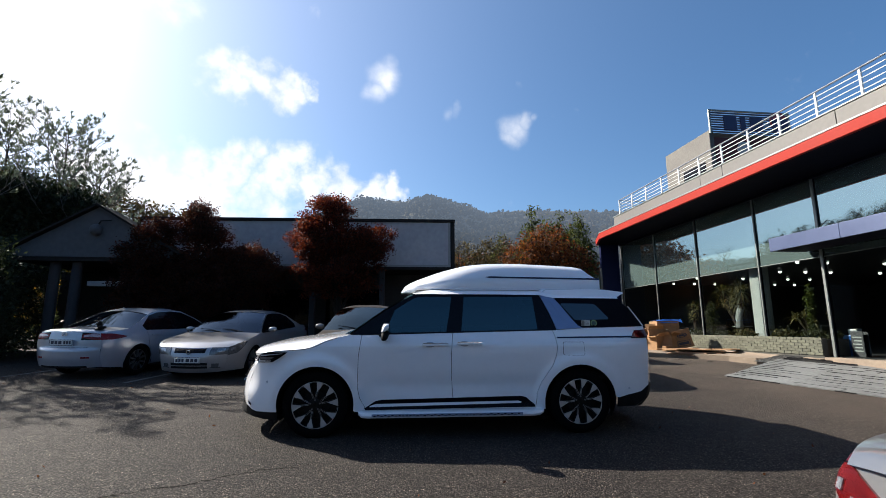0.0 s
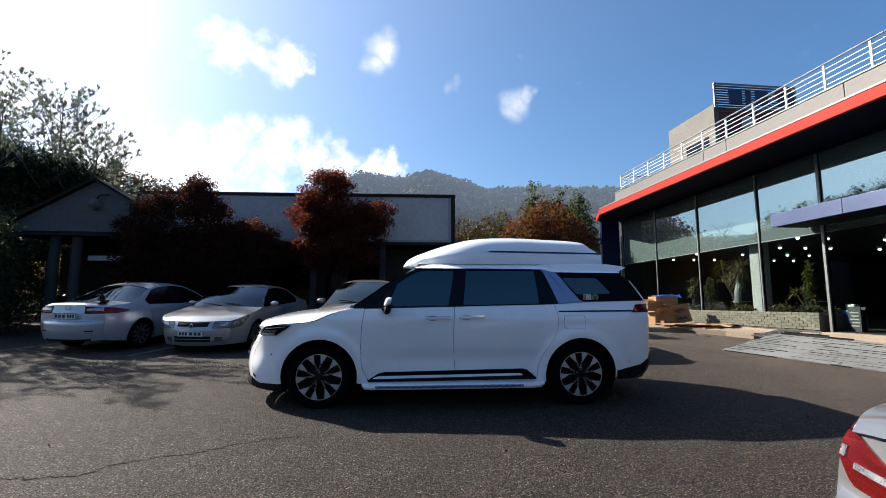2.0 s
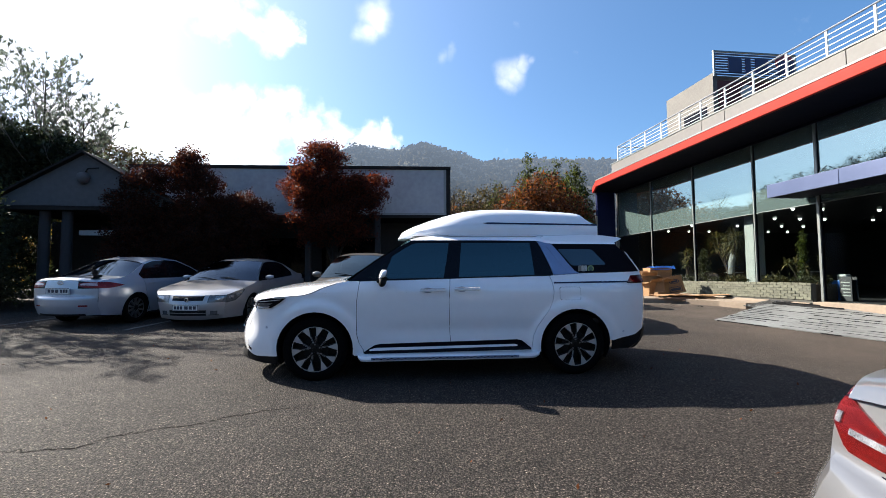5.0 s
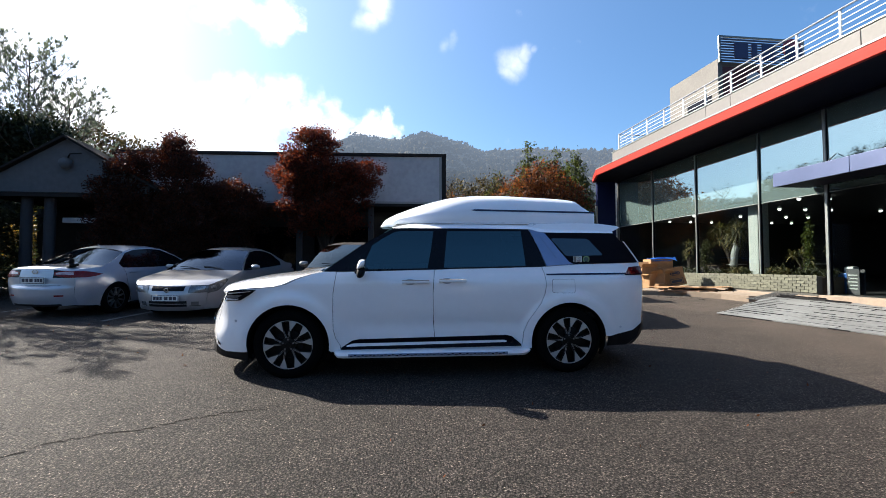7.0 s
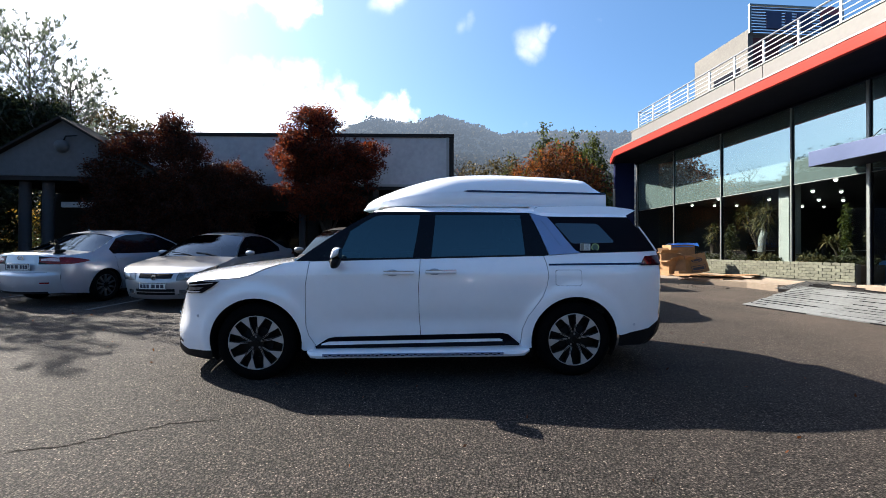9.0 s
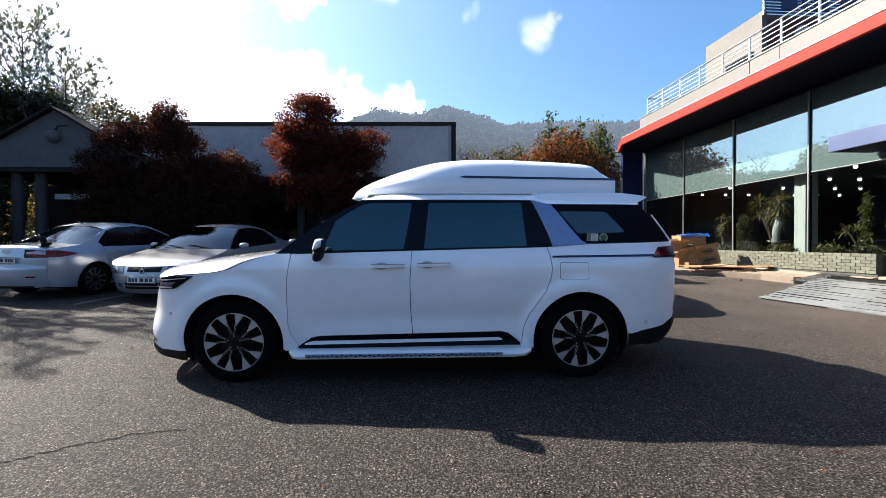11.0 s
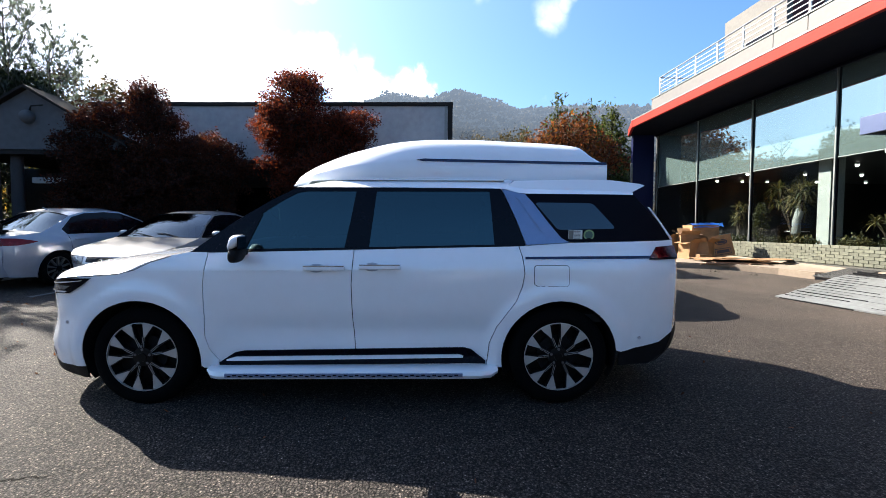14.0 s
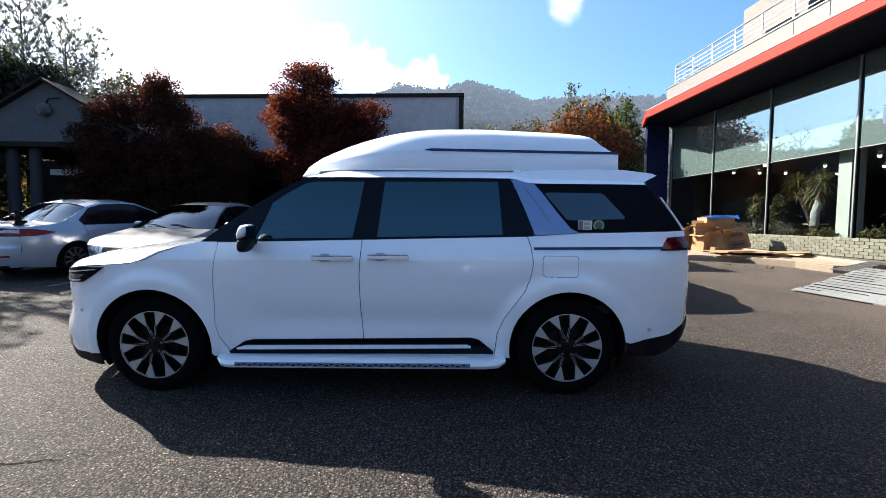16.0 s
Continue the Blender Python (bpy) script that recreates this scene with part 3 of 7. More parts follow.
part("edge_trim", boxes((XE - 0.012, XE + 0.09, NY, FY + 0.02, Z_TOP + 0.014, Z_TOP + 0.05)), ALUMINIUM, shop, "pale metal drip edge")
PJ = [NY, -8.0, -4.5, -1.2, 2.35, 5.6, 6.5, 11.75]
for a, b in zip(PJ, PJ[1:]):
    part("parapet_panel", boxes((XE + 0.02, XE + 0.20, a + 0.006, b - 0.006, Z_TOP + 0.05, 5.60), bevel=0.008), PARAPET, shop, "grey parapet cladding")
part("parapet_cap", boxes((XE, XE + 0.24, NY, 11.78, 5.602, 5.63)), ALUMINIUM, shop)
part("parapet_return", boxes((XE + 0.204, 20, 11.55, 11.74, Z_TOP + 0.004, 5.60)), PARAPET, shop)
part("end_fin", boxes((8.90, XW - 0.12, GY - 0.06, GY + 0.10, 0.30, Z_SOFFIT - 0.004)), NAVY_WALL, shop, "navy end wall")
part("fin_edge", boxes((8.87, 8.898, GY - 0.065, GY + 0.105, 0.30, 3.9)), ALUMINIUM, shop)
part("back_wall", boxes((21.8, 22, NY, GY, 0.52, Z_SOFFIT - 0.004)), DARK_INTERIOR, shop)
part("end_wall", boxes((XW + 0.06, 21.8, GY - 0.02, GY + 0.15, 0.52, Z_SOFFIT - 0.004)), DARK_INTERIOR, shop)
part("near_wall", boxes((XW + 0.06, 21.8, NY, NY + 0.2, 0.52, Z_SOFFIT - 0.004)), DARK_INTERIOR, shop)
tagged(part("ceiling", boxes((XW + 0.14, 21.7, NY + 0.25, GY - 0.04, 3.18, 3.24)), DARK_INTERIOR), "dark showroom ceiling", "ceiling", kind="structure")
# glazing
EDGES = MULL + [2.2, -0.4, -3.0, -5.6, -8.2, -10.8, -13.4]
for i, (a, b) in enumerate(zip(EDGES, EDGES[1:])):
    win = tagged(new(f"window_{i + 1}"), "tall shop window, frosted film above clear dark glass", "window", kind="structure")
    part("frosted_panel", boxes((XW, XW + 0.02, b + 0.03, a - 0.03, 2.952, 4.925)), FILM, win, "pale frosted film")
    low = 0.52 if i >= 4 else 0.97
    p = part("pane", boxes((XW, XW + 0.008, b + 0.03, a - 0.03, low, 2.948)), SHOP_GLASS, win, "clear reflecting glass")
    p.visible_shadow = False
    part("transom", boxes((XW - 0.012, XW + 0.03, b + 0.03, a - 0.03, 2.935, 2.955)), ALUMINIUM, win)
for y in EDGES:
    w = 0.020 if y != 4.62 else 0.035
    tagged(part("mullion", boxes((XW - 0.05, XW + 0.04, y - w, y + w, 0.45, 4.93), bevel=0.004), ALUMINIUM, shop), "aluminium mullion")
    part("mullion_shadow_gap", boxes((XW - 0.02, XW + 0.03, y - w - 0.018, y - w, 0.45, 4.93)), GLOSS_BLACK, shop)
# pavement along the front, brick planter wall
KERB = [(9.89, 4.75, 0.50), (9.60, 4.8, 0.46), (9.5, 5.55, 0.42), (8.85, 5.9, 0.42), (8.62, 6.6, 0.44), (8.05, 7.42, 0.475), (7.05, 7.82, 0.485), (6.3, 8.1, 0.49), (6.3, 14.4, 0.62), (9.89, 14.4, 0.62)]
bm = bmesh.new()
top = [bm.verts.new(p) for p in KERB]
low_ring = [bm.verts.new((x, y, 0.05)) for x, y, z in KERB]
bm.faces.new(top), bm.faces.new(low_ring[::-1])
for i in range(len(KERB)):
    j = (i + 1) % len(KERB)
    bm.faces.new((top[i], low_ring[i], low_ring[j], top[j]))
bmesh.ops.recalc_face_normals(bm, faces=bm.faces[:])
es = [e for e in bm.edges if all(v in top for v in e.verts)]
bmesh.ops.bevel(bm, geom=es, offset=0.025, segments=2, affect="EDGES")
tagged(part("pavement", bm, PAVING), "worn concrete pavement with broken kerb edge", "pavement", kind="structure")
tagged(part("doorstep", boxes((9.52, XW + 0.02, -3.0, 4.6, 0.0, 0.52), bevel=0.012), PAVING), "pale concrete threshold before the entrance", "step", kind="structure")
wall = tagged(part("wall_planter", boxes((XW - 0.135, XW - 0.02, 4.80, 14.40, 0.45, 0.955)), MORTAR), "low grey-green brick planter wall", "wall", kind="structure")
bm = bmesh.new()
box(bm, -0.021, 0.0, -0.105, 0.105, -0.033, 0.033, 0.005)
brick_me = mesh_of("brick", bm, BRICK)
for r in range(6):
    z = 0.585 + 0.0715 * r
    if r % 2:                                              # half bricks close the near end
        piece("brick", brick_me, wall, Matrix.Translation((XW - 0.136, 4.864, z)) @ Matrix.Diagonal((1, 0.5, 1, 1)))
    y = 4.92 + (0.11 if r % 2 else 0.0)
    while y < 13.2:
        piece("brick", brick_me, wall, Matrix.Translation((XW - 0.135 - random.uniform(0, 0.004), y, z)) @ Matrix.Rotation(random.uniform(-0.01, 0.01), 4, "X"))
        y += 0.222
# entrance canopy
can = thing("entrance_canopy", Matrix.Identity(4), "blue-grey metal entrance canopy hung on a thin rod", "canopy")
CX, CY = 8.80, 5.00                             # front edge and far end
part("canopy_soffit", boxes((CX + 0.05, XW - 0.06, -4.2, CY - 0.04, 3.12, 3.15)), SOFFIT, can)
for a, b in ((CY, 3.15), (3.15, 1.6), (1.6, 0.0), (0.0, -2.0), (-2.0, -4.2)):
    part("canopy_panel", boxes((CX, CX + 0.05, b + 0.005, a - 0.005, 3.105, 3.43), bevel=0.005), CANOPY_BLUE, can)
part("canopy_end", boxes((CX + 0.052, XW - 0.06, CY - 0.04, CY, 3.11, 3.425)), CANOPY_BLUE, can)
part("canopy_top", boxes((CX + 0.05, XW - 0.06, -4.2, CY - 0.044, 3.385, 3.42)), CANOPY_BLUE, can)
for y in (4.2, 1.2, -1.8):
    bm = bmesh.new()
    tube(bm, [(CX + 0.45, y, 3.41), (XW - 0.03, y + 0.15, 3.80)], 0.011, 8)
    part("hanger_rod", bm, ALUMINIUM, can)
# roof railing
rail = thing("roof_railing", Matrix.Identity(4), "white tubular steel railing on the roof edge", "railing")
XR = XE + 0.12
RY = [11.40 - 0.955 * k for k in range(26)]
for y in RY:
    part("rail_post", boxes((XR - 0.018, XR + 0.018, y - 0.024, y + 0.024, 5.63, 6.20), bevel=0.006), WHITE_RAIL, rail)
for z, r in ((6.225, 0.021), (5.76, 0.011), (5.88, 0.011), (6.0, 0.011), (6.11, 0.011)):
    bm = bmesh.new()
    tube(bm, [(XR - 0.01, RY[0] + 0.02, z), (XR - 0.01, RY[-1], z)], r, 8)
    part("rail_bar" if r < 0.02 else "hand_rail", bm, WHITE_RAIL if r < 0.02 else RAIL_GREY, rail, smooth=True)
for z, r in ((6.225, 0.021), (5.76, 0.011), (5.88, 0.011), (6.0, 0.011), (6.11, 0.011)):
    bm = bmesh.new()
    tube(bm, [(XR, RY[0] + 0.02, z), (XR + 9, RY[0] + 0.02, z)], r, 8)
    part("rail_bar" if r < 0.02 else "hand_rail", bm, WHITE_RAIL if r < 0.02 else RAIL_GREY, rail, smooth=True)
# rooftop stair house and louvred sign
pent = thing("stair_house", Matrix.Identity(4), "grey concrete rooftop stair house with dark red front", "rooftop")
part("side_wall", boxes((13.0, 13.2, 12.0, 15.2, 5.22, 9.72)), CONCRETE, pent)
part("front_wall", boxes((13.2, 17.2, 12.0, 12.2, 5.22, 9.4)), mat("dark_red_wall", (0.09, 0.02, 0.02), 0.7, vary=0.2), pent, "dark red front wall")
part("roof_slab", boxes((13.2, 17.2, 12.2, 15.2, 9.5, 9.7)), CONCRETE, pent)
part("wall_opening", boxes((12.97, 12.998, 12.4, 13.9, 7.2, 8.4)), GLOSS_BLACK, pent, "dark opening")
# dark navy that paints the shade on the backlit louvre slats
SIGN_SLAT = mat("slat_shade", (0.03, 0.04, 0.08), 0.5)
sign = thing("roof_sign", Matrix.Identity(4), "louvred rooftop sign frame with blue letters", "sign")
part("sign_frame", boxes((13.0, 13.07, 11.9, 11.98, 9.55, 10.66), (13.07, 16.9, 11.9, 11.98, 10.60, 10.66), (16.83, 16.9, 11.9, 11.98, 9.55, 10.598)), ALUMINIUM, sign)
for k in range(9):
    part("louvre_slat", boxes((13.07, 16.83, 11.90, 11.94, 9.60 + 0.11 * k, 9.66 + 0.11 * k)), SIGN_SLAT, sign)
SIGN_BLUE = mat("sign_blue", (0.008, 0.01, 0.07), 0.4)
SIGN_RED = mat("sign_red", (0.22, 0.02, 0.03), 0.4)
for xx, w in ((13.95, 0.62), (14.55, 0.26), (15.2, 0.62), (16.35, 0.8)):
    part("sign_bar", boxes((xx - w / 2, xx + w / 2, 11.84, 11.89, 9.70, 10.35), bevel=0.02), SIGN_BLUE, sign, "dark blue block")
bm = bmesh.new()
lathe(bm, [(0.34, 0.05), (0.34, 0.0), (0.0005, 0.0)], 20, Matrix.Translation((14.6, 11.95, 8.9)))
part("white_disc", bm, SHOP_WHITE, pent, "pale round disc")
bm = bmesh.new()
lathe(bm, [(0.42, 0.06), (0.42, 0.0), (0.0005, 0.0)], 24, Matrix.Translation((16.3, 11.85, 10.25)))
part("sign_emblem", bm, SIGN_RED, sign, "round dark red emblem")

# ---------------- left building ----------------
LB = 9.90                                        # plane of the parapet's face
low = tagged(new("wall_annexe"), "single-storey building with pale stucco parapet over a dark front", "building", kind="structure")
part("parapet", boxes((-8.9, 1.42, LB, LB + 0.25, 3.25, 4.80), bevel=0.01), STUCCO, low, "pale stained stucco parapet")
part("parapet_edge", boxes((1.425, 1.56, LB - 0.02, 16, 3.2, 4.80)), ROOF_DARK, low)
part("coping", boxes((-8.9, 1.57, LB - 0.05, LB + 0.35, 4.804, 4.90)), ROOF_DARK, low, "dark metal coping")
part("roof", boxes((-8.2, 1.42, LB + 0.25, 18, 4.5, 4.6)), ROOF_DARK, low)
part("under_eave", boxes((-8.9, 1.55, LB - 0.08, LB + 1.75, 3.15, 3.245)), ROOF_DARK, low)
part("parapet_trim", boxes((-8.9, 1.40, LB - 0.03, LB - 0.002, 3.25, 3.32), (1.33, 1.40, LB - 0.03, LB - 0.002, 3.322, 4.798)), PILLAR, low, "pale edge trim")
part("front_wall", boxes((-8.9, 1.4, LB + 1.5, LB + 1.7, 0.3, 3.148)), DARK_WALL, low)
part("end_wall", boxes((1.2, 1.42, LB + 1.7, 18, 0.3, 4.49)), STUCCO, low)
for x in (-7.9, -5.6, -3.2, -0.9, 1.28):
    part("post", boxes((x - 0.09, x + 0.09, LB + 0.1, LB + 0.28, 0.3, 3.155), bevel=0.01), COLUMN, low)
for x in (-6.9, -4.4, -2.0):
    part("shop_pane", boxes((x - 1.0, x + 1.0, LB + 1.46, LB + 1.494, 0.9, 2.6)), DARK_GLASS, low, "dark window")
low.matrix_basis = Matrix.Translation((1.31, LB, 0)) @ Matrix.Rotation(radians(-3.6), 4, "Z") @ Matrix.Translation((-1.42, -LB, 0))
gab = tagged(new("wall_gable_porch"), "gabled entrance porch with pale pediment on columns", "porch", kind="structure")
GX, GYY = -9.35, 8.9
bm = bmesh.new()
f = [bm.verts.new((GX + dx, GYY, z)) for dx, z in ((-2.15, 3.28), (2.15, 3.28), (2.15, 3.49), (0.0, 4.78), (-2.15, 3.49))]
fb = [bm.verts.new((v.co.x, GYY + 0.2, v.co.z)) for v in f]
bm.faces.new(f), bm.faces.new(fb[::-1])
for i in range(5):
    bm.faces.new((f[i], fb[i], fb[(i + 1) % 5], f[(i + 1) % 5]))
bmesh.ops.recalc_face_normals(bm, faces=bm.faces[:])
part("pediment", bm, GABLE_SHADED, gab, "stucco gable, its shade painted in as grey")
for s in (-1, 1):
    bm = bmesh.new()
    q = [(GX, 4.80), (GX + s * 2.45, 3.34), (GX + s * 2.45, 3.40), (GX, 4.87)]
    a = [bm.verts.new((x, GYY - 0.15, z)) for x, z in q]
    b = [bm.verts.new((x, GYY + 1.0, z)) for x, z in q]
    bm.faces.new(a), bm.faces.new(b[::-1])
    for i in range(4):
        bm.faces.new((a[i], b[i], b[(i + 1) % 4], a[(i + 1) % 4]))
    bmesh.ops.recalc_face_normals(bm, faces=bm.faces[:])
    part("roof_slope", bm, ROOF_DARK, gab, "dark roof slope")
part("beam", boxes((GX - 2.15, GX + 2.15, GYY + 0.02, GYY + 6, 3.16, 3.276)), ROOF_DARK, gab)
for x in (-10.55, -9.95, -8.3):
    bm = bmesh.new()
    tube(bm, [(x, GYY + 0.35, 0.35), (x, GYY + 0.35, 3.155)], [0.15, 0.135], 20)
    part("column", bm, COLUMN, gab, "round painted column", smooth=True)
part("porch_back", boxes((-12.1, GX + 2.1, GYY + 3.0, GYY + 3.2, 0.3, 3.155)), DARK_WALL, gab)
part("porch_rail", boxes((-9.76, -8.52, GYY + 0.55, GYY + 0.65, 2.48, 2.63), bevel=0.01), STUCCO, gab)
bm = bmesh.new()
bmesh.ops.create_uvsphere(bm, u_segments=16, v_segments=10, radius=0.17, matrix=Matrix.Translation((-9.33, GYY - 0.06, 4.08)))
lampob = part("lamp_globe", bm, GABLE_SHADED, None, smooth=True)
gl = thing("wall_lamp", Matrix.Identity(4), "round pale globe lamp on the gable", "lamp")
lampob.parent = gl
bm = bmesh.new()
tube(bm, [(-9.33, GYY + 0.01, 4.24), (-9.2, GYY - 0.10, 4.34), (-8.9, GYY - 0.12, 4.36)], 0.02, 8)
part("lamp_bracket", bm, ROOF_DARK, gl)

# ---------------- the white van ----------------
def wheel(parent, x, y, z, radius, rim_r, width, style, far=False, name="wheel"):
    """A tyre on a dark rim with bright spokes. The outer face looks along -y."""
    hub = new(name)
    hub.parent = parent
    hub.matrix_basis = pose(x, y, z, 0, 0, 180 if far else 0)
    w = width
    bm = bmesh.new()
    prof = [(rim_r, 0.012), (rim_r + 0.012, 0.002), (rim_r + 0.05, -0.006), (radius - 0.035, 0.004), (radius - 0.012, 0.018), (radius, 0.04), (radius, w - 0.04), (radius - 0.02, w - 0.01), (rim_r, w - 0.01)]
    lathe(bm, prof, 56)
    part("tyre", bm, RUBBER, hub, smooth=True)
    bm = bmesh.new()
    lathe(bm, [(rim_r + 0.002, 0.004), (rim_r - 0.003, 0.003), (rim_r - 0.005, 0.02)], 56)
    part("rim_lip", bm, ALLOY if style == "van" else SEDAN_RIM, hub, "bright machined rim edge", smooth=True)
    bm = bmesh.new()
    lathe(bm, [(rim_r - 0.012, 0.012), (rim_r - 0.022, 0.10), (0.02, 0.10)], 40)
    part("barrel", bm, RIM_BLACK, hub, smooth=True)
    bm = bmesh.new()
    lathe(bm, [(0.155, 0.085), (0.15, 0.07), (0.02, 0.07)], 32)
    part("brake_disc", bm, BLACK_PLASTIC, hub, smooth=True)
    bm = bmesh.new()
    lathe(bm, [(0.078, 0.055), (0.072, 0.012), (0.032, 0.006), (0.030, 0.0), (0.0005, -0.002)], 30)
    part("hub_cap", bm, RIM_BLACK, hub, smooth=True)
    for k in range(5):
        a = math.radians(72 * k + 18)
        bm = bmesh.new()
        lathe(bm, [(0.010, 0.03), (0.010, 0.004), (0.0005, 0.003)], 8)
        bmesh.ops.translate(bm, verts=bm.verts, vec=(0.056 * math.cos(a), 0, 0.056 * math.sin(a)))
        part("wheel_nut", bm, SEDAN_RIM, hub)
    n = 10 if style == "van" else 5
    turn = 18 if style == "van" else 0
    for k in range(n):
        sp = new("spoke")
        sp.parent = hub
        sp.matrix_basis = Matrix.Rotation(math.radians(360 / n * k + turn), 4, "Y")
        r = rim_r - 0.008

        def bar(pts, y0, y1):
            bm = bmesh.new()
            lo = [bm.verts.new((px, y1, pz)) for px, pz in pts]
            hi = [bm.verts.new((px, y0, pz)) for px, pz in pts]
            bm.faces.new(hi)
            for i in range(len(pts)):
                j = (i + 1) % len(pts)
                bm.faces.new((lo[i], lo[j], hi[j], hi[i]))
            bmesh.ops.recalc_face_normals(bm, faces=bm.faces[:])
            return bm

        s = 1 if k % 2 else -1
        if style == "van":
            sp.matrix_basis = Matrix.Rotation(-math.radians(96.5 + 72 * (k // 2)), 4, "Y")

            def ray(f, a):
                return f * rim_r * math.cos(math.radians(s * a)), f * rim_r * math.sin(math.radians(s * a))

            part("spoke_arm", bar([ray(0.15, 1), ray(0.58, 8.5), ray(0.97, 8.5), ray(0.97, 28), ray(0.58, 17.5), ray(0.15, 26)], 0.012, 0.05), RIM_BLACK, sp)
            part("spoke_face", bar([ray(0.58, 13.0), ray(0.59, 16.0), ray(0.975, 27), ray(0.985, 18), ray(0.975, 9.5)], 0.007, 0.02), ALLOY, sp, "bright machined spoke end")
            for a0, a1 in ((3.6, 10.2), (12.6, 14.2)):
                part("spoke_line", bar([ray(0.28, a0 - 0.9), ray(0.28, a0 + 0.9), ray(0.585, a1 + 0.45), ray(0.585, a1 - 0.45)], 0.009, 0.02), ALLOY, sp)
        elif style == "thin":
            for q in (-18, 18):
                sub = bar([(0.03, -0.012), (r, -0.016), (r, 0.016), (0.03, 0.012)], 0.010, 0.05)
                bmesh.ops.rotate(sub, verts=sub.verts, cent=(0, 0, 0), matrix=Matrix.Rotation(radians(q), 3, "Y"))
                part("spoke_arm", sub, SEDAN_RIM, sp)
        else:
            part("spoke_arm", bar([(0.03, -0.026), (0.12, -0.03), (r, -0.062), (r, -0.02), (0.14, -0.004), (0.14, 0.004), (r, 0.02), (r, 0.062), (0.12, 0.03), (0.03, 0.026)], 0.010, 0.05), ALLOY, sp)
    return hub


VAN_M = pose(0.0006, 0.0726, -0.0006, 0, 0, -2.07) @ pose(0, 0, 0, math.degrees(math.atan(SLOPE)), 0, 0)
VW = 1.995
van_sec = smooth_curve([(0.10, 0.13), (0.22, 0.085), (0.34, 0.052), (0.46, 0.034), (0.62, 0.020), (0.80, 0.006), (0.93, 0.0), (1.02, 0.004), (1.08, 0.018), (1.14, 0.045), (1.20, 0.068), (1.40, 0.128), (1.60, 0.195), (1.66, 0.225), (1.75, 0.33)])


def van_side(x, z):
    y = van_sec(z)
    u = max(0.0, (-1.90 - x) / 0.55)
    low = min(1.0, max(0.0, (0.70 - z) / 0.28))
    y += (0.46 - 0.16 * low * low * (3 - 2 * low)) * u**2.6    # the lower corners are squarer
    u = max(0.0, (x - 2.08) / 0.62)
    y += (0.30 + 0.12 * max(0, z - 1.1)) * u**2.4
    for cx in (-1.545, 1.545):                       # flared lips round the wheels
        d = math.hypot(x - cx, z - 0.37)
        y -= 0.030 / (1 + math.exp((d - 0.535) / 0.012))
    if -1.0 < x < 1.25 and z < 1.0:                   # shallow scallop low in the doors
        y += 0.022 * math.exp(-((z - 0.56) / 0.10) ** 2) * min(1, (x + 1.0) / 0.3, (1.25 - x) / 0.3)
    return y


# shade in the white handle cups, painted as a flat grey
CUP_SHADE = mat("handle_cup_shade", (0.30, 0.32, 0.36), 0.3, vary=0.05)
van = thing("van", VAN_M, "white high-roof people carrier with roof box, parked on asphalt", "van")
G = 0.003                                             # half a shut line
fender = [(-2.335, 0.335), (-2.29, 0.308), (-2.23, 0.29), (-1.972, 0.298)] + arc(-1.545, 0.37, 0.432, 189, -9, 22) + [(-1.10, 0.285), (-1.0 - G, 0.285)]
fender += [(-0.993 - G, 0.343), (-1.045 - G, 0.44), (-1.068 - G, 0.535), (-1.075 - G, 0.72), (-1.071 - G, 0.914), (-1.041 - G, 1.133), (-1.05, 1.150), (-1.17, 1.150)]
fender += [(-1.31, 1.124), (-1.448, 1.080), (-1.56, 1.024), (-1.68, 0.994), (-2.0, 0.970), (-2.09, 0.960), (-2.17, 0.942), (-2.275, 0.76), (-2.325, 0.66), (-2.350, 0.58), (-2.350, 0.50), (-2.345, 0.42)]
front_door = [(-1.0 + G, 0.285), (0.012 - G, 0.285), (0.030 - G, 0.366), (0.010 - G, 0.64), (0.005 - G, 0.917), (0.022 - G, 1.168), (-0.792, 1.150), (-1.04, 1.144), (-1.041 + G, 1.133), (-1.071 + G, 0.914), (-1.075 + G, 0.72), (-1.068 + G, 0.535), (-1.045 + G, 0.44), (-0.993 + G, 0.343)]
rear_door = [(0.012 + G, 0.285), (1.0, 0.285), (1.012 - G, 0.367), (1.023 - G, 0.475), (1.076 - G, 0.603), (1.15 - G, 0.71), (1.218 - G, 0.80), (1.258 - G, 0.90), (1.276 - G, 1.004), (1.262 - G, 1.12), (1.239 - G, 1.196), (0.022 + G, 1.168), (0.005 + G, 0.917), (0.010 + G, 0.64), (0.030 + G, 0.366)]
quarter = [(1.0 + 2 * G, 0.285), (1.105, 0.285)] + arc(1.545, 0.37, 0.432, 191, 7, 22) + [(2.008, 0.412), (2.317, 0.474), (2.43, 0.545), (2.43, 1.242), (1.603, 1.222), (1.288, 1.200), (1.239 + G, 1.197), (1.262 + G, 1.12), (1.276 + G, 1.004), (1.258 + G, 0.90), (1.218 + G, 0.80), (1.15 + G, 0.71), (1.076 + G, 0.603), (1.023 + G, 0.475), (1.012 + G, 0.367)]
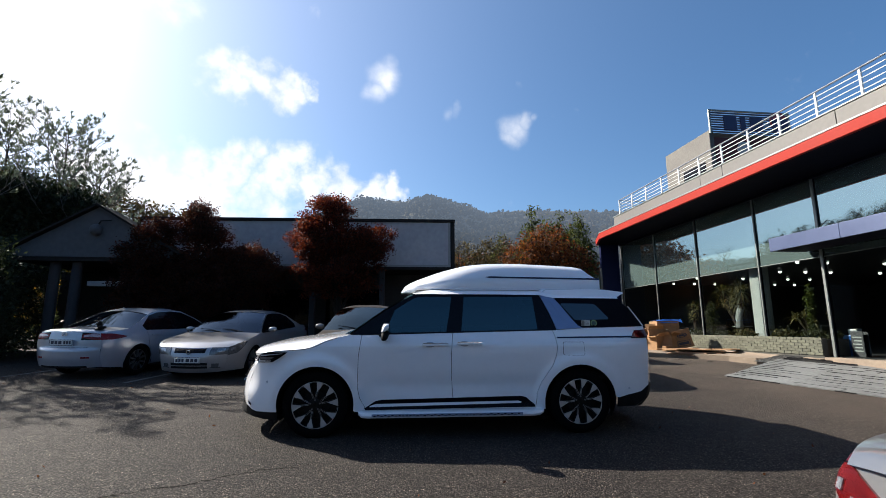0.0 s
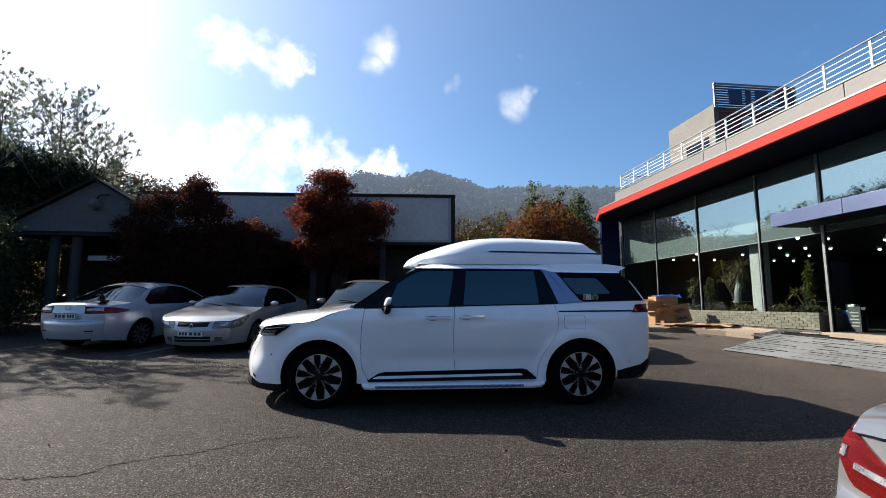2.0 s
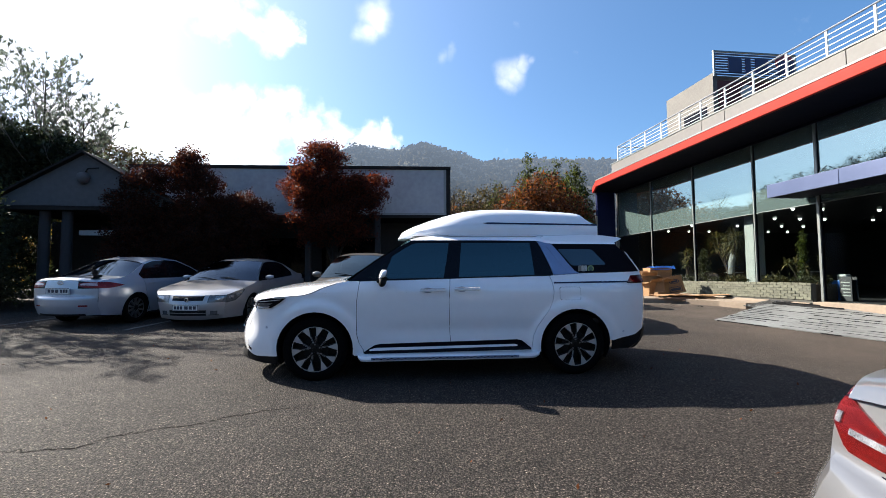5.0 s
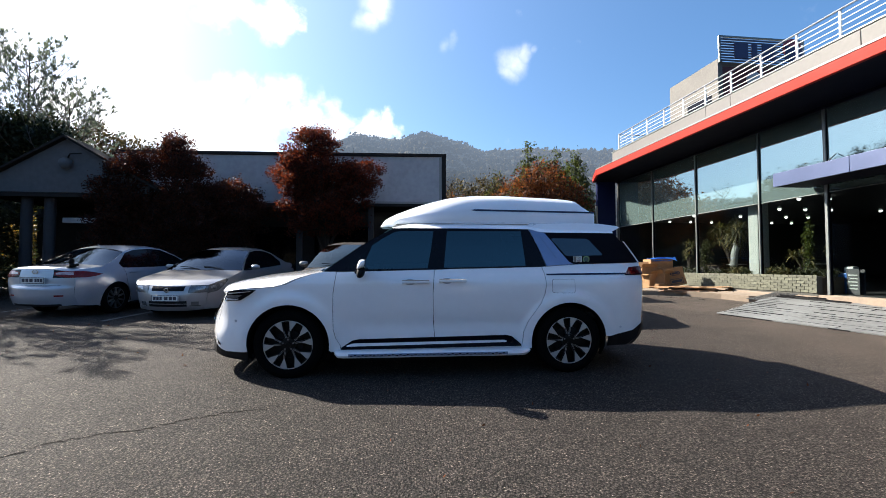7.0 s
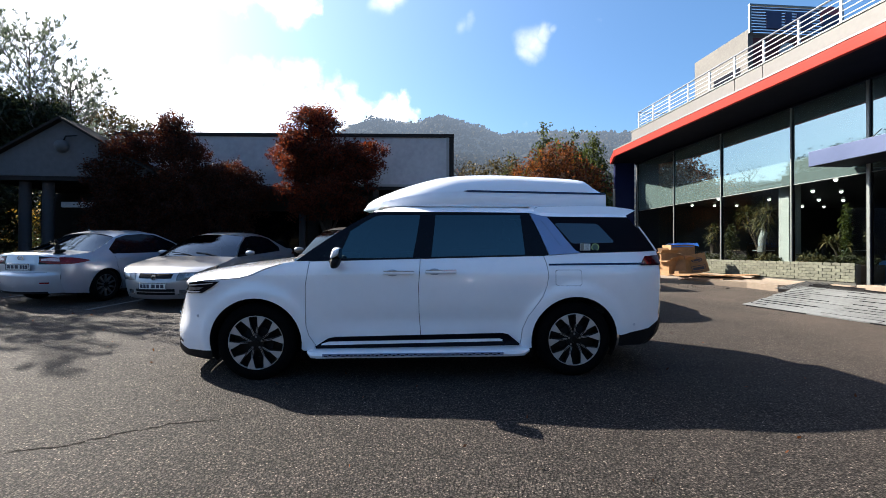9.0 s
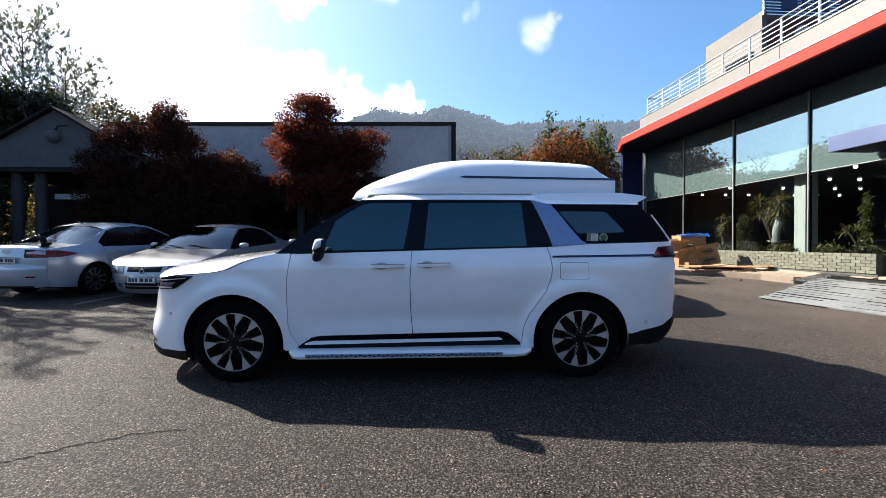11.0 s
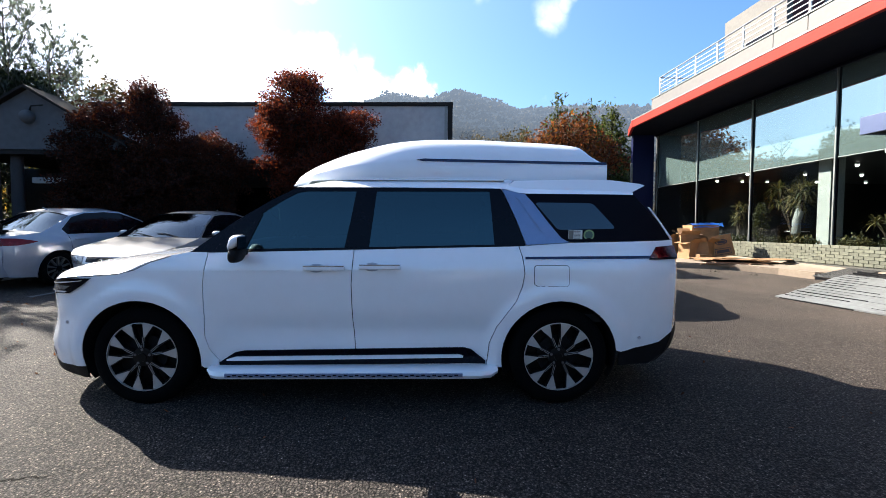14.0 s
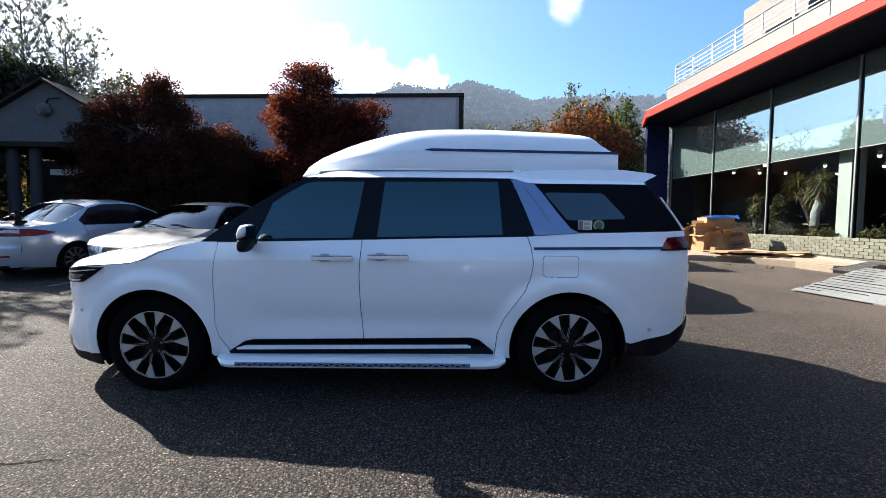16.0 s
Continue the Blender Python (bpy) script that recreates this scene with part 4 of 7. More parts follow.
for far in (False, True):
    for nm, out in (("front_wing", fender), ("front_door", front_door), ("sliding_door", rear_door), ("rear_quarter", quarter)):
        ob = part(nm, skin(out, van_side, VW, far, 0.045, 0.0, 0.012 if nm.endswith("door") else 0.022), VAN_WHITE, van, smooth=True)
        if nm.endswith("door"):
            hx0, hx1, hz = (-0.335, -0.035, 1.038) if nm == "front_door" else (0.068, 0.37, 1.047)
            sgn = (lambda y: VW - y) if far else (lambda y: y)
            bm = bmesh.new()
            ys = van_side(hx0, hz)
            a, b = sorted((sgn(ys - 0.042), sgn(ys - 0.022)))
            box(bm, hx0, hx1, a, b, hz - 0.014, hz + 0.014, 0.006)
            part("door_handle", bm, VAN_WHITE, ob, "white pull handle with chrome line", smooth=True)
            a, b = sorted((sgn(ys - 0.045), sgn(ys - 0.02)))
            part("handle_trim", boxes((hx0 + 0.004, hx1 - 0.004, a, b, hz + 0.0165, hz + 0.0225)), CHROME, ob, "chrome handle strip")
            part("handle_cup", skin([(hx0 + 0.09 + 0.06 * math.cos(t * math.pi / 8), hz + 0.032 * math.sin(t * math.pi / 8)) for t in range(16)], van_side, VW, far, 0.05, 0.002, 0), CUP_SHADE, ob, "flat grey patch painted as the handle cup's shade")
            for q in (hx0 + 0.02, hx1 - 0.03):
                a, b = sorted((sgn(ys - 0.026), sgn(ys + 0.002)))
                part("handle_mount", boxes((q, q + 0.014, a, b, hz - 0.008, hz + 0.008)), BLACK_PLASTIC, ob)
    part("pillar_a", skin([(-1.175, 1.146), (-0.98, 1.292), (-0.778, 1.428), (-0.60, 1.538), (-0.43, 1.626), (-0.36, 1.63), (-0.345, 1.600), (-0.42, 1.588), (-0.53, 1.527), (-0.675, 1.430), (-0.735, 1.30), (-0.785, 1.172), (-0.60, 1.172), (-0.60, 1.156), (-1.04, 1.149)], van_side, VW, far, 0.07, 0.0), GLOSS_BLACK, van, smooth=True)
    part("window_top_trim", skin([(-0.345, 1.600), (1.03, 1.605), (1.118, 1.624), (-0.36, 1.631)], van_side, VW, far, 0.12), GLOSS_BLACK, van, smooth=True)
    part("belt_trim", skin([(-0.60, 1.156), (0.022, 1.172), (1.288, 1.202), (1.288, 1.212), (0.0, 1.184), (-0.60, 1.171)], van_side, VW, far, 0.12), GLOSS_BLACK, van, smooth=True)
    part("pillar_b", skin([(-0.052, 1.184), (0.129, 1.188), (0.152, 1.39), (0.175, 1.602), (0.021, 1.602), (-0.01, 1.40)], van_side, VW, far, 0.1), GLOSS_BLACK, van, smooth=True)
    part("pillar_c", skin([(1.058, 1.208), (1.288, 1.213), (1.215, 1.40), (1.118, 1.624), (1.03, 1.605), (1.045, 1.40)], van_side, VW, far, 0.1), GLOSS_BLACK, van, smooth=True)
    part("front_window", skin([(-0.785, 1.172), (-0.052, 1.184), (-0.01, 1.40), (0.021, 1.602), (-0.345, 1.600), (-0.42, 1.588), (-0.53, 1.527), (-0.675, 1.430), (-0.735, 1.30)], lambda x, z: van_side(x, z) + 0.004, VW, far, 0.12, 0, 0), CAR_GLASS, van, "tinted glass", smooth=True)
    part("rear_window", skin([(0.129, 1.188), (1.058, 1.208), (1.045, 1.40), (1.03, 1.605), (0.175, 1.602), (0.152, 1.39)], lambda x, z: van_side(x, z) + 0.004, VW, far, 0.12, 0, 0), CAR_GLASS, van, "tinted glass", smooth=True)
    part("quarter_light", skin([(-0.955, 1.185), (-0.80, 1.185), (-0.70, 1.395)], van_side, VW, far, 0.1, 0.003, 0), DARK_GLASS, van, smooth=True)
    part("window_divider", skin([(-0.815, 1.172), (-0.775, 1.172), (-0.668, 1.428), (-0.70, 1.41)], van_side, VW, far, 0.1, 0.006), GLOSS_BLACK, van, smooth=True)
    part("silver_pillar", skin([(1.126, 1.622), (1.30, 1.585), (1.36, 1.515), (1.47, 1.365), (1.56, 1.255), (1.62, 1.226), (1.295, 1.207), (1.222, 1.40)], van_side, VW, far, 0.06, 0.006), PILLAR_SILVER, van, "blue-tinted silver pillar cover", smooth=True)
    for k in range(9):                                # fine embossed slashes on the silver pillar
        bm = bmesh.new()
        zc, xc = 1.545 - 0.030 * k, 1.245 + 0.021 * k
        ys = van_side(xc, zc) - 0.0065
        ys = VW - ys if far else ys
        box(bm, xc - 0.026, xc + 0.026, ys - 0.002, ys + 0.002, zc - 0.0016, zc + 0.0016, 0, Matrix.Translation((xc, 0, zc)) @ Matrix.Rotation(0.5, 4, "Y") @ Matrix.Translation((-xc, 0, -zc)))
        part("pillar_emboss", bm, PILLAR_SILVER, van)
    part("rear_side_black", skin([(1.30, 1.587), (2.13, 1.583), (2.26, 1.43), (2.42, 1.247), (1.62, 1.228), (1.56, 1.257), (1.47, 1.367), (1.36, 1.517)], van_side, VW, far, 0.08, 0.001), REAR_BLACK, van, smooth=True)
    part("rear_side_glass", skin([(1.376, 1.512), (1.395, 1.522), (1.79, 1.518), (1.82, 1.505), (1.96, 1.345), (1.955, 1.328), (1.56, 1.318), (1.53, 1.325)], van_side, VW, far, 0.1, 0.004, 0.003), QUARTER_GLASS, van, "small tinted quarter window", smooth=True)
    # white paint in place of the chrome strip's bright reflection
    part("tailgate_chrome", skin([(2.235, 1.490), (2.25, 1.490), (2.435, 1.245), (2.41, 1.245)], van_side, VW, far, 0.05, 0.007, 0.012), VAN_WHITE, van, "rear screen edge, chrome's shine painted white", smooth=True)
    part("body_crease", skin([(-1.66, 1.006), (-1.1, 1.010), (-0.4, 1.018), (0.02, 1.026), (0.02, 1.0285), (-0.4, 1.022), (-1.1, 1.015), (-1.66, 1.011)], van_side, VW, far, 0.045, 0.0025, 0.003), VAN_WHITE, van)
    part("shoulder_strip", skin([(1.282, 1.104), (2.24, 1.112), (2.24, 1.132), (1.282, 1.122)], van_side, VW, far, 0.08, 0.004), NAVY_STRIP, van, smooth=True)
    part("tail_lamp", skin([(2.205, 1.112), (2.27, 1.195), (2.44, 1.203), (2.455, 1.112)], van_side, VW, far, 0.04, 0.008, 0.02), RED_DARK, van, "dark red tail lamp", smooth=True)
    part("tail_lamp_surround", skin([(2.20, 1.104), (2.45, 1.104), (2.45, 1.118), (2.21, 1.118)], van_side, VW, far, 0.04, 0.011, 0.02), GLOSS_BLACK, van, smooth=True)
    fuel = [(1.362, 1.060), (1.585, 1.060), (1.600, 1.045), (1.602, 0.93), (1.585, 0.910), (1.372, 0.910), (1.347, 0.925), (1.347, 1.045)]
    if not far:
        gap = [(1.474 + (x - 1.474) * 1.028, 0.985 + (z - 0.985) * 1.042) for x, z in fuel]
        part("fuel_flap_gap", skin(gap, van_side, VW, far, 0.045, 0.003, 0), GLOSS_BLACK, van)
        part("fuel_flap", skin(fuel, van_side, VW, far, 0.045, 0.0065, 0.002), VAN_WHITE, van, smooth=True)
    part("sill_cladding", skin([(-0.992, 0.322), (-0.87, 0.402), (-0.80, 0.416), (0.83, 0.440), (0.89, 0.425), (0.998, 0.335), (0.998, 0.312), (-0.985, 0.300)], van_side, VW, far, 0.08, 0.012, 0.02), GLOSS_BLACK, van, "black sill cladding", smooth=True)
    part("sill_chrome", skin([(-0.93, 0.350), (-0.86, 0.372), (0.80, 0.388), (0.83, 0.376), (0.826, 0.362), (-0.93, 0.338)], van_side, VW, far, 0.1, 0.024, 0.012), VAN_WHITE, van, "white inlay strip", smooth=True)
    sy = (lambda y: VW - y) if far else (lambda y: y)
    bm = bmesh.new()
    prof = [(-0.035, 0.302), (-0.075, 0.292), (-0.085, 0.262), (-0.07, 0.236), (0.10, 0.228), (0.10, 0.300)]
    ends = [(-1.055, 0.06, 0.028), (-1.02, 0.03, 0.0), (-0.955, 0.0, 0.0), (0.93, 0.0, 0.0), (1.03, 0.025, 0.0), (1.085, 0.05, 0.028)]
    rows = [[bm.verts.new((x, sy(y + iny), z + (lift if z < 0.27 else 0))) for y, z in prof] for x, iny, lift in ends]
    for a, b in zip(rows, rows[1:]):
        for j in range(len(prof)):
            bm.faces.new((a[j], a[(j + 1) % len(prof)], b[(j + 1) % len(prof)], b[j]))
    bm.faces.new(rows[0]), bm.faces.new(rows[-1])
    bmesh.ops.recalc_face_normals(bm, faces=bm.faces[:])
    step = part("side_step", bm, VAN_WHITE, van, "white side step", smooth=True)
    bm = bmesh.new()
    y0, y1 = sorted((sy(-0.0865), sy(-0.077)))
    box(bm, -0.90, 0.82, y0, y1, 0.252, 0.282, 0.003)
    part("step_pad", bm, PILLAR_SILVER, step, "silver grip pad")
    bm = bmesh.new()
    for k in range(42):
        x = -0.88 + 0.04 * k
        y0, y1 = sorted((sy(-0.090), sy(-0.080)))
        zz = 0.262 + 0.008 * (k % 2)
        box(bm, x, x + 0.026, y0, y1, zz - 0.004, zz + 0.004)
    part("step_grip", bm, BLACK_PLASTIC, step, "dark grip pattern")
    # mirror
    mir = new("door_mirror")
    mir.parent = van
    bm = bmesh.new()
    bmesh.ops.create_uvsphere(bm, u_segments=20, v_segments=12, radius=1)
    for v in bm.verts:
        q = v.co.copy()
        q = Vector([math.copysign(abs(c) ** 0.62, c) for c in q])
        v.co = Vector((-0.760 + 0.042 * q.x + 0.016 * q.z - 0.012 * q.y, sy(-0.125 + 0.10 * q.y), 1.240 + (0.048 - 0.010 * q.x) * q.z + 0.008 * q.x))
        v.co.x = min(v.co.x, -0.718)
    bmesh.ops.recalc_face_normals(bm, faces=bm.faces[:])
    part("mirror_cap", bm, VAN_WHITE, mir, "white upper cap", smooth=True, angle=50)
    bm = bmesh.new()
    bmesh.ops.create_uvsphere(bm, u_segments=16, v_segments=10, radius=1)
    for v in bm.verts:
        q = v.co.copy()
        q = Vector([math.copysign(abs(c) ** 0.7, c) for c in q])
        v.co = Vector((-0.766 + 0.010 * q.z + (0.042 + 0.006 * q.z) * q.x, sy(-0.11 + 0.095 * q.y), 1.148 + 0.056 * q.z))
    bmesh.ops.recalc_face_normals(bm, faces=bm.faces[:])
    part("mirror_base", bm, BLACK_PLASTIC, mir, "black lower housing", smooth=True)
    y0, y1 = sorted((sy(-0.03), sy(0.05)))
    part("mirror_arm", boxes((-0.84, -0.75, y0, y1, 1.13, 1.165), bevel=0.01), BLACK_PLASTIC, mir)
    y0, y1 = sorted((sy(-0.21), sy(-0.06)))
    part("mirror_glass", boxes((-0.719, -0.714, y0, y1, 1.19, 1.275)), GLOSS_BLACK, mir, "dark edge of the mirror glass")
    # wheels and dark wheel houses
    for x in (-1.545, 1.545):
        wheel(van, x, sy(0.016), 0.37, 0.372, 0.258, 0.235, "van", far)
        bm = bmesh.new()
        lathe(bm, [(0.4295, 0.0), (0.4295, 0.14), (0.445, 0.16), (0.445, 0.42), (0.02, 0.42)], 44, Matrix.Translation((x, sy(0.0), 0.37)) @ (Matrix.Rotation(math.pi, 4, "Z") if far else Matrix.Identity(4)))
        for v in bm.verts:
            if abs(v.co.y - sy(0.0)) < 0.001:
                v.co.y = sy(van_side(v.co.x, v.co.z) + 0.004)
        for f in [f for f in bm.faces if f.calc_center_median().z < 0.22 and abs(f.normal.y) < 0.9]:
            bm.faces.remove(f)
        part("wheel_house", bm, BLACK_PLASTIC, van)
    # shut line between bonnet and wing
    edge = [(-1.31, 1.124), (-1.448, 1.080), (-1.56, 1.024), (-1.68, 0.994), (-2.0, 0.970), (-2.09, 0.960), (-2.17, 0.942)]
    part("bonnet_gap", skin(edge + [(x + 0.001, z - 0.0045) for x, z in reversed(edge)], van_side, VW, far, 0.04, 0.002, 0.003), GLOSS_BLACK, van)
    # headlamp
    part("headlamp", skin([(-2.205, 0.842), (-2.03, 0.852), (-1.94, 0.905), (-1.865, 0.962), (-2.05, 0.962), (-2.175, 0.942)], van_side, VW, far, 0.03, 0.014, 0.025), LAMP_BLACK, van, "dark headlamp with light strips", smooth=True)
    part("headlamp_strip", skin([(-2.172, 0.928), (-1.92, 0.950), (-1.925, 0.943), (-2.175, 0.917)], van_side, VW, far, 0.03, 0.020, 0.006), CLEAR_LAMP, van)
    part("headlamp_strip", skin([(-2.198, 0.850), (-2.06, 0.858), (-2.04, 0.870), (-2.195, 0.868)], van_side, VW, far, 0.03, 0.020, 0.006), CLEAR_LAMP, van)
    part("headlamp_reflector", skin([(-2.188, 0.876), (-2.06, 0.880), (-2.01, 0.908), (-2.178, 0.908)], van_side, VW, far, 0.03, 0.019, 0.006), LAMP_GREY, van, "grey reflector behind the lens")
    part("fog_lamp_slot", skin([(-2.335, 0.365), (-2.30, 0.345), (-2.295, 0.372), (-2.335, 0.40)], van_side, VW, far, 0.04, 0.005, 0.01), NAVY_STRIP, van, smooth=True)
    for sx, sz in ((-2.09, 0.63), (2.15, 0.515)):     # parking sensors
        bm = bmesh.new()
        lathe(bm, [(0.013, 0.006), (0.013, 0.0), (0.0005, -0.001)], 14, Matrix.Translation((sx, sy(van_side(sx, sz)) + (0.004 if far else -0.004), sz)))
        part("parking_sensor", bm, SATIN_SILVER, van)

F = [(-2.55, 0.33, -2.335, 0.333), (-2.57, 0.45, -2.349, 0.45), (-2.56, 0.60, -2.348, 0.60), (-2.47, 0.76, -2.275, 0.76), (-2.37, 0.92, -2.17, 0.945)]
part("front_bumper", loft(F, van_side, VW, 2.2, 16, 3), VAN_WHITE, van, smooth=True)
# added block: stops a sliver of sun between bumper and front wheel
part("nose_light_block", boxes((-2.16, -1.93, 0.14, VW - 0.14, 0.20, 0.24), bevel=0.01), BLACK_PLASTIC, van, "added black block that stops sun leaking under the nose")
part("front_lip", loft([(-2.44, 0.18, -2.05, 0.205), (-2.55, 0.20, -2.29, 0.225), (-2.59, 0.26, -2.372, 0.275), (-2.565, 0.335, -2.360, 0.345)], van_side, VW, 2.2, 16, 3), BLACK_PLASTIC, van, smooth=True)
bm = skin([(-2.372, 0.275), (-2.29, 0.225), (-2.12, 0.208), (-1.975, 0.20), (-1.965, 0.306), (-2.23, 0.300), (-2.29, 0.318), (-2.360, 0.345)], van_side, VW, False, 0.06, -0.003)
part("front_lip_side", bm, BLACK_PLASTIC, van, smooth=True)
bm = skin([(-2.372, 0.275), (-2.29, 0.225), (-2.12, 0.208), (-1.975, 0.20), (-1.965, 0.306), (-2.23, 0.300), (-2.29, 0.318), (-2.360, 0.345)], van_side, VW, True, 0.06, -0.003)
part("front_lip_side", bm, BLACK_PLASTIC, van, smooth=True)
for lim in ((-1.0, -0.66), (0.66, 1.0)):
    part("headlamp_front", loft(F, van_side, VW, 2.2, 8, 6, (3.46, 3.94), lim, 0.006, 0.01), LAMP_BLACK, van, "dark headlamp with light strips", smooth=True)
    for t0 in (3.52, 3.84):
        part("headlamp_strip", loft(F, van_side, VW, 2.2, 8, 6, (t0, t0 + 0.05), lim, 0.012, 0.006), CLEAR_LAMP, van)
grille = part("grille", loft(F, van_side, VW, 2.2, 12, 4, (1.7, 3.8), (-0.64, 0.64), 0.008, 0.02), GLOSS_BLACK, van, "black grille with chrome bars", smooth=True)
for k in range(6):
    part("grille_bar", loft(F, van_side, VW, 2.2, 10, 4, (1.85 + 0.32 * k, 1.93 + 0.32 * k), (-0.60, 0.60), 0.018, 0.012), CHROME, grille)
HOOD = [(-2.37, 0.925, -2.17, 0.947), (-2.32, 0.985, -2.12, 0.956), (-2.13, 1.035, -2.0, 0.974), (-1.85, 1.072, -1.68, 0.998), (-1.52, 1.112, -1.448, 1.084), (-1.28, 1.148, -1.17, 1.152)]
part("bonnet", loft(HOOD, van_side, VW, 4.5, 26, 8, skirt=0.03), VAN_WHITE, van, smooth=True)
part("windscreen", loft([(-1.26, 1.145, -1.16, 1.153), (-1.05, 1.29, -0.975, 1.294), (-0.82, 1.44, -0.776, 1.430), (-0.47, 1.648, -0.432, 1.628)], van_side, VW, 2.4, 14, 4), CAR_GLASS, van, "tinted windscreen", smooth=True)
part("roof", loft([(-0.47, 1.650, -0.432, 1.630), (-0.2, 1.715, -0.2, 1.632), (0.3, 1.745, 0.3, 1.632), (1.0, 1.745, 1.0, 1.628), (1.15, 1.742, 1.13, 1.626), (1.32, 1.738, 1.30, 1.590), (2.0, 1.705, 1.95, 1.586), (2.18, 1.685, 2.13, 1.584)], van_side, VW, 4.5, 18, 4), VAN_WHITE, van, smooth=True)
# roof spoiler over the tailgate
bm = bmesh.new()
ring = []
for j in range(25):
    v = j / 12 - 1
    y = VW / 2 + v * (VW / 2 - 0.225)
    xt = 2.245 + 0.07 * (1 - v * v)
    up = 0.035 * (1 - v * v)
    yt = VW / 2 + v * (VW / 2 - 0.285)
    ring.append([bm.verts.new(c) for c in ((1.12, yt, 1.632 + up), (1.24, yt, 1.690 + up), (1.75, yt, 1.704 + up), (2.0, yt, 1.698 + up), (xt - 0.03, yt, 1.672 + up), (xt, (y + yt) / 2, 1.656 + up), (2.10, y, 1.586), (1.12, y, 1.600))])
for a, b in zip(ring, ring[1:]):
    for j in range(8):
        bm.faces.new((a[j], a[(j + 1) % 8], b[(j + 1) % 8], b[j]))
bm.faces.new(ring[0]), bm.faces.new(ring[-1])
bmesh.ops.recalc_face_normals(bm, faces=bm.faces[:])
part("roof_spoiler", bm, VAN_WHITE, van, smooth=True)
part("tailgate_glass", loft([(2.22, 1.64, 2.13, 1.575), (2.42, 1.44, 2.27, 1.43), (2.57, 1.25, 2.42, 1.247)], van_side, VW, 2.6, 14, 4), REAR_BLACK, van, "dark rear screen", smooth=True)
part("tailgate", loft([(2.57, 1.252, 2.42, 1.247), (2.64, 1.15, 2.425, 1.15), (2.67, 0.95, 2.43, 0.95), (2.69, 0.75, 2.43, 0.75), (2.70, 0.60, 2.425, 0.548)], van_side, VW, 2.6, 16, 3), VAN_WHITE, van, smooth=True)
part("rear_bumper", loft([(2.70, 0.60, 2.425, 0.545), (2.72, 0.50, 2.42, 0.50), (2.70, 0.38, 2.38, 0.40), (2.62, 0.24, 2.24, 0.30)], van_side, VW, 2.6, 16, 3), BLACK_PLASTIC, van, smooth=True)
for far in (False, True):
    part("rear_bumper_side", skin([(2.0, 0.30), (2.24, 0.30), (2.38, 0.39), (2.435, 0.52), (2.43, 0.55), (2.317, 0.470), (2.0, 0.408)], van_side, VW, far, 0.06, -0.004), BLACK_PLASTIC, van, smooth=True)
part("underbody", boxes((-1.95, 1.95, 0.48, VW - 0.48, 0.19, 0.34), (-1.08, 1.08, 0.14, VW - 0.14, 0.21, 0.32)), BLACK_PLASTIC, van)
# cabin: floor tub, dash, seats, wheel
part("cabin_tub", boxes((-1.05, 2.3, 0.16, VW - 0.16, 0.60, 0.66), (-1.12, -0.80, 0.17, VW - 0.17, 0.66, 1.12), (1.25, 1.30, 0.2, VW - 0.2, 0.66, 1.5)), CABIN, van)
for sx, rows in ((-0.15, 2), (0.85, 2)):
    for yc in (0.52, VW - 0.52):
        seat = new("seat")
        seat.parent = van
        part("cushion", boxes((sx - 0.25, sx + 0.25, yc - 0.25, yc + 0.25, 0.66, 0.90), bevel=0.04), CABIN, seat, smooth=True)
        part("backrest", boxes((sx + 0.20, sx + 0.34, yc - 0.25, yc + 0.25, 0.86, 1.32), bevel=0.05), CABIN, seat, smooth=True)
        part("headrest", boxes((sx + 0.25, sx + 0.34, yc - 0.13, yc + 0.13, 1.35, 1.50), bevel=0.03), CABIN, seat, smooth=True)
bm = bmesh.new()
ring = [(-0.62 + 0.07 * math.sin(t), 0.52 + 0.185 * math.cos(t), 1.10 + 0.17 * math.sin(t)) for t in [2 * math.pi * i / 24 for i in range(25)]]
tube(bm, ring, 0.016, 8, False)
box(bm, -0.66, -0.60, 0.45, 0.59, 1.06, 1.13, 0.01)
part("steering_wheel", bm, BLACK_PLASTIC, van, smooth=True)
# stickers on the quarter glass
yq = van_side(1.66, 1.28)
st = part("inspection_sticker", boxes((1.612, 1.715, yq - 0.010, yq - 0.006, 1.246, 1.318)), PLATE_WHITE, van, "white paper sticker with print")
part("sticker_block", boxes((1.614, 1.648, yq - 0.0115, yq - 0.0095, 1.249, 1.315)), ALUMINIUM, st)
for k in range(6):
    part("sticker_line", boxes((1.654, 1.70, yq - 0.0115, yq - 0.0095, 1.255 + 0.010 * k, 1.259 + 0.010 * k)), ALUMINIUM, st)
bm = bmesh.new()
ring_m = Matrix.Translation((1.765, yq - 0.007, 1.281))
lathe(bm, [(0.040, 0.002), (0.040, -0.002), (0.029, -0.002), (0.029, 0.002)], 24, ring_m)
part("round_sticker", bm, mat("sticker_green", (0.25, 0.36, 0.16), 0.6), van, "round green sticker")
bm = bmesh.new()
lathe(bm, [(0.029, -0.0005), (0.0005, -0.0005)], 24, ring_m)
st = part("round_sticker_face", bm, mat("sticker_face", (0.06, 0.12, 0.10), 0.6), van)

# roof box
BC = VW / 2
box_top = smooth_curve([(-0.60, 1.664), (-0.575, 1.725), (-0.47, 1.796), (-0.30, 1.864), (-0.15, 1.918), (0.06, 1.980), (0.28, 2.030), (0.60, 2.060), (0.90, 2.065), (1.25, 2.054), (1.55, 2.043), (1.80, 2.024), (1.845, 2.012), (1.90, 1.968), (2.0, 1.876), (2.04, 1.85)])


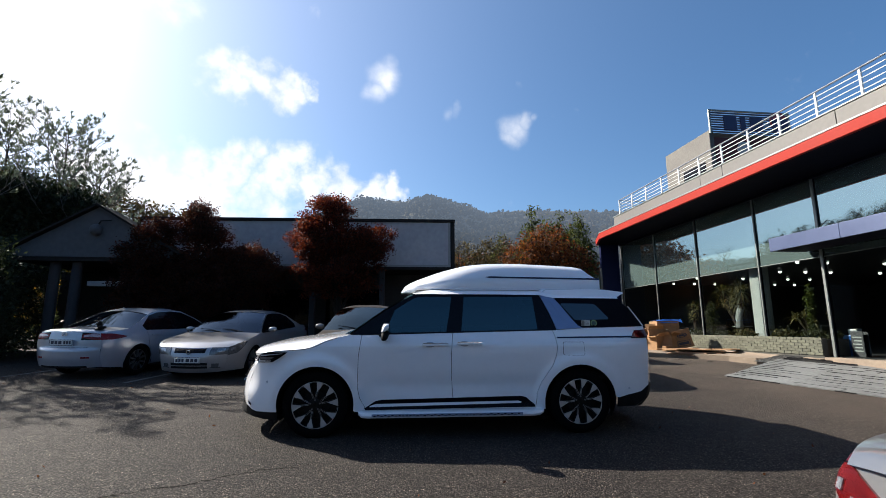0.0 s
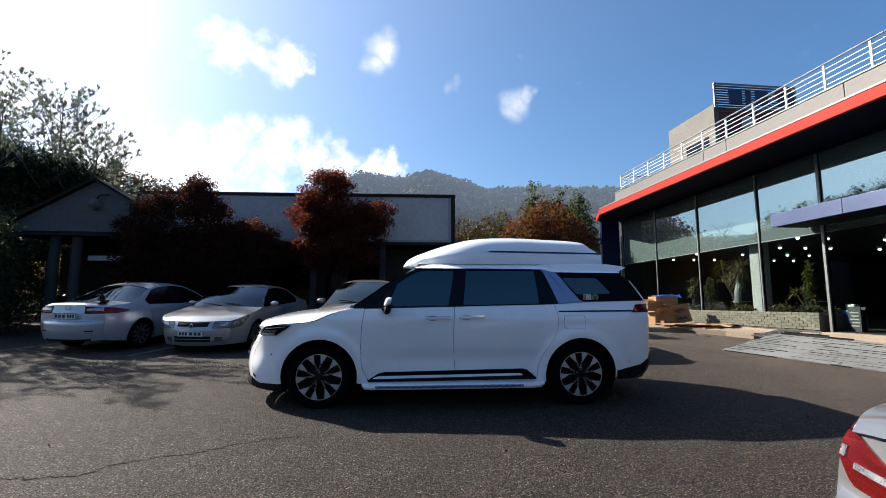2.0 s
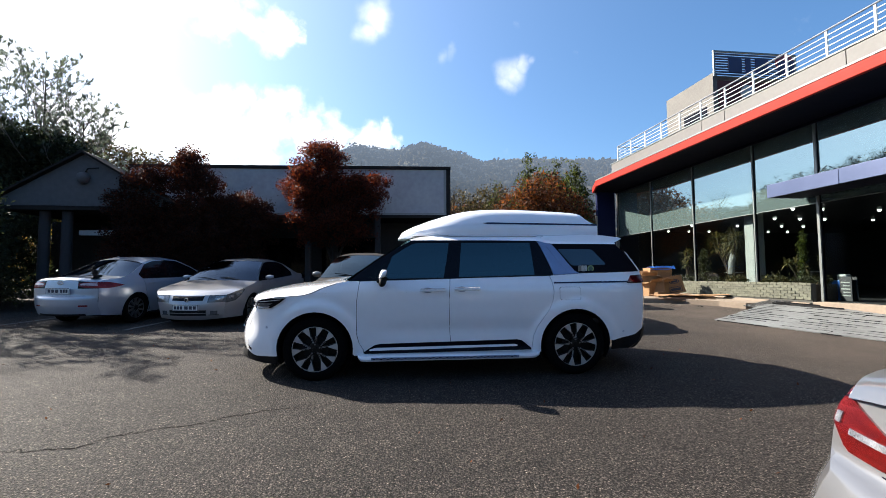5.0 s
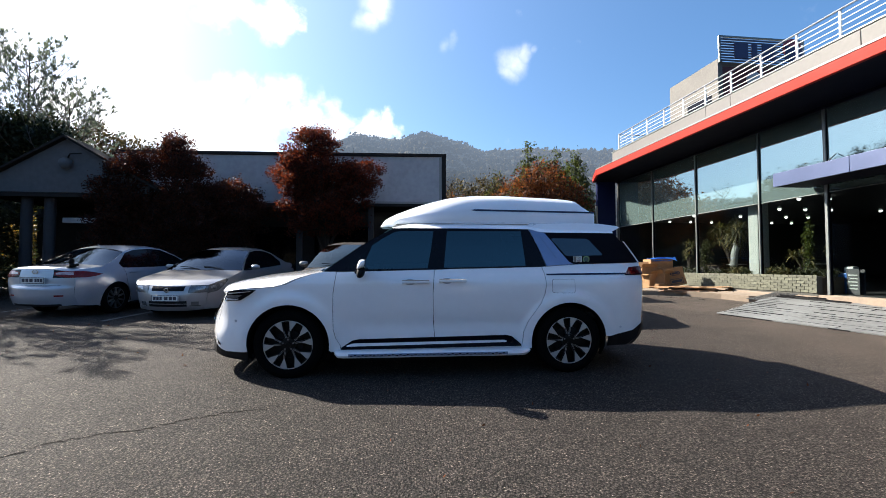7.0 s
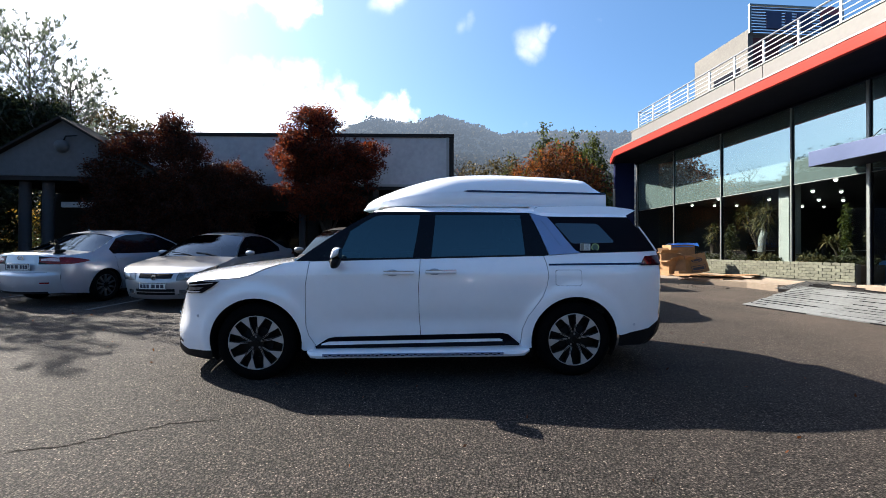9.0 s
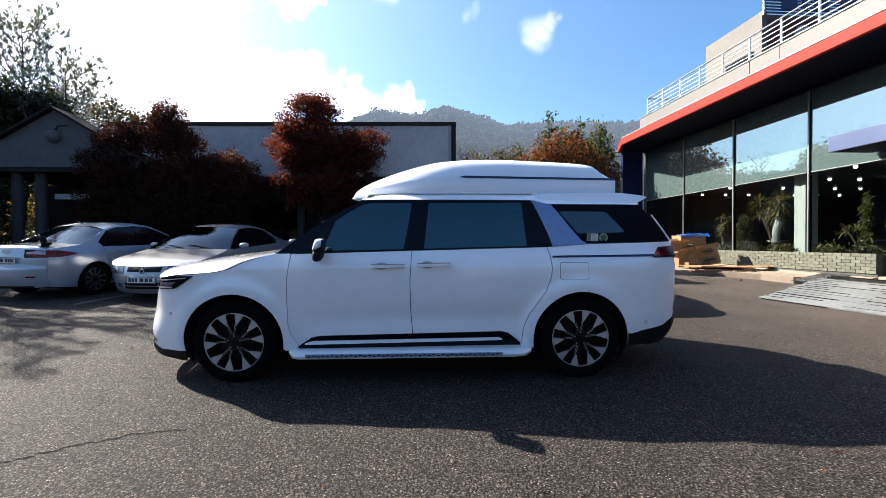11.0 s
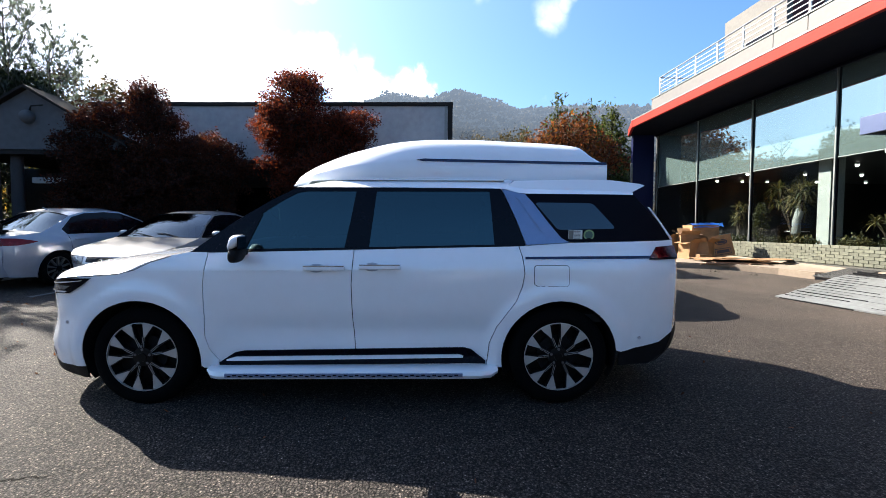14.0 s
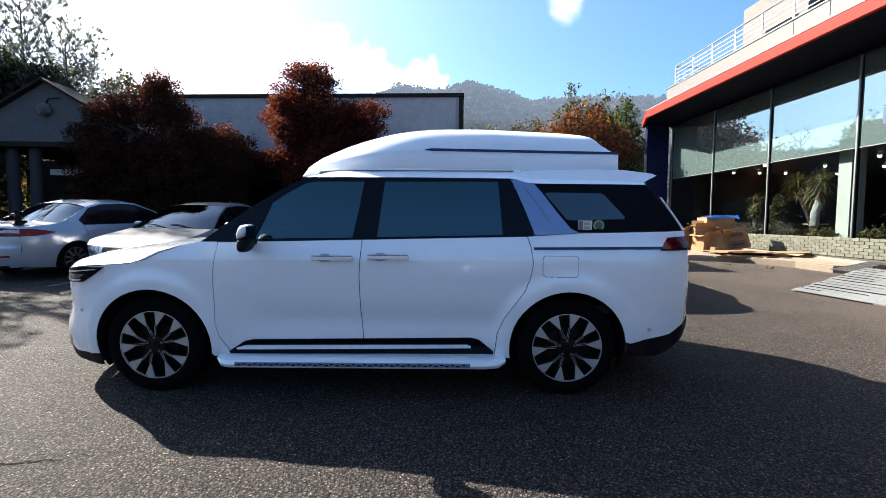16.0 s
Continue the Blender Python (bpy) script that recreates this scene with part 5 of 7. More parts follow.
def box_half(x):
    u = max(0.0, (0.35 - x) / 0.93)
    return 0.69 - 0.36 * u**2.6 - 0.12 * max(0.0, x - 0.35)


bm = bmesh.new()
rows = []
for i in range(53):
    x = -0.60 + 2.64 * i / 52
    top, hw = box_top(x), box_half(x)
    base = 1.695 if x > -0.4 else 1.66
    base = min(base, top - 0.004)
    hgt = top - base
    crease = base + hgt * (0.45 if x > 0.2 else 0.45)
    row = []
    sec = [(1.0, 0.0), (1.01, 0.10), (1.0, 0.40), (0.985, 0.46), (0.94, 0.60), (0.86, 0.78), (0.73, 0.91), (0.55, 0.97), (0.3, 1.0), (0.0, 1.0)]
    for a, b in sec:
        zc = min(base + hgt * 0.46 if x < 1.5 else 1.854, top - 0.003)          # the crease runs level to the tail
        row.append((x, -hw * a, base + (zc - base) * b / 0.46 if b <= 0.46 else zc + (top - zc) * (b - 0.46) / 0.54))
    row = row + [(px, -py, pz) for px, py, pz in row[-2::-1]]
    rows.append([bm.verts.new((px, BC + py, pz)) for px, py, pz in row])
for a, b in zip(rows, rows[1:]):
    for j in range(len(a) - 1):
        bm.faces.new((a[j], a[j + 1], b[j + 1], b[j]))
bm.faces.new(rows[-1])
bm.faces.new(rows[0])
bmesh.ops.recalc_face_normals(bm, faces=bm.faces[:])
roof_box = part("roof_box", bm, BOX_WHITE, van, "white streamlined roof box", smooth=True, angle=28)
for s in (-1, 1):
    bm = bmesh.new()
    prev = None
    for i in range(30):
        x = 0.47 + 1.565 * i / 29
        hw = box_half(x) * 0.996
        zc = 1.853 - 0.006 * i / 29
        h = 0.011 if i else 0.002
        yy = BC + s * (hw + 0.006)
        cur = [bm.verts.new(c) for c in ((x, yy, zc - h), (x, yy - s * 0.010, zc + h), (x, yy - s * 0.05, zc + h), (x, yy - s * 0.05, zc - h))]
        if prev:
            for j in range(4):
                bm.faces.new((prev[j], prev[(j + 1) % 4], cur[(j + 1) % 4], cur[j]))
        prev = cur
    bmesh.ops.recalc_face_normals(bm, faces=bm.faces[:])
    part("box_stripe", bm, NAVY_STRIP, roof_box, "dark blue stripe")
    y0, y1 = sorted((BC + s * 0.62, BC + s * 0.70))
    part("roof_rail", boxes((0.02, 1.16, y0, y1, 1.690, 1.706), bevel=0.006), VAN_WHITE, van, smooth=True)

# ---------------- parked cars ----------------
def on_ground(cx, cy, hx, hy, width):
    """The pose of a car whose middle stands at (cx, cy) and whose nose points along (hx, hy), wheels on the sloping lot."""
    n = Vector((0, -SLOPE, 1)).normalized()
    x = -Vector((hx, hy, SLOPE * hy)).normalized()
    y = n.cross(x).normalized()
    m = Matrix((x, y, n)).transposed().to_4x4()
    return Matrix.Translation((cx, cy, ground_z(cy))) @ m @ Matrix.Translation((0, -width / 2, 0))


CW = 1.81
car_sec = smooth_curve([(0.12, 0.12), (0.25, 0.07), (0.40, 0.035), (0.55, 0.012), (0.70, 0.0), (0.82, 0.010), (0.90, 0.035), (0.95, 0.068), (1.1, 0.15), (1.3, 0.262), (1.40, 0.335), (1.6, 0.5)])


def sedan(name, label, m, paint, tall=1.0, wheel_style="thin", group="parked cars", tail="slim", screen=SEDAN_GLASS):
    """A four-door car with lamps, glass, plates and wheels."""
    car = thing(name, m, label, "car", group)

    def side(x, z):
        y = car_sec(z / tall)
        u = max(0.0, (-1.62 - x) / 0.70)
        y += 0.42 * u**2.4
        u = max(0.0, (x - 1.72) / 0.60)
        y += 0.36 * u**2.4
        if tail == "tall":                            # the bumper swells out below the lamps
            low = min(1.0, max(0.0, (0.80 - z) / 0.16))
            y -= 0.075 * low * low * (3 - 2 * low) * min(1.0, max(0.0, (x - 1.72) / 0.3))
        for c in (-1.35, 1.35):
            d = math.hypot(x - c, z - 0.32)
            y -= 0.018 * math.exp(-((d - 0.385) / 0.06) ** 2)
        y += 0.012 * math.exp(-((z / tall - 0.72) / 0.03) ** 2) if -1.0 < x < 1.9 else 0
        return y

    def T(pts):
        return [(x, z * tall) for x, z in pts]

    def S(st):
        return [(a, b * tall, c, d * tall) for a, b, c, d in st]

    wing = [(-2.12, 0.20), (-1.715, 0.20)] + arc(-1.35, 0.32, 0.365, 199, -19, 16) + [(-0.98, 0.19), (-0.822, 0.19), (-0.865, 0.5), (-0.875, 0.88), (-0.866, 0.925), (-1.05, 0.93), (-1.5, 0.85), (-1.95, 0.77), (-2.10, 0.70), (-2.12, 0.6)]
    fdoor = [(-0.812, 0.19), (0.18, 0.19), (0.20, 0.5), (0.18, 0.945), (-0.857, 0.926), (-0.866, 0.88), (-0.855, 0.5)]
    rdoor = [(0.19, 0.19), (0.85, 0.19), (0.98, 0.40), (1.09, 0.62), (1.12, 0.965), (0.19, 0.945), (0.21, 0.5)]
    quart = [(0.86, 0.19), (0.985, 0.19)] + arc(1.35, 0.32, 0.365, 199, -19, 16) + [(1.74, 0.22), (2.08, 0.26), (2.15, 0.45), (2.15, 0.93), (2.08, 0.972), (1.85, 0.998), (1.56, 1.022), (1.25, 1.152), (0.92, 1.312), (0.888, 1.288), (1.186, 1.063), (1.13, 0.966), (1.10, 0.62), (0.99, 0.40)]
    if tail == "tall":
        quart = quart[:19] + [(1.74, 0.22), (2.12, 0.27), (2.235, 0.50), (2.20, 0.73), (2.12, 0.775), (2.10, 0.94), (2.08, 0.972), (1.85, 0.998)] + quart[24:]
    pill = [(-1.05, 0.931), (-0.62, 1.19), (-0.22, 1.371), (0.1, 1.398), (0.6, 1.379), (0.92, 1.314), (0.885, 1.289), (0.6, 1.356), (0.15, 1.376), (-0.2, 1.346), (-0.6, 1.170), (-0.95, 0.946), (-0.95, 0.928)]
    win = [(-0.95, 0.947), (-0.60, 1.170), (-0.20, 1.345), (0.15, 1.375), (0.6, 1.355), (0.886, 1.287), (1.184, 1.062), (1.125, 0.972), (0.19, 0.952)]
    for far in (False, True):
        sy = (lambda y: CW - y) if far else (lambda y: y)
        for nm, out in (("front_wing", wing), ("front_door", fdoor), ("rear_door", rdoor), ("rear_quarter", quart), ("window_surround", pill)):
            ob = part(nm, skin(T(out), side, CW, far, 0.075), paint, car, smooth=True)
            if nm.endswith("door"):
                hx = -0.02 if nm == "front_door" else 0.93
                ys = side(hx, 0.86 * tall)
                a, b = sorted((sy(ys - 0.035), sy(ys - 0.012)))
                part("door_handle", boxes((hx - 0.11, hx + 0.11, a, b, 0.85 * tall, 0.875 * tall), bevel=0.005), paint, ob)
        part("side_window", skin(T(win), lambda x, z: side(x, z) + 0.004, CW, far, 0.12, 0, 0), DARK_GLASS, car, "dark tinted side glass", smooth=True)
        part("window_post", skin(T([(0.16, 0.952), (0.21, 0.952), (0.23, 1.37), (0.17, 1.372)]), side, CW, far, 0.2, 0.002), GLOSS_BLACK, car)
        part("sill", boxes((-0.97, 0.97, *sorted((sy(0.06), sy(0.16))), 0.155, 0.20), bevel=0.01), BLACK_PLASTIC, car)
        mir = new("door_mirror")
        mir.parent = car
        bm = bmesh.new()
        bmesh.ops.create_uvsphere(bm, u_segments=16, v_segments=10, radius=1)
        for v in bm.verts:
            q = v.co.copy()
            v.co = Vector((min(-0.70 + 0.07 * q.x, -0.66), sy(-0.08 + 0.10 * q.y), (1.0 + 0.062 * q.z) * tall))
        bmesh.ops.recalc_face_normals(bm, faces=bm.faces[:])
        part("mirror_cap", bm, paint, mir, smooth=True)
        part("mirror_glass", boxes((-0.662, -0.656, *sorted((sy(-0.16), sy(-0.0))), 0.955 * tall, 1.045 * tall)), CHROME, mir)
        part("mirror_arm", boxes((-0.76, -0.69, *sorted((sy(0.0), sy(0.10))), 0.945 * tall, 0.97 * tall)), BLACK_PLASTIC, mir)
        for x in (-1.35, 1.35):
            wheel(car, x, sy(0.03), 0.32, 0.322, 0.215, 0.205, wheel_style, far)
            bm = bmesh.new()
            lathe(bm, [(0.375, 0.03), (0.375, 0.36), (0.02, 0.36)], 28, Matrix.Translation((x, sy(0.0), 0.32)) @ (Matrix.Rotation(math.pi, 4, "Z") if far else Matrix.Identity(4)))
            for f in [f for f in bm.faces if f.calc_center_median().z < 0.2 and abs(f.normal.y) < 0.9]:
                bm.faces.remove(f)
            part("wheel_house", bm, BLACK_PLASTIC, car)
        part("headlamp", skin(T([(-2.125, 0.53), (-1.97, 0.57), (-1.72, 0.79), (-1.77, 0.805), (-1.97, 0.762), (-2.115, 0.70)]), side, CW, far, 0.05, 0.006, 0.02), LAMP_GREY, car, "dark headlamp housing with bright bowls", smooth=True)
        for bx, bz, br in ((-2.05, 0.645, 0.045), (-1.93, 0.69, 0.038), (-1.83, 0.745, 0.02)):
            part("lamp_bowl", skin(T([(bx + br * math.cos(a * math.pi / 6), bz + br * math.sin(a * math.pi / 6)) for a in range(12)]), side, CW, far, 0.05, 0.010, 0.006), HEAD_LENS, car, smooth=True)
        tall_lamp = [(1.80, 0.955), (1.95, 0.962), (2.08, 0.952), (2.105, 0.935), (2.116, 0.855), (2.07, 0.862), (1.94, 0.895)]
        part("tail_lamp", skin(T(tall_lamp if tail == "tall" else [(1.68, 0.868), (1.83, 0.905), (1.98, 0.938), (2.135, 0.948), (2.153, 0.815), (2.0, 0.815), (1.83, 0.838)]), side, CW, far, 0.05, 0.006, 0.02), RED_RIBBED if tail == "tall" else RED_LAMP, car, "red tail lamp", smooth=True)
    FR = S([(-2.24, 0.17, -2.05, 0.20), (-2.31, 0.30, -2.12, 0.30), (-2.325, 0.45, -2.13, 0.45), (-2.29, 0.60, -2.125, 0.62), (-2.22, 0.69, -2.10, 0.70)])
    bump = part("front_bumper", loft(FR, side, CW, 2.3, 14, 3), paint, car, smooth=True)
    HD = S([(-2.22, 0.69, -2.10, 0.70), (-2.05, 0.78, -1.95, 0.771), (-1.6, 0.885, -1.5, 0.851), (-1.15, 0.95, -1.05, 0.931)])
    part("bonnet", loft(HD, side, CW, 2.6, 14, 4), paint, car, smooth=True)
    part("windscreen", loft(S([(-1.13, 0.95, -1.04, 0.938), (-0.7, 1.205, -0.62, 1.191), (-0.25, 1.408, -0.22, 1.370)]), side, CW, 2.4, 12, 4), screen, car, "tinted windscreen", smooth=True)
    part("roof", loft(S([(-0.25, 1.408, -0.22, 1.371), (0.1, 1.465, 0.1, 1.398), (0.6, 1.46, 0.6, 1.379), (0.98, 1.39, 0.92, 1.314)]), side, CW, 3.5, 14, 4), paint, car, smooth=True)
    part("rear_screen", loft(S([(0.98, 1.388, 0.92, 1.312), (1.35, 1.205, 1.25, 1.152), (1.66, 1.062, 1.56, 1.022)]), side, CW, 2.4, 12, 4), SEDAN_GLASS, car, "tinted rear screen", smooth=True)
    part("boot_lid", loft(S([(1.66, 1.06, 1.56, 1.022), (1.95, 1.045, 1.85, 0.998), (2.18, 1.03, 2.08, 0.972), (2.24, 0.99, 2.13, 0.940)]), side, CW, 2.8, 14, 4), paint, car, smooth=True)
    RR = S([(2.24, 0.99, 2.13, 0.940), (2.28, 0.80, 2.15, 0.80), (2.30, 0.66, 2.155, 0.66), (2.35, 0.60, 2.16, 0.60), (2.355, 0.45, 2.15, 0.45), (2.30, 0.25, 2.08, 0.27)])
    if tail == "tall":                                # tall lamps over a bumper that stands out as a shelf
        RR = S([(2.22, 0.99, 2.10, 0.940), (2.24, 0.86, 2.115, 0.86), (2.25, 0.775, 2.12, 0.775), (2.35, 0.72, 2.20, 0.73), (2.40, 0.50, 2.235, 0.50), (2.32, 0.25, 2.12, 0.27)])
    part("rear_bumper", loft(RR, side, CW, 2.5, 14, 4), paint, car, smooth=True)
    part("boot_gap", loft(RR, side, CW, 2.5, 14, 6, (1.93, 1.98), (-0.72, 0.72), 0.003), GLOSS_BLACK, car)
    for s in ((-1.0, -0.52), (0.52, 1.0)):
        tl = part("tail_lamp_inner", loft(RR, side, CW, 2.5, 8, 8, (0.05, 1.75) if tail == "tall" else (0.03, 0.92), s, 0.007, 0.02, (lambda v: (3.0 * (1 - abs(v)) - 0.05, min(1.75, 1.0 + 7.0 * (1 - abs(v))))) if tail == "tall" else (lambda v: (0.05 + 0.30 * (1 - (abs(v) - 0.52) / 0.48) ** 2, 0.92 - 0.30 * (1 - (abs(v) - 0.52) / 0.48) ** 2))), RED_RIBBED if tail == "tall" else RED_LAMP, car, "red tail lamp", smooth=True)
        q = (s[0] * 0.95 + s[1] * 0.05, s[0] * 0.10 + s[1] * 0.90) if s[0] < 0 else (s[0] * 0.90 + s[1] * 0.10, s[0] * 0.05 + s[1] * 0.95)
        if tail == "tall":
            part("reversing_lamp", loft(RR, side, CW, 2.5, 5, 12, (1.0, 1.2), (-0.89, -0.70) if s[0] < 0 else (0.70, 0.89), 0.011, 0.01), HEAD_LENS, tl, "clear reversing lamp", smooth=True)
            part("indicator_lens", loft(RR, side, CW, 2.5, 4, 12, (0.60, 1.0), (-0.985, -0.95) if s[0] < 0 else (0.95, 0.985), 0.011, 0.01), HEAD_LENS, tl, "clear indicator lens", smooth=True)
            part("lamp_edge", loft(RR, side, CW, 2.5, 8, 12, (0.0, 0.05), (s[0], -0.97) if s[0] < 0 else (0.97, s[1]), 0.010, 0.02), GLOSS_BLACK, tl)
        else:
            part("lamp_edge", loft(RR, side, CW, 2.5, 8, 8, (0.09, 0.92), (s[0] * 1.0, s[1] + 0.015) if s[0] < 0 else (s[0] - 0.015, s[1]), 0.004, 0.01), GLOSS_BLACK, tl)
            part("reversing_lamp", loft(RR, side, CW, 2.5, 5, 12, (0.16, 0.54), q, 0.011, 0.01, lambda v: (0.14 + 0.30 * (1 - (abs(v) - 0.52) / 0.48) ** 2, 0.54)), LAMP_PINK, tl, "clear reversing lamp", smooth=True)
        hl = part("headlamp_inner", loft(FR, side, CW, 2.3, 8, 8, (2.55, 3.97), (-1.0, -0.56) if s[0] < 0 else (0.56, 1.0), 0.006, 0.02), LAMP_GREY, car, "dark headlamp housing with bright bowls", smooth=True)
        q = (-0.93, -0.74) if s[0] < 0 else (0.74, 0.93)
        part("lamp_bowl", loft(FR, side, CW, 2.3, 5, 12, (2.85, 3.65), q, 0.012, 0.01), HEAD_LENS, hl, smooth=True)
        part("rear_reflector", loft(RR, side, CW, 2.5, 5, 12, (3.85, 4.02), (-0.80, -0.60) if s[0] < 0 else (0.60, 0.80), 0.006, 0.01), RED_LAMP, car, smooth=True)
        part("fog_lamp", loft(FR, side, CW, 2.3, 5, 12, (0.95, 1.45), (-0.84, -0.66) if s[0] < 0 else (0.66, 0.84), 0.006, 0.01), LAMP_GREY, car, "small fog lamp in the bumper", smooth=True)
        part("fog_lamp_trim", loft(FR, side, CW, 2.3, 5, 12, (0.82, 0.92), (-0.88, -0.62) if s[0] < 0 else (0.62, 0.88), 0.010, 0.01), CHROME, car, "thin chrome strip", smooth=True)
    gr = part("grille", loft(FR, side, CW, 2.3, 10, 8, (2.85, 3.75), (-0.44, 0.44), 0.006, 0.02), GLOSS_BLACK, car, "dark grille", smooth=True)
    for k in range(4):
        part("grille_bar", loft(FR, side, CW, 2.3, 8, 12, (2.95 + 0.2 * k, 3.0 + 0.2 * k), (-0.42, 0.42), 0.012, 0.006), BLACK_PLASTIC, gr)
    part("grille_frame", loft(FR, side, CW, 2.3, 8, 12, (3.72, 3.80), (-0.46, 0.46), 0.013, 0.02), CHROME, gr)
    bm = bmesh.new()
    lathe(bm, [(0.045, 0.01), (0.045, -0.004), (0.030, -0.006), (0.030, 0.01)], 20, Matrix.Translation((-2.318, CW / 2, 0.60 * tall)) @ Matrix.Rotation(-math.pi / 2, 4, "Z"))
    part("badge", bm, CHROME, car)
    part("air_intake", loft(FR, side, CW, 2.3, 10, 8, (0.75, 1.55), (-0.55, 0.55), 0.005, 0.01), BLACK_PLASTIC, car, smooth=True)
    part("intake_bar", loft(FR, side, CW, 2.3, 10, 8, (1.12, 1.2), (-0.55, 0.55), 0.012, 0.01), paint, car)
    part("rear_valance", loft(RR, side, CW, 2.5, 10, 8, (4.8, 5.0), (-0.7, 0.7), 0.004, 0.01), BLACK_PLASTIC, car, smooth=True)
    bm = bmesh.new()
    lathe(bm, [(0.05, 0.0), (0.05, -0.008), (0.036, -0.008), (0.036, 0.0)], 20, Matrix.Translation((2.268, CW / 2, 0.93 * tall)) @ Matrix.Rotation(math.pi / 2, 4, "Z") @ Matrix.Diagonal((1.3, 1, 0.8, 1)))
    part("rear_badge", bm, CHROME, car)
    for x, z, d in ((-2.345, 0.44, -1), (2.318, 0.765, 1)):
        z *= tall
        pl = part("number_plate", boxes((min(x, x + d * 0.012), max(x, x + d * 0.012), CW / 2 - 0.26, CW / 2 + 0.26, z - 0.058, z + 0.058), bevel=0.003), PLATE_WHITE, car, "white number plate with dark characters")
        x2 = x + d * 0.013
        part("plate_frame", boxes(*[(min(x2, x2 + d * 0.004), max(x2, x2 + d * 0.004), CW / 2 + a, CW / 2 + b, z + c, z + e) for a, b, c, e in ((-0.26, 0.26, 0.050, 0.058), (-0.26, 0.26, -0.058, -0.050), (-0.26, -0.252, -0.05, 0.05), (0.252, 0.26, -0.05, 0.05))]), PLATE_INK, pl)
        for k, w in ((-0.19, 0.06), (-0.11, 0.06), (-0.02, 0.07), (0.08, 0.045), (0.14, 0.045), (0.20, 0.045)):
            part("plate_bar", boxes((min(x2, x2 + d * 0.002), max(x2, x2 + d * 0.002), CW / 2 + k - w / 2, CW / 2 + k + w / 2, z - 0.032, z + 0.032)), PLATE_INK, pl)
    part("underbody", boxes((-1.7, 1.7, 0.42, CW - 0.42, 0.17, 0.28), (-0.95, 0.95, 0.14, CW - 0.14, 0.17, 0.26)), BLACK_PLASTIC, car)
    part("cabin_tub", boxes((-0.95, 1.5, 0.16, CW - 0.16, 0.42 * tall, 0.47 * tall), (-1.0, -0.72, 0.16, CW - 0.16, 0.47 * tall, 0.90 * tall), (1.1, 1.5, 0.22, CW - 0.22, 0.47 * tall, 0.97 * tall)), CABIN, car)
    for sx in (-0.15, 0.75):
        for yc in (0.50, CW - 0.50):
            seat = new("seat")
            seat.parent = car
            part("cushion", boxes((sx - 0.22, sx + 0.22, yc - 0.23, yc + 0.23, 0.47 * tall, 0.66 * tall), bevel=0.03), CABIN, seat)
            part("backrest", boxes((sx + 0.18, sx + 0.30, yc - 0.23, yc + 0.23, 0.62 * tall, 1.08 * tall), bevel=0.04), CABIN, seat)
            part("headrest", boxes((sx + 0.21, sx + 0.29, yc - 0.12, yc + 0.12, 1.10 * tall, 1.23 * tall), bevel=0.03), CABIN, seat)
    for y0 in (0.42, 0.95):
        bm = bmesh.new()
        tube(bm, [(-1.12, y0, 0.962 * tall), (-1.05, y0 + 0.30, 1.012 * tall), (-1.04, y0 + 0.48, 1.022 * tall)], 0.009, 6)
        part("wiper", bm, BLACK_PLASTIC, car)
    bm = bmesh.new()
    tube(bm, [(0.80, CW / 2, 1.425 * tall), (0.90, CW / 2, 1.475 * tall)], [0.018, 0.006], 8)
    part("aerial", bm, paint, car)
    return car


car_a = sedan("sedan_car", "pale silver saloon parked nose in, seen from behind", on_ground(-6.60, 6.95, 0.25, 0.968, CW), SILVER_A, 0.97)
sedan("sedan_car", "champagne silver saloon parked facing out, dark grille", on_ground(-4.26, 6.65, -0.167, -0.986, CW), SILVER_B, 0.94)
sedan("estate_car", "warm grey estate car parked facing out behind the van", on_ground(-1.24, 5.9, -0.06, -0.998, CW), WARM_SILVER, 1.03, screen=PALE_GLASS)
sedan("estate_car", "dark car parked behind the van's tail", on_ground(2.95, 5.62, 0.0, 1.0, CW), DARK_PAINT, 1.0)
sedan("sedan_car", "silver saloon with large red tail lamps beside the walkway", on_ground(2.82, -4.70, 1.0, 0.0, CW), SILVER_D, 1.06, tail="tall")

# a small crouching bronze figure on the pale saloon's boot
fig = bmesh.new()
for c, r in (((0, 0, 0.075), (0.035, 0.03, 0.05)), ((0.005, -0.01, 0.15), (0.022, 0.022, 0.026)), ((-0.03, 0.04, 0.035), (0.04, 0.018, 0.018)), ((0.03, 0.04, 0.03), (0.035, 0.02, 0.03)), ((0.0, -0.05, 0.12), (0.02, 0.05, 0.014)), ((0, 0, 0.012), (0.06, 0.05, 0.012))):
    bmesh.ops.create_uvsphere(fig, u_segments=10, v_segments=7, radius=1, matrix=Matrix.Translation(c) @ Matrix.Diagonal((*r, 1)))
st = part("statuette", fig, STATUETTE, None, smooth=True)
st.matrix_basis = car_a.matrix_basis @ Matrix.Translation((2.05, 1.46, 0.98)) @ Matrix.Scale(1.5, 4)
tagged(st, "small dark figurine standing on a silver boot lid", "figurine")

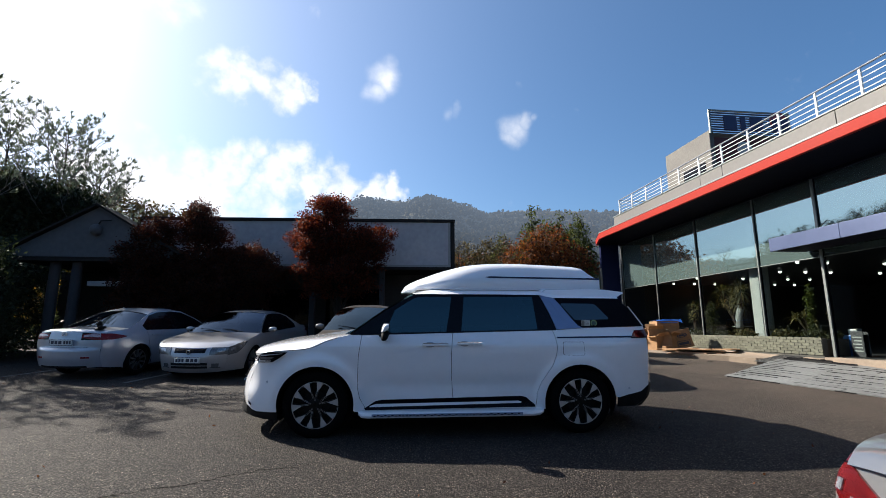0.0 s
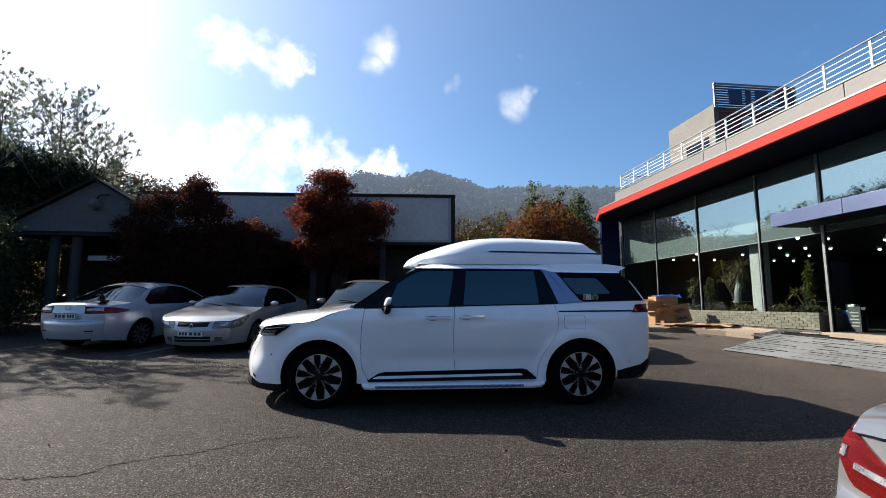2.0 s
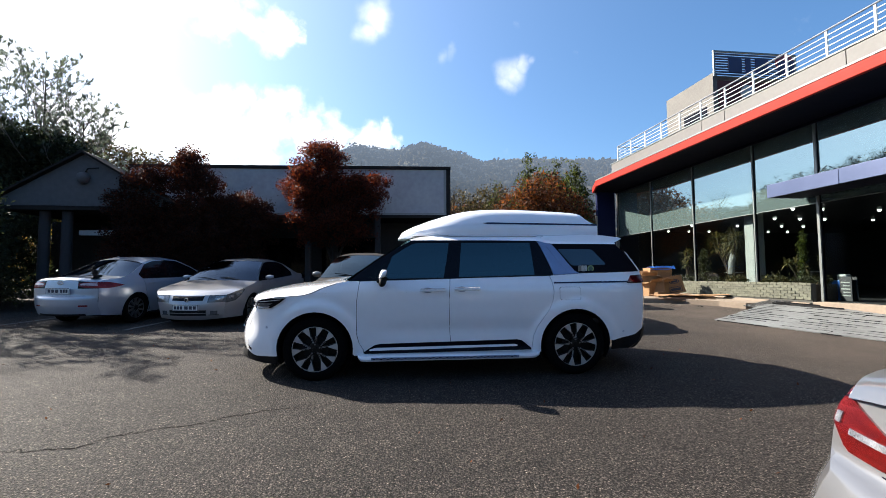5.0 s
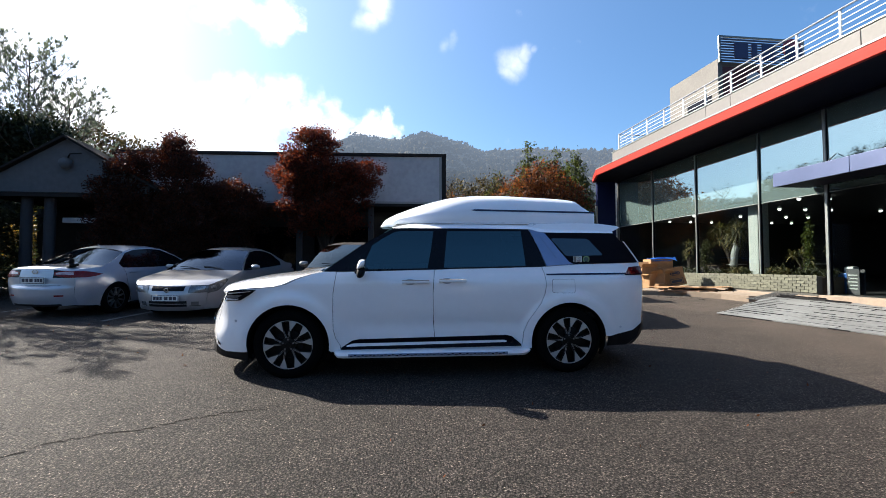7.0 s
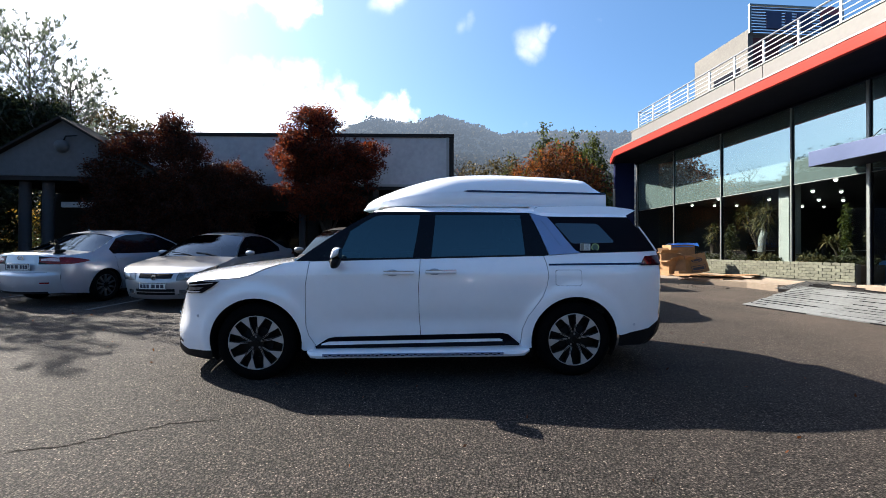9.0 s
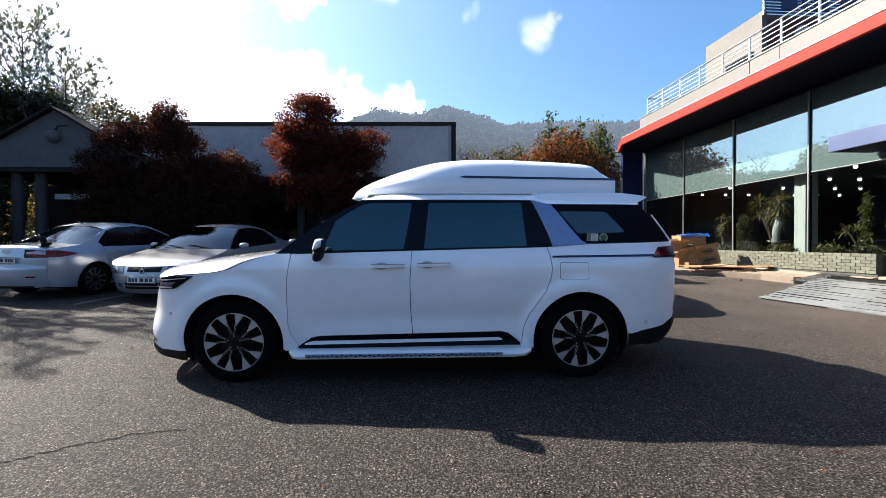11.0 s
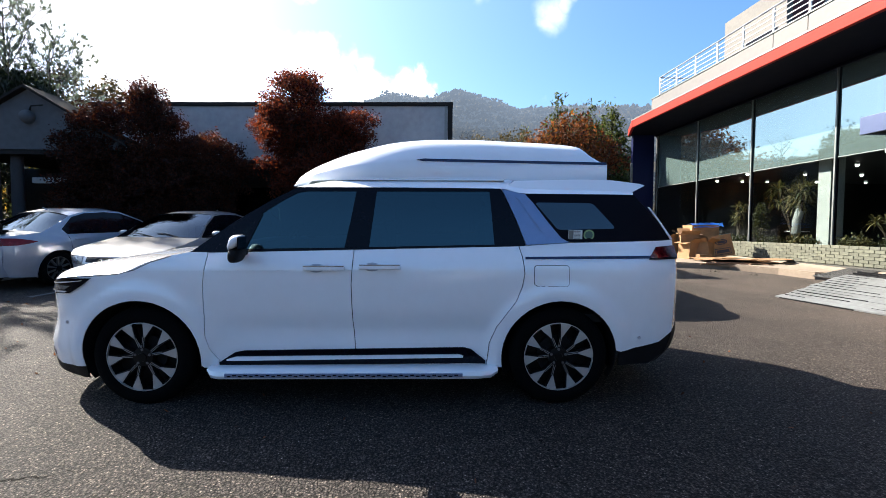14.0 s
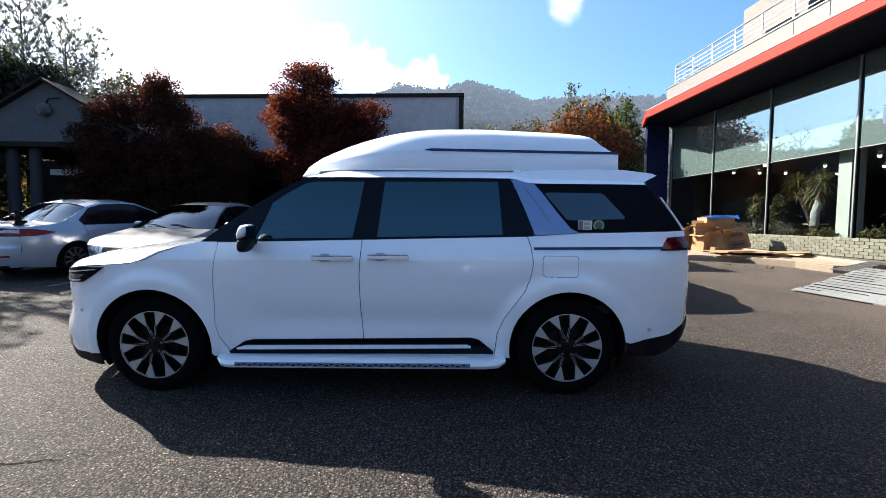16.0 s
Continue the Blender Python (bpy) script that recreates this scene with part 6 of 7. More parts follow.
# ---------------- trees, hedges, hills ----------------
def leaf_mesh(name, centres, size, material, long=1.0, flat=0.0, seed=1):
    """Many small leaves, two triangles each, scattered at the given centres."""
    rng = np.random.default_rng(seed)
    c = np.asarray(centres, float)
    n = len(c)
    u = rng.normal(size=(n, 3))
    u /= np.linalg.norm(u, axis=1)[:, None]
    w = rng.normal(size=(n, 3))
    w[:, 2] *= 1 - flat
    v = np.cross(u, w)
    v /= np.linalg.norm(v, axis=1)[:, None] + 1e-9
    s = size * rng.uniform(0.6, 1.3, (n, 1))
    pts = np.stack([c - u * s * long, c + v * s * 0.45, c + u * s * long, c - v * s * 0.45], 1).reshape(-1, 3)
    me = bpy.data.meshes.new(name)
    faces = np.arange(4 * n).reshape(-1, 4)
    me.from_pydata(pts.tolist(), [], faces.tolist())
    me.materials.append(material)
    return me


def clumps(blobs, count, per, spread, seed=1, shell=0.75):
    """Leaf centres in clumps on the skins of blobs (x, y, z, rx, ry, rz), with ragged outlines."""
    rng = np.random.default_rng(seed)
    vol = np.array([b[3] * b[4] * b[5] for b in blobs])
    out = []
    for b, k in zip(blobs, rng.multinomial(count, vol / vol.sum())):
        d = rng.normal(size=(k, 3))
        d /= np.linalg.norm(d, axis=1)[:, None]
        r = np.where(rng.random(k) < 0.75, rng.uniform(shell, 1.12, k), rng.uniform(0.2, shell, k))[:, None]
        cc = np.array(b[:3]) + d * r * np.array(b[3:6])
        for q in cc:
            m = rng.integers(int(per * 0.5), int(per * 1.5) + 1)
            out.append(q + rng.normal(size=(m, 3)) * spread * rng.uniform(0.6, 1.3))
    return np.concatenate(out)


def lobes(blobs, seed, n=11):
    """Breaks smooth blobs up into many small ones on their skins, for a crown of separate sprays."""
    rng = random.Random(seed)
    out = [(x, y, z, rx * 0.8, ry * 0.8, rz * 0.85) for x, y, z, rx, ry, rz in blobs]
    for x, y, z, rx, ry, rz in blobs:
        for _ in range(n):
            d = Vector((rng.gauss(0, 1), rng.gauss(0, 1), rng.gauss(0.25, 0.9))).normalized()
            f, q = rng.uniform(0.62, 0.98), rng.uniform(0.16, 0.34)
            out.append((x + d.x * rx * f, y + d.y * ry * f, z + d.z * rz * f, q * rng.uniform(0.9, 1.5), q, q * rng.uniform(0.5, 0.9)))
    return out


def tree(name, label, x, y, blobs, material, count, per, spread, size, trunk=0.09, seed=1, long=1.0, group="", twigs=0, flat=0.0, category="tree", lobed=0):
    rng = random.Random(seed)
    z0 = ground_z(y)
    t = thing(name, Matrix.Translation((x, y, z0)), label, category, group)
    bm = bmesh.new()
    top = max(b[2] for b in blobs)
    tube(bm, [(0, 0, -0.1), (0.03, 0.02, top * 0.3), (-0.04, 0.03, top * 0.6), (0.02, 0, top)], [trunk, trunk * 0.8, trunk * 0.55, trunk * 0.2], 8)
    part("trunk", bm, BARK, t, smooth=True)
    for b in blobs:
        for _ in range(3):
            s = rng.uniform(0.25, 0.6) * b[2]
            e = Vector((b[0] + rng.uniform(-0.6, 0.6) * b[3], b[1] + rng.uniform(-0.6, 0.6) * b[4], b[2] + rng.uniform(-0.3, 0.7) * b[5]))
            mid = Vector((e.x * 0.45, e.y * 0.45, s + (e.z - s) * 0.6))
            bm = bmesh.new()
            tube(bm, [(0, 0, s), mid, e], [trunk * 0.45, trunk * 0.28, trunk * 0.08], 6)
            part("limb", bm, BARK, t, smooth=True)
    c = clumps(lobes(blobs, seed, lobed) if lobed else blobs, count, per, spread, seed)
    c = c[c[:, 2] > 0.05]
    ob = new("crown", leaf_mesh("crown", c, size, material, long, flat, seed))
    ob.parent = t
    if twigs:
        for _ in range(twigs):
            b = blobs[rng.randrange(len(blobs))]
            a = Vector((b[0] + rng.uniform(-0.7, 0.7) * b[3], b[1] + rng.uniform(-0.7, 0.7) * b[4], b[2] + 0.7 * b[5]))
            bm = bmesh.new()
            tube(bm, [a, a + Vector((rng.uniform(-0.1, 0.1), rng.uniform(-0.1, 0.1), rng.uniform(0.25, 0.6)))], [0.008, 0.003], 4)
            part("twig", bm, BARK, t)
    return t


# dark red maples before the low building
tree("maple_tree", "dense dark red maple in front of the low building", -7.75, 9.0, [(0.0, 0, 3.3, 0.62, 0.55, 0.85), (0.05, 0, 2.4, 0.95, 0.7, 1.0), (-0.1, 0, 1.6, 0.9, 0.75, 0.8)], MAPLE, 1900, 20, 0.065, 0.036, 0.08, 11, group="red maples", twigs=10, flat=0.5, lobed=17)
tree("maple_tree", "dense dark red maple in front of the low building", -6.55, 9.1, [(0.0, -0.1, 3.9, 0.42, 0.45, 0.65), (0.25, -0.1, 3.1, 0.85, 0.65, 0.85), (0.2, -0.1, 2.2, 1.1, 0.75, 0.9), (-0.2, -0.1, 1.5, 1.0, 0.75, 0.8)], MAPLE, 2300, 20, 0.065, 0.036, 0.08, 12, group="red maples", twigs=14, flat=0.5, lobed=17)
tree("maple_tree", "low dark red maple beside its taller neighbours", -5.05, 9.2, [(0.0, -0.2, 2.75, 0.75, 0.6, 0.55), (-0.3, -0.2, 2.0, 1.0, 0.7, 0.8), (0.4, -0.2, 2.3, 0.6, 0.5, 0.5)], MAPLE, 1500, 20, 0.065, 0.036, 0.07, 13, group="red maples", twigs=9, flat=0.5, lobed=17)
tree("maple_tree", "tall red and orange maple with feathery top", -2.3, 9.1, [(-0.35, -0.1, 4.35, 0.62, 0.5, 0.6), (-0.85, -0.1, 3.45, 0.75, 0.6, 0.75), (0.1, -0.1, 3.3, 0.9, 0.7, 0.75), (0.95, -0.1, 3.4, 0.65, 0.6, 0.6), (0.0, -0.1, 2.4, 1.25, 0.75, 0.75)], MAPLE_BRIGHT, 3000, 20, 0.065, 0.038, 0.10, 14, group="red maples", twigs=26, flat=0.5, lobed=17)

PINE_BARK = mat("grey_pine_bark", (0.11, 0.10, 0.09), 0.9, vary=0.3, scale=8)


# tall open pines at the lot's edge, with a dark thicket under them
def pine(x, y, h, seed, spread):
    """Rising limbs that fork into twigs, each twig ending in a star of needles."""
    rng = random.Random(seed)
    t = thing("pine_tree", Matrix.Translation((x, y, ground_z(y))), "tall open-branched pine against the bright sky", "tree", "pines")
    bm = bmesh.new()
    tube(bm, [(0, 0, -0.2), (0.1, 0, h * 0.4), (0.0, 0.1, h * 0.75), (0.05, 0, h * 0.96)], [0.08, 0.06, 0.035, 0.010], 8)
    part("trunk", bm, BARK, t, smooth=True)
    verts, faces = [], []

    def star(c, aim, size):
        for _ in range(10):
            d = (aim * 1.5 + Vector((rng.gauss(0, 0.5), rng.gauss(0, 0.5), rng.gauss(0.35, 0.4)))).normalized()
            w = d.cross(Vector((rng.gauss(0, 1), rng.gauss(0, 1), rng.gauss(0, 1)))).normalized() * 0.012
            b = len(verts)
            e = c + d * size * rng.uniform(0.7, 1.2)
            m = c.lerp(e, 0.6)
            verts.extend([tuple(c), tuple(m - w), tuple(e), tuple(m + w)])
            faces.append((b, b + 1, b + 2, b + 3))

    for k in range(30):
        z = h * (0.46 + 0.50 * (k / 30) ** 0.9)
        ang = k * 2.4 + rng.uniform(-0.3, 0.3)
        ln = spread * (1.2 - z / h) * rng.uniform(0.75, 1.15) + 0.3
        a = Vector((0.03, 0.03, z))
        e = a + Vector((math.cos(ang) * ln, math.sin(ang) * ln, ln * rng.uniform(0.65, 1.15)))
        mid = a.lerp(e, 0.5) - Vector((0, 0, 0.10 * ln))
        bm = bmesh.new()
        tube(bm, [a, mid, e], [0.020, 0.013, 0.006], 5)
        for j in range(6):
            f = 0.35 + 0.65 * j / 5
            p = a.lerp(mid, f * 2) if f < 0.5 else mid.lerp(e, f * 2 - 1)
            d = ((e - a).normalized() * 0.8 + Vector((rng.uniform(-1, 1), rng.uniform(-1, 1), rng.uniform(0.5, 1.3)))).normalized()
            tip = p + d * rng.uniform(0.25, 0.6)
            tube(bm, [p, tip], [0.008, 0.004], 4, False)
            star(tip, d, 0.19)
            for _ in range(2):
                q = p.lerp(tip, rng.uniform(0.3, 0.9))
                d2 = (d + Vector((rng.uniform(-1, 1), rng.uniform(-1, 1), rng.uniform(-0.2, 0.8)))).normalized()
                tip2 = q + d2 * rng.uniform(0.12, 0.28)
                tube(bm, [q, tip2], [0.006, 0.003], 3, False)
                star(tip2, d2, 0.17)
        part("limb", bm, PINE_BARK, t)
    me = bpy.data.meshes.new("needles")
    me.from_pydata(verts, [], faces)
    me.materials.append(PINE)
    ob = new("needles", me)
    ob.parent = t
    return t


pine(-12.9, 12.4, 8.2, 5, 2.2)
pine(-15.3, 12.9, 8.6, 6, 2.4)
pine(-11.9, 12.9, 6.7, 7, 1.9)
pine(-13.7, 8.9, 7.6, 8, 2.3)
pine(-15.6, 9.5, 7.9, 9, 2.4)
tree("thicket", "broad dark evergreen thicket at the edge of the lot", -15.2, 9.6, [(0, 0, 1.6, 2.6, 1.2, 1.7), (1.6, 0, 1.2, 1.4, 1.0, 1.3), (-2.6, 0, 2.0, 2.2, 1.2, 2.2), (0.6, 0, 3.0, 1.8, 1.0, 1.0)], THICKET, 1700, 16, 0.2, 0.085, 0.12, 24, category="shrub")
tree("thicket", "dark evergreen thicket behind the porch columns", -12.4, 15.5, [(0, 0, 1.8, 2.6, 1.0, 1.9), (-3.2, 0, 1.8, 2.4, 1.0, 2.0), (2.6, 0, 1.5, 1.6, 1.0, 1.6)], THICKET, 1300, 16, 0.2, 0.085, 0.12, 25, category="shrub")
tree("thicket", "dark evergreen thicket beside the porch", -10.95, 8.0, [(-0.5, 0, 1.7, 0.8, 0.7, 1.6), (-1.8, 0, 1.6, 1.2, 0.9, 1.8)], THICKET, 1100, 18, 0.13, 0.055, 0.12, 21, category="shrub")
tree("thicket", "tall dark evergreen thicket under the pines behind the porch", -13.9, 12.2, [(0, 0, 5.3, 1.5, 0.8, 1.0), (1.1, 0, 5.1, 1.0, 0.6, 0.7), (2.0, 0, 5.1, 0.8, 0.5, 0.6), (-1.9, 0, 5.0, 1.8, 0.9, 1.4), (-0.3, 0, 4.2, 1.6, 0.8, 0.9), (-2.2, 0, 3.2, 1.7, 0.8, 1.4)], THICKET, 2900, 18, 0.15, 0.065, 0.12, 27, category="shrub", lobed=6)
tree("thicket", "dark evergreen thicket filling the gap beside the porch", -13.4, 10.8, [(0, 0, 1.1, 1.6, 0.8, 1.2), (-2.4, 0, 1.2, 1.8, 0.8, 1.3), (0.4, 0, 2.6, 1.5, 0.8, 1.0), (-2.2, 0, 3.0, 1.8, 0.8, 1.1)], THICKET, 1700, 16, 0.16, 0.07, 0.1, 26, category="shrub")
tree("yellow_bush", "bush with yellow leaves behind the columns", -12.0, 13.5, [(0, 0, 1.4, 1.3, 0.8, 1.3), (-1.6, 0, 1.1, 1.0, 0.8, 1.1)], YELLOW, 520, 14, 0.14, 0.05, 0.06, 22, category="shrub")
tree("hedge", "low dark hedge at the edge of the lot", -11.2, 8.0, [(0, 0, 0.55, 1.2, 0.5, 0.6), (-2.0, 0.1, 0.6, 1.3, 0.5, 0.65), (-4.0, 0.3, 0.6, 1.3, 0.5, 0.7)], SHRUB, 520, 14, 0.1, 0.045, 0.04, 23, category="hedge")

# trees behind the gap between the buildings
tree("autumn_tree", "orange-brown autumn tree at the showroom's corner", 6.7, 16.6, [(0.3, 0, 4.4, 1.2, 1.0, 1.0), (1.2, -0.6, 3.6, 1.0, 0.9, 0.9), (-0.6, 0, 3.6, 1.2, 1.0, 1.0), (0.3, 0, 2.6, 1.6, 1.2, 1.0), (1.9, -1.6, 3.4, 0.5, 0.5, 0.35)], AUTUMN, 900, 12, 0.16, 0.085, 0.12, 31, twigs=8)
tree("autumn_tree", "thin olive and brown autumn tree", 3.9, 20.5, [(0, 0, 4.0, 1.2, 1.0, 1.1), (-0.8, 0, 3.0, 1.2, 1.0, 1.1), (0.9, 0, 3.0, 1.2, 1.0, 1.0)], OLIVE, 420, 12, 0.18, 0.08, 0.10, 32, twigs=12)
tree("autumn_tree", "thin olive and brown autumn tree", 6.4, 24.0, [(0, 0, 4.6, 1.3, 1.0, 1.4), (-1.0, 0, 3.4, 1.4, 1.0, 1.2), (1.0, 0, 3.4, 1.4, 1.0, 1.2)], OLIVE, 460, 12, 0.2, 0.09, 0.10, 33, twigs=12)
tree("autumn_tree", "brown autumn tree with thinning crown", 2.2, 19.0, [(0, 0, 3.2, 1.0, 1.0, 1.0), (0.7, 0, 2.5, 1.1, 1.0, 1.0), (-0.6, 0, 2.4, 1.0, 1.0, 1.0)], AUTUMN, 330, 12, 0.18, 0.075, 0.09, 34, twigs=12)
# a bare tree and a dark bush at the corner of the low building
rng = random.Random(71)
bare = thing("bare_tree", Matrix.Translation((2.6, 17.0, ground_z(17.0))), "thin leafless tree with fine bare twigs", "tree")
bm = bmesh.new()
tube(bm, [(0, 0, -0.1), (0.05, 0, 1.6), (0.0, 0.05, 3.0), (0.1, 0, 4.6)], [0.06, 0.05, 0.03, 0.006], 7)
part("trunk", bm, BARK, bare, smooth=True)
for k in range(18):
    z = 1.8 + 2.4 * k / 17
    ang = 2.4 * k
    a0 = Vector((0.03, 0.02, z))
    e0 = a0 + Vector((math.cos(ang), math.sin(ang), 1.1)) * rng.uniform(0.5, 1.0) * (1.25 - z / 6)
    bm = bmesh.new()
    tube(bm, [a0, a0.lerp(e0, 0.5) + Vector((0, 0, -0.05)), e0], [0.018, 0.012, 0.004], 5)
    for _ in range(6):
        p0 = a0.lerp(e0, rng.uniform(0.3, 1.0))
        tube(bm, [p0, p0 + Vector((rng.uniform(-0.3, 0.3), rng.uniform(-0.3, 0.3), rng.uniform(0.1, 0.45)))], [0.006, 0.002], 4, False)
    part("limb", bm, BARK, bare)
tree("dark_bush", "dark green bush at the low building's corner", 2.2, 13.6, [(0, 0, 1.9, 0.8, 0.7, 1.0), (0.7, 0, 1.5, 0.8, 0.7, 0.9), (-0.3, 0, 2.6, 0.5, 0.5, 0.6)], SHRUB, 480, 14, 0.13, 0.06, 0.05, 72, category="shrub")
for i, (cx, cy, hh) in enumerate(((9.2, 25.5, 8.2), (10.9, 27.0, 7.8), (12.6, 29.0, 8.8), (14.6, 30.0, 9.4), (8.0, 30.0, 7.0))):
    tree("conifer_tree", "green conifer behind the showroom", cx, cy, [(0, 0, hh * 0.94, 0.32, 0.32, hh * 0.10), (0, 0, hh * 0.78, 0.8, 0.8, hh * 0.13), (0, 0, hh * 0.6, 1.3, 1.3, hh * 0.15), (0, 0, hh * 0.4, 1.7, 1.7, hh * 0.18)], CONIFER, 900, 12, 0.17, 0.10, 0.12, 40 + i, 1.3, "conifers")
for i, (cx, cy, hh, mt) in enumerate(((-1.0, 30, 5.0, OLIVE), (1.6, 33, 5.5, AUTUMN), (4.6, 34, 6.0, OLIVE), (8.0, 38, 7.0, AUTUMN), (11.5, 40, 8.0, OLIVE), (15.5, 36, 9.0, CONIFER), (-21, 30, 10.0, OLIVE), (-25, 31, 11.2, OLIVE), (-19.2, 30.5, 9.3, OLIVE), (-17.5, 31, 9.0, OLIVE), (-15.8, 31.5, 8.5, OLIVE), (-14.5, 32, 7.9, OLIVE), (-29, 30, 12, OLIVE))):
    tree("woodland_tree", "autumn woodland tree on the slope behind", cx, cy, [(0, 0, hh * 0.75, 1.7, 1.5, hh * 0.25), (-1.2, 0, hh * 0.55, 1.6, 1.4, hh * 0.25), (1.2, 0, hh * 0.5, 1.6, 1.4, hh * 0.25)], mt, 900, 13, 0.22, 0.13, 0.14, 60 + i, 1.0, "woodland trees")

# hills all round, wooded
RIDGE = smooth_curve([(-180, 9), (-120, 7), (-80, 8), (-50, 7.8), (-38, 7.5), (-31, 7.6), (-26, 8.6), (-20, 10.8), (-14, 12.4), (-8, 14.5), (-3.5, 16.3), (0.5, 16.0), (4.6, 16.9), (9, 15.8), (13, 14.6), (17, 14.6), (21, 14.4), (26, 14.0), (32, 13.5), (40, 14), (60, 11), (90, 9), (120, 12), (150, 9.5), (180, 9)])
bm = bmesh.new()
rows = []
NA, NR = 900, 46
for i in range(NA):
    az = -180 + 360 * i / NA
    h = RIDGE(az) - 0.3
    row = []
    for j in range(NR):
        f = j / (NR - 1)
        r = 150 + 370 * f
        elev = math.tan(radians(h)) * 520
        z = 1 + elev * (f**1.25)
        px, py = r * math.sin(radians(az)), r * math.cos(radians(az))
        nz = noise.noise(Vector((px, py, 0)) / 60.0) * 14 * f * (1 - f) * 2 + noise.noise(Vector((px, py, 3)) / 9.0) * 3.2 + noise.noise(Vector((px, py, 7)) / 4.0) * 1.6
        row.append(bm.verts.new((px, py, z + nz)))
    row.append(bm.verts.new((560 * math.sin(radians(az)), 560 * math.cos(radians(az)), row[-1].co.z - 30)))
    rows.append(row)
for i in range(NA):
    a, b = rows[i], rows[(i + 1) % NA]
    for j in range(NR):
        bm.faces.new((a[j], a[j + 1], b[j + 1], b[j]))
bmesh.ops.recalc_face_normals(bm, faces=bm.faces[:])
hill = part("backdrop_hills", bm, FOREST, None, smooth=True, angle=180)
tagged(hill, "wooded autumn hills all round, haze painted as glow", "hills", kind="structure")

# woods on the hills: uncounted lumpy crowns, small and dense
rng = np.random.default_rng(77)
ico = bmesh.new()
bmesh.ops.create_icosphere(ico, subdivisions=1, radius=1.0)
ico_v = np.array([v.co[:] for v in ico.verts])
ico_f = np.array([[v.index for v in f.verts] for f in ico.faces])
ico.free()
vs, fs = [], []
k = 0
for tree_no in range(18000):
    az = rng.uniform(-40, 42) if tree_no < 17200 else rng.uniform(-180, 180)
    f = 0.985 * rng.random() ** 0.62
    r = 152 + 366 * f
    base = 1 + math.tan(radians(RIDGE(az) - 0.3)) * 520 * f**1.25
    px, py = r * math.sin(radians(az)), r * math.cos(radians(az))
    base += noise.noise(Vector((px, py, 0)) / 60.0) * 14 * f * (1 - f) * 2 + noise.noise(Vector((px, py, 3)) / 9.0) * 3.2
    tall = rng.uniform(0.9, 2.1) * (1.0 if rng.random() < 0.8 else 1.5)
    for q in range(3):
        size = tall * rng.uniform(0.45, 0.9) * (1 - 0.3 * f)
        lump = 1 + 0.25 * rng.normal(size=len(ico_v))
        at = np.array([px, py, base]) + rng.normal(size=3) * tall * np.array([0.5, 0.5, 0.35]) + np.array([0, 0, tall * 0.5])
        vs.append(ico_v * lump[:, None] * size * np.array([1, 1, rng.uniform(0.8, 1.3)]) + at)
        fs.append(ico_f + k * len(ico_v))
        k += 1
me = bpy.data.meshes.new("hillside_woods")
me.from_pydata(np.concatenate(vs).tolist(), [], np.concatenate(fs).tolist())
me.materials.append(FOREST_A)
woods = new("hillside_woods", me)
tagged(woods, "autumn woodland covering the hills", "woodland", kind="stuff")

# ---------------- in the showroom ----------------
lamp_bm = bmesh.new()
bmesh.ops.create_uvsphere(lamp_bm, u_segments=14, v_segments=8, radius=0.05)
bulb_me = mesh_of("bulb", lamp_bm, LAMP_GLOW, smooth=True)
lamp_bm = bmesh.new()
lathe(lamp_bm, [(0.035, 0.078), (0.06, 0.05), (0.06, 0.02), (0.05, 0.02)], 14, Matrix.Rotation(math.pi / 2, 4, "X"))
can_me = mesh_of("lamp_rim", lamp_bm, SHOP_WHITE)
for j, y in enumerate((13.3, 11.05, 8.8, 6.6, 4.4, 2.2, 0.0)):
    for i in range(7):
        x = 11.1 + 0.97 * i + (0.0 if j % 2 else 0.5)
        if (i + 2 * j) % 5 == 3:
            continue
        t = thing("ceiling_lamp", Matrix.Translation((x, y, 3.10)), "small white lit spot lamp in the dark ceiling", "lamp", "showroom ceiling lamps")
        piece("lamp_rim", can_me, t, Matrix.Identity(4))
        piece("bulb", bulb_me, t, Matrix.Identity(4))
pil = thing("pillar", Matrix.Identity(4), "square pale pillar just behind the shop glass", "pillar")
part("shaft", boxes((10.15, 10.5, 7.0, 7.35, 0.525, 3.175), bevel=0.01), PILLAR, pil)
part("base", boxes((10.12, 10.53, 6.97, 7.38, 0.522, 0.62), bevel=0.008), PILLAR, pil)
bed = tagged(part("planter_bed", boxes((XW + 0.05, XW + 0.75, 4.95, 12.4, 0.525, 0.93), bevel=0.01), SOIL), "long indoor planting bed filled with soil", "planter")


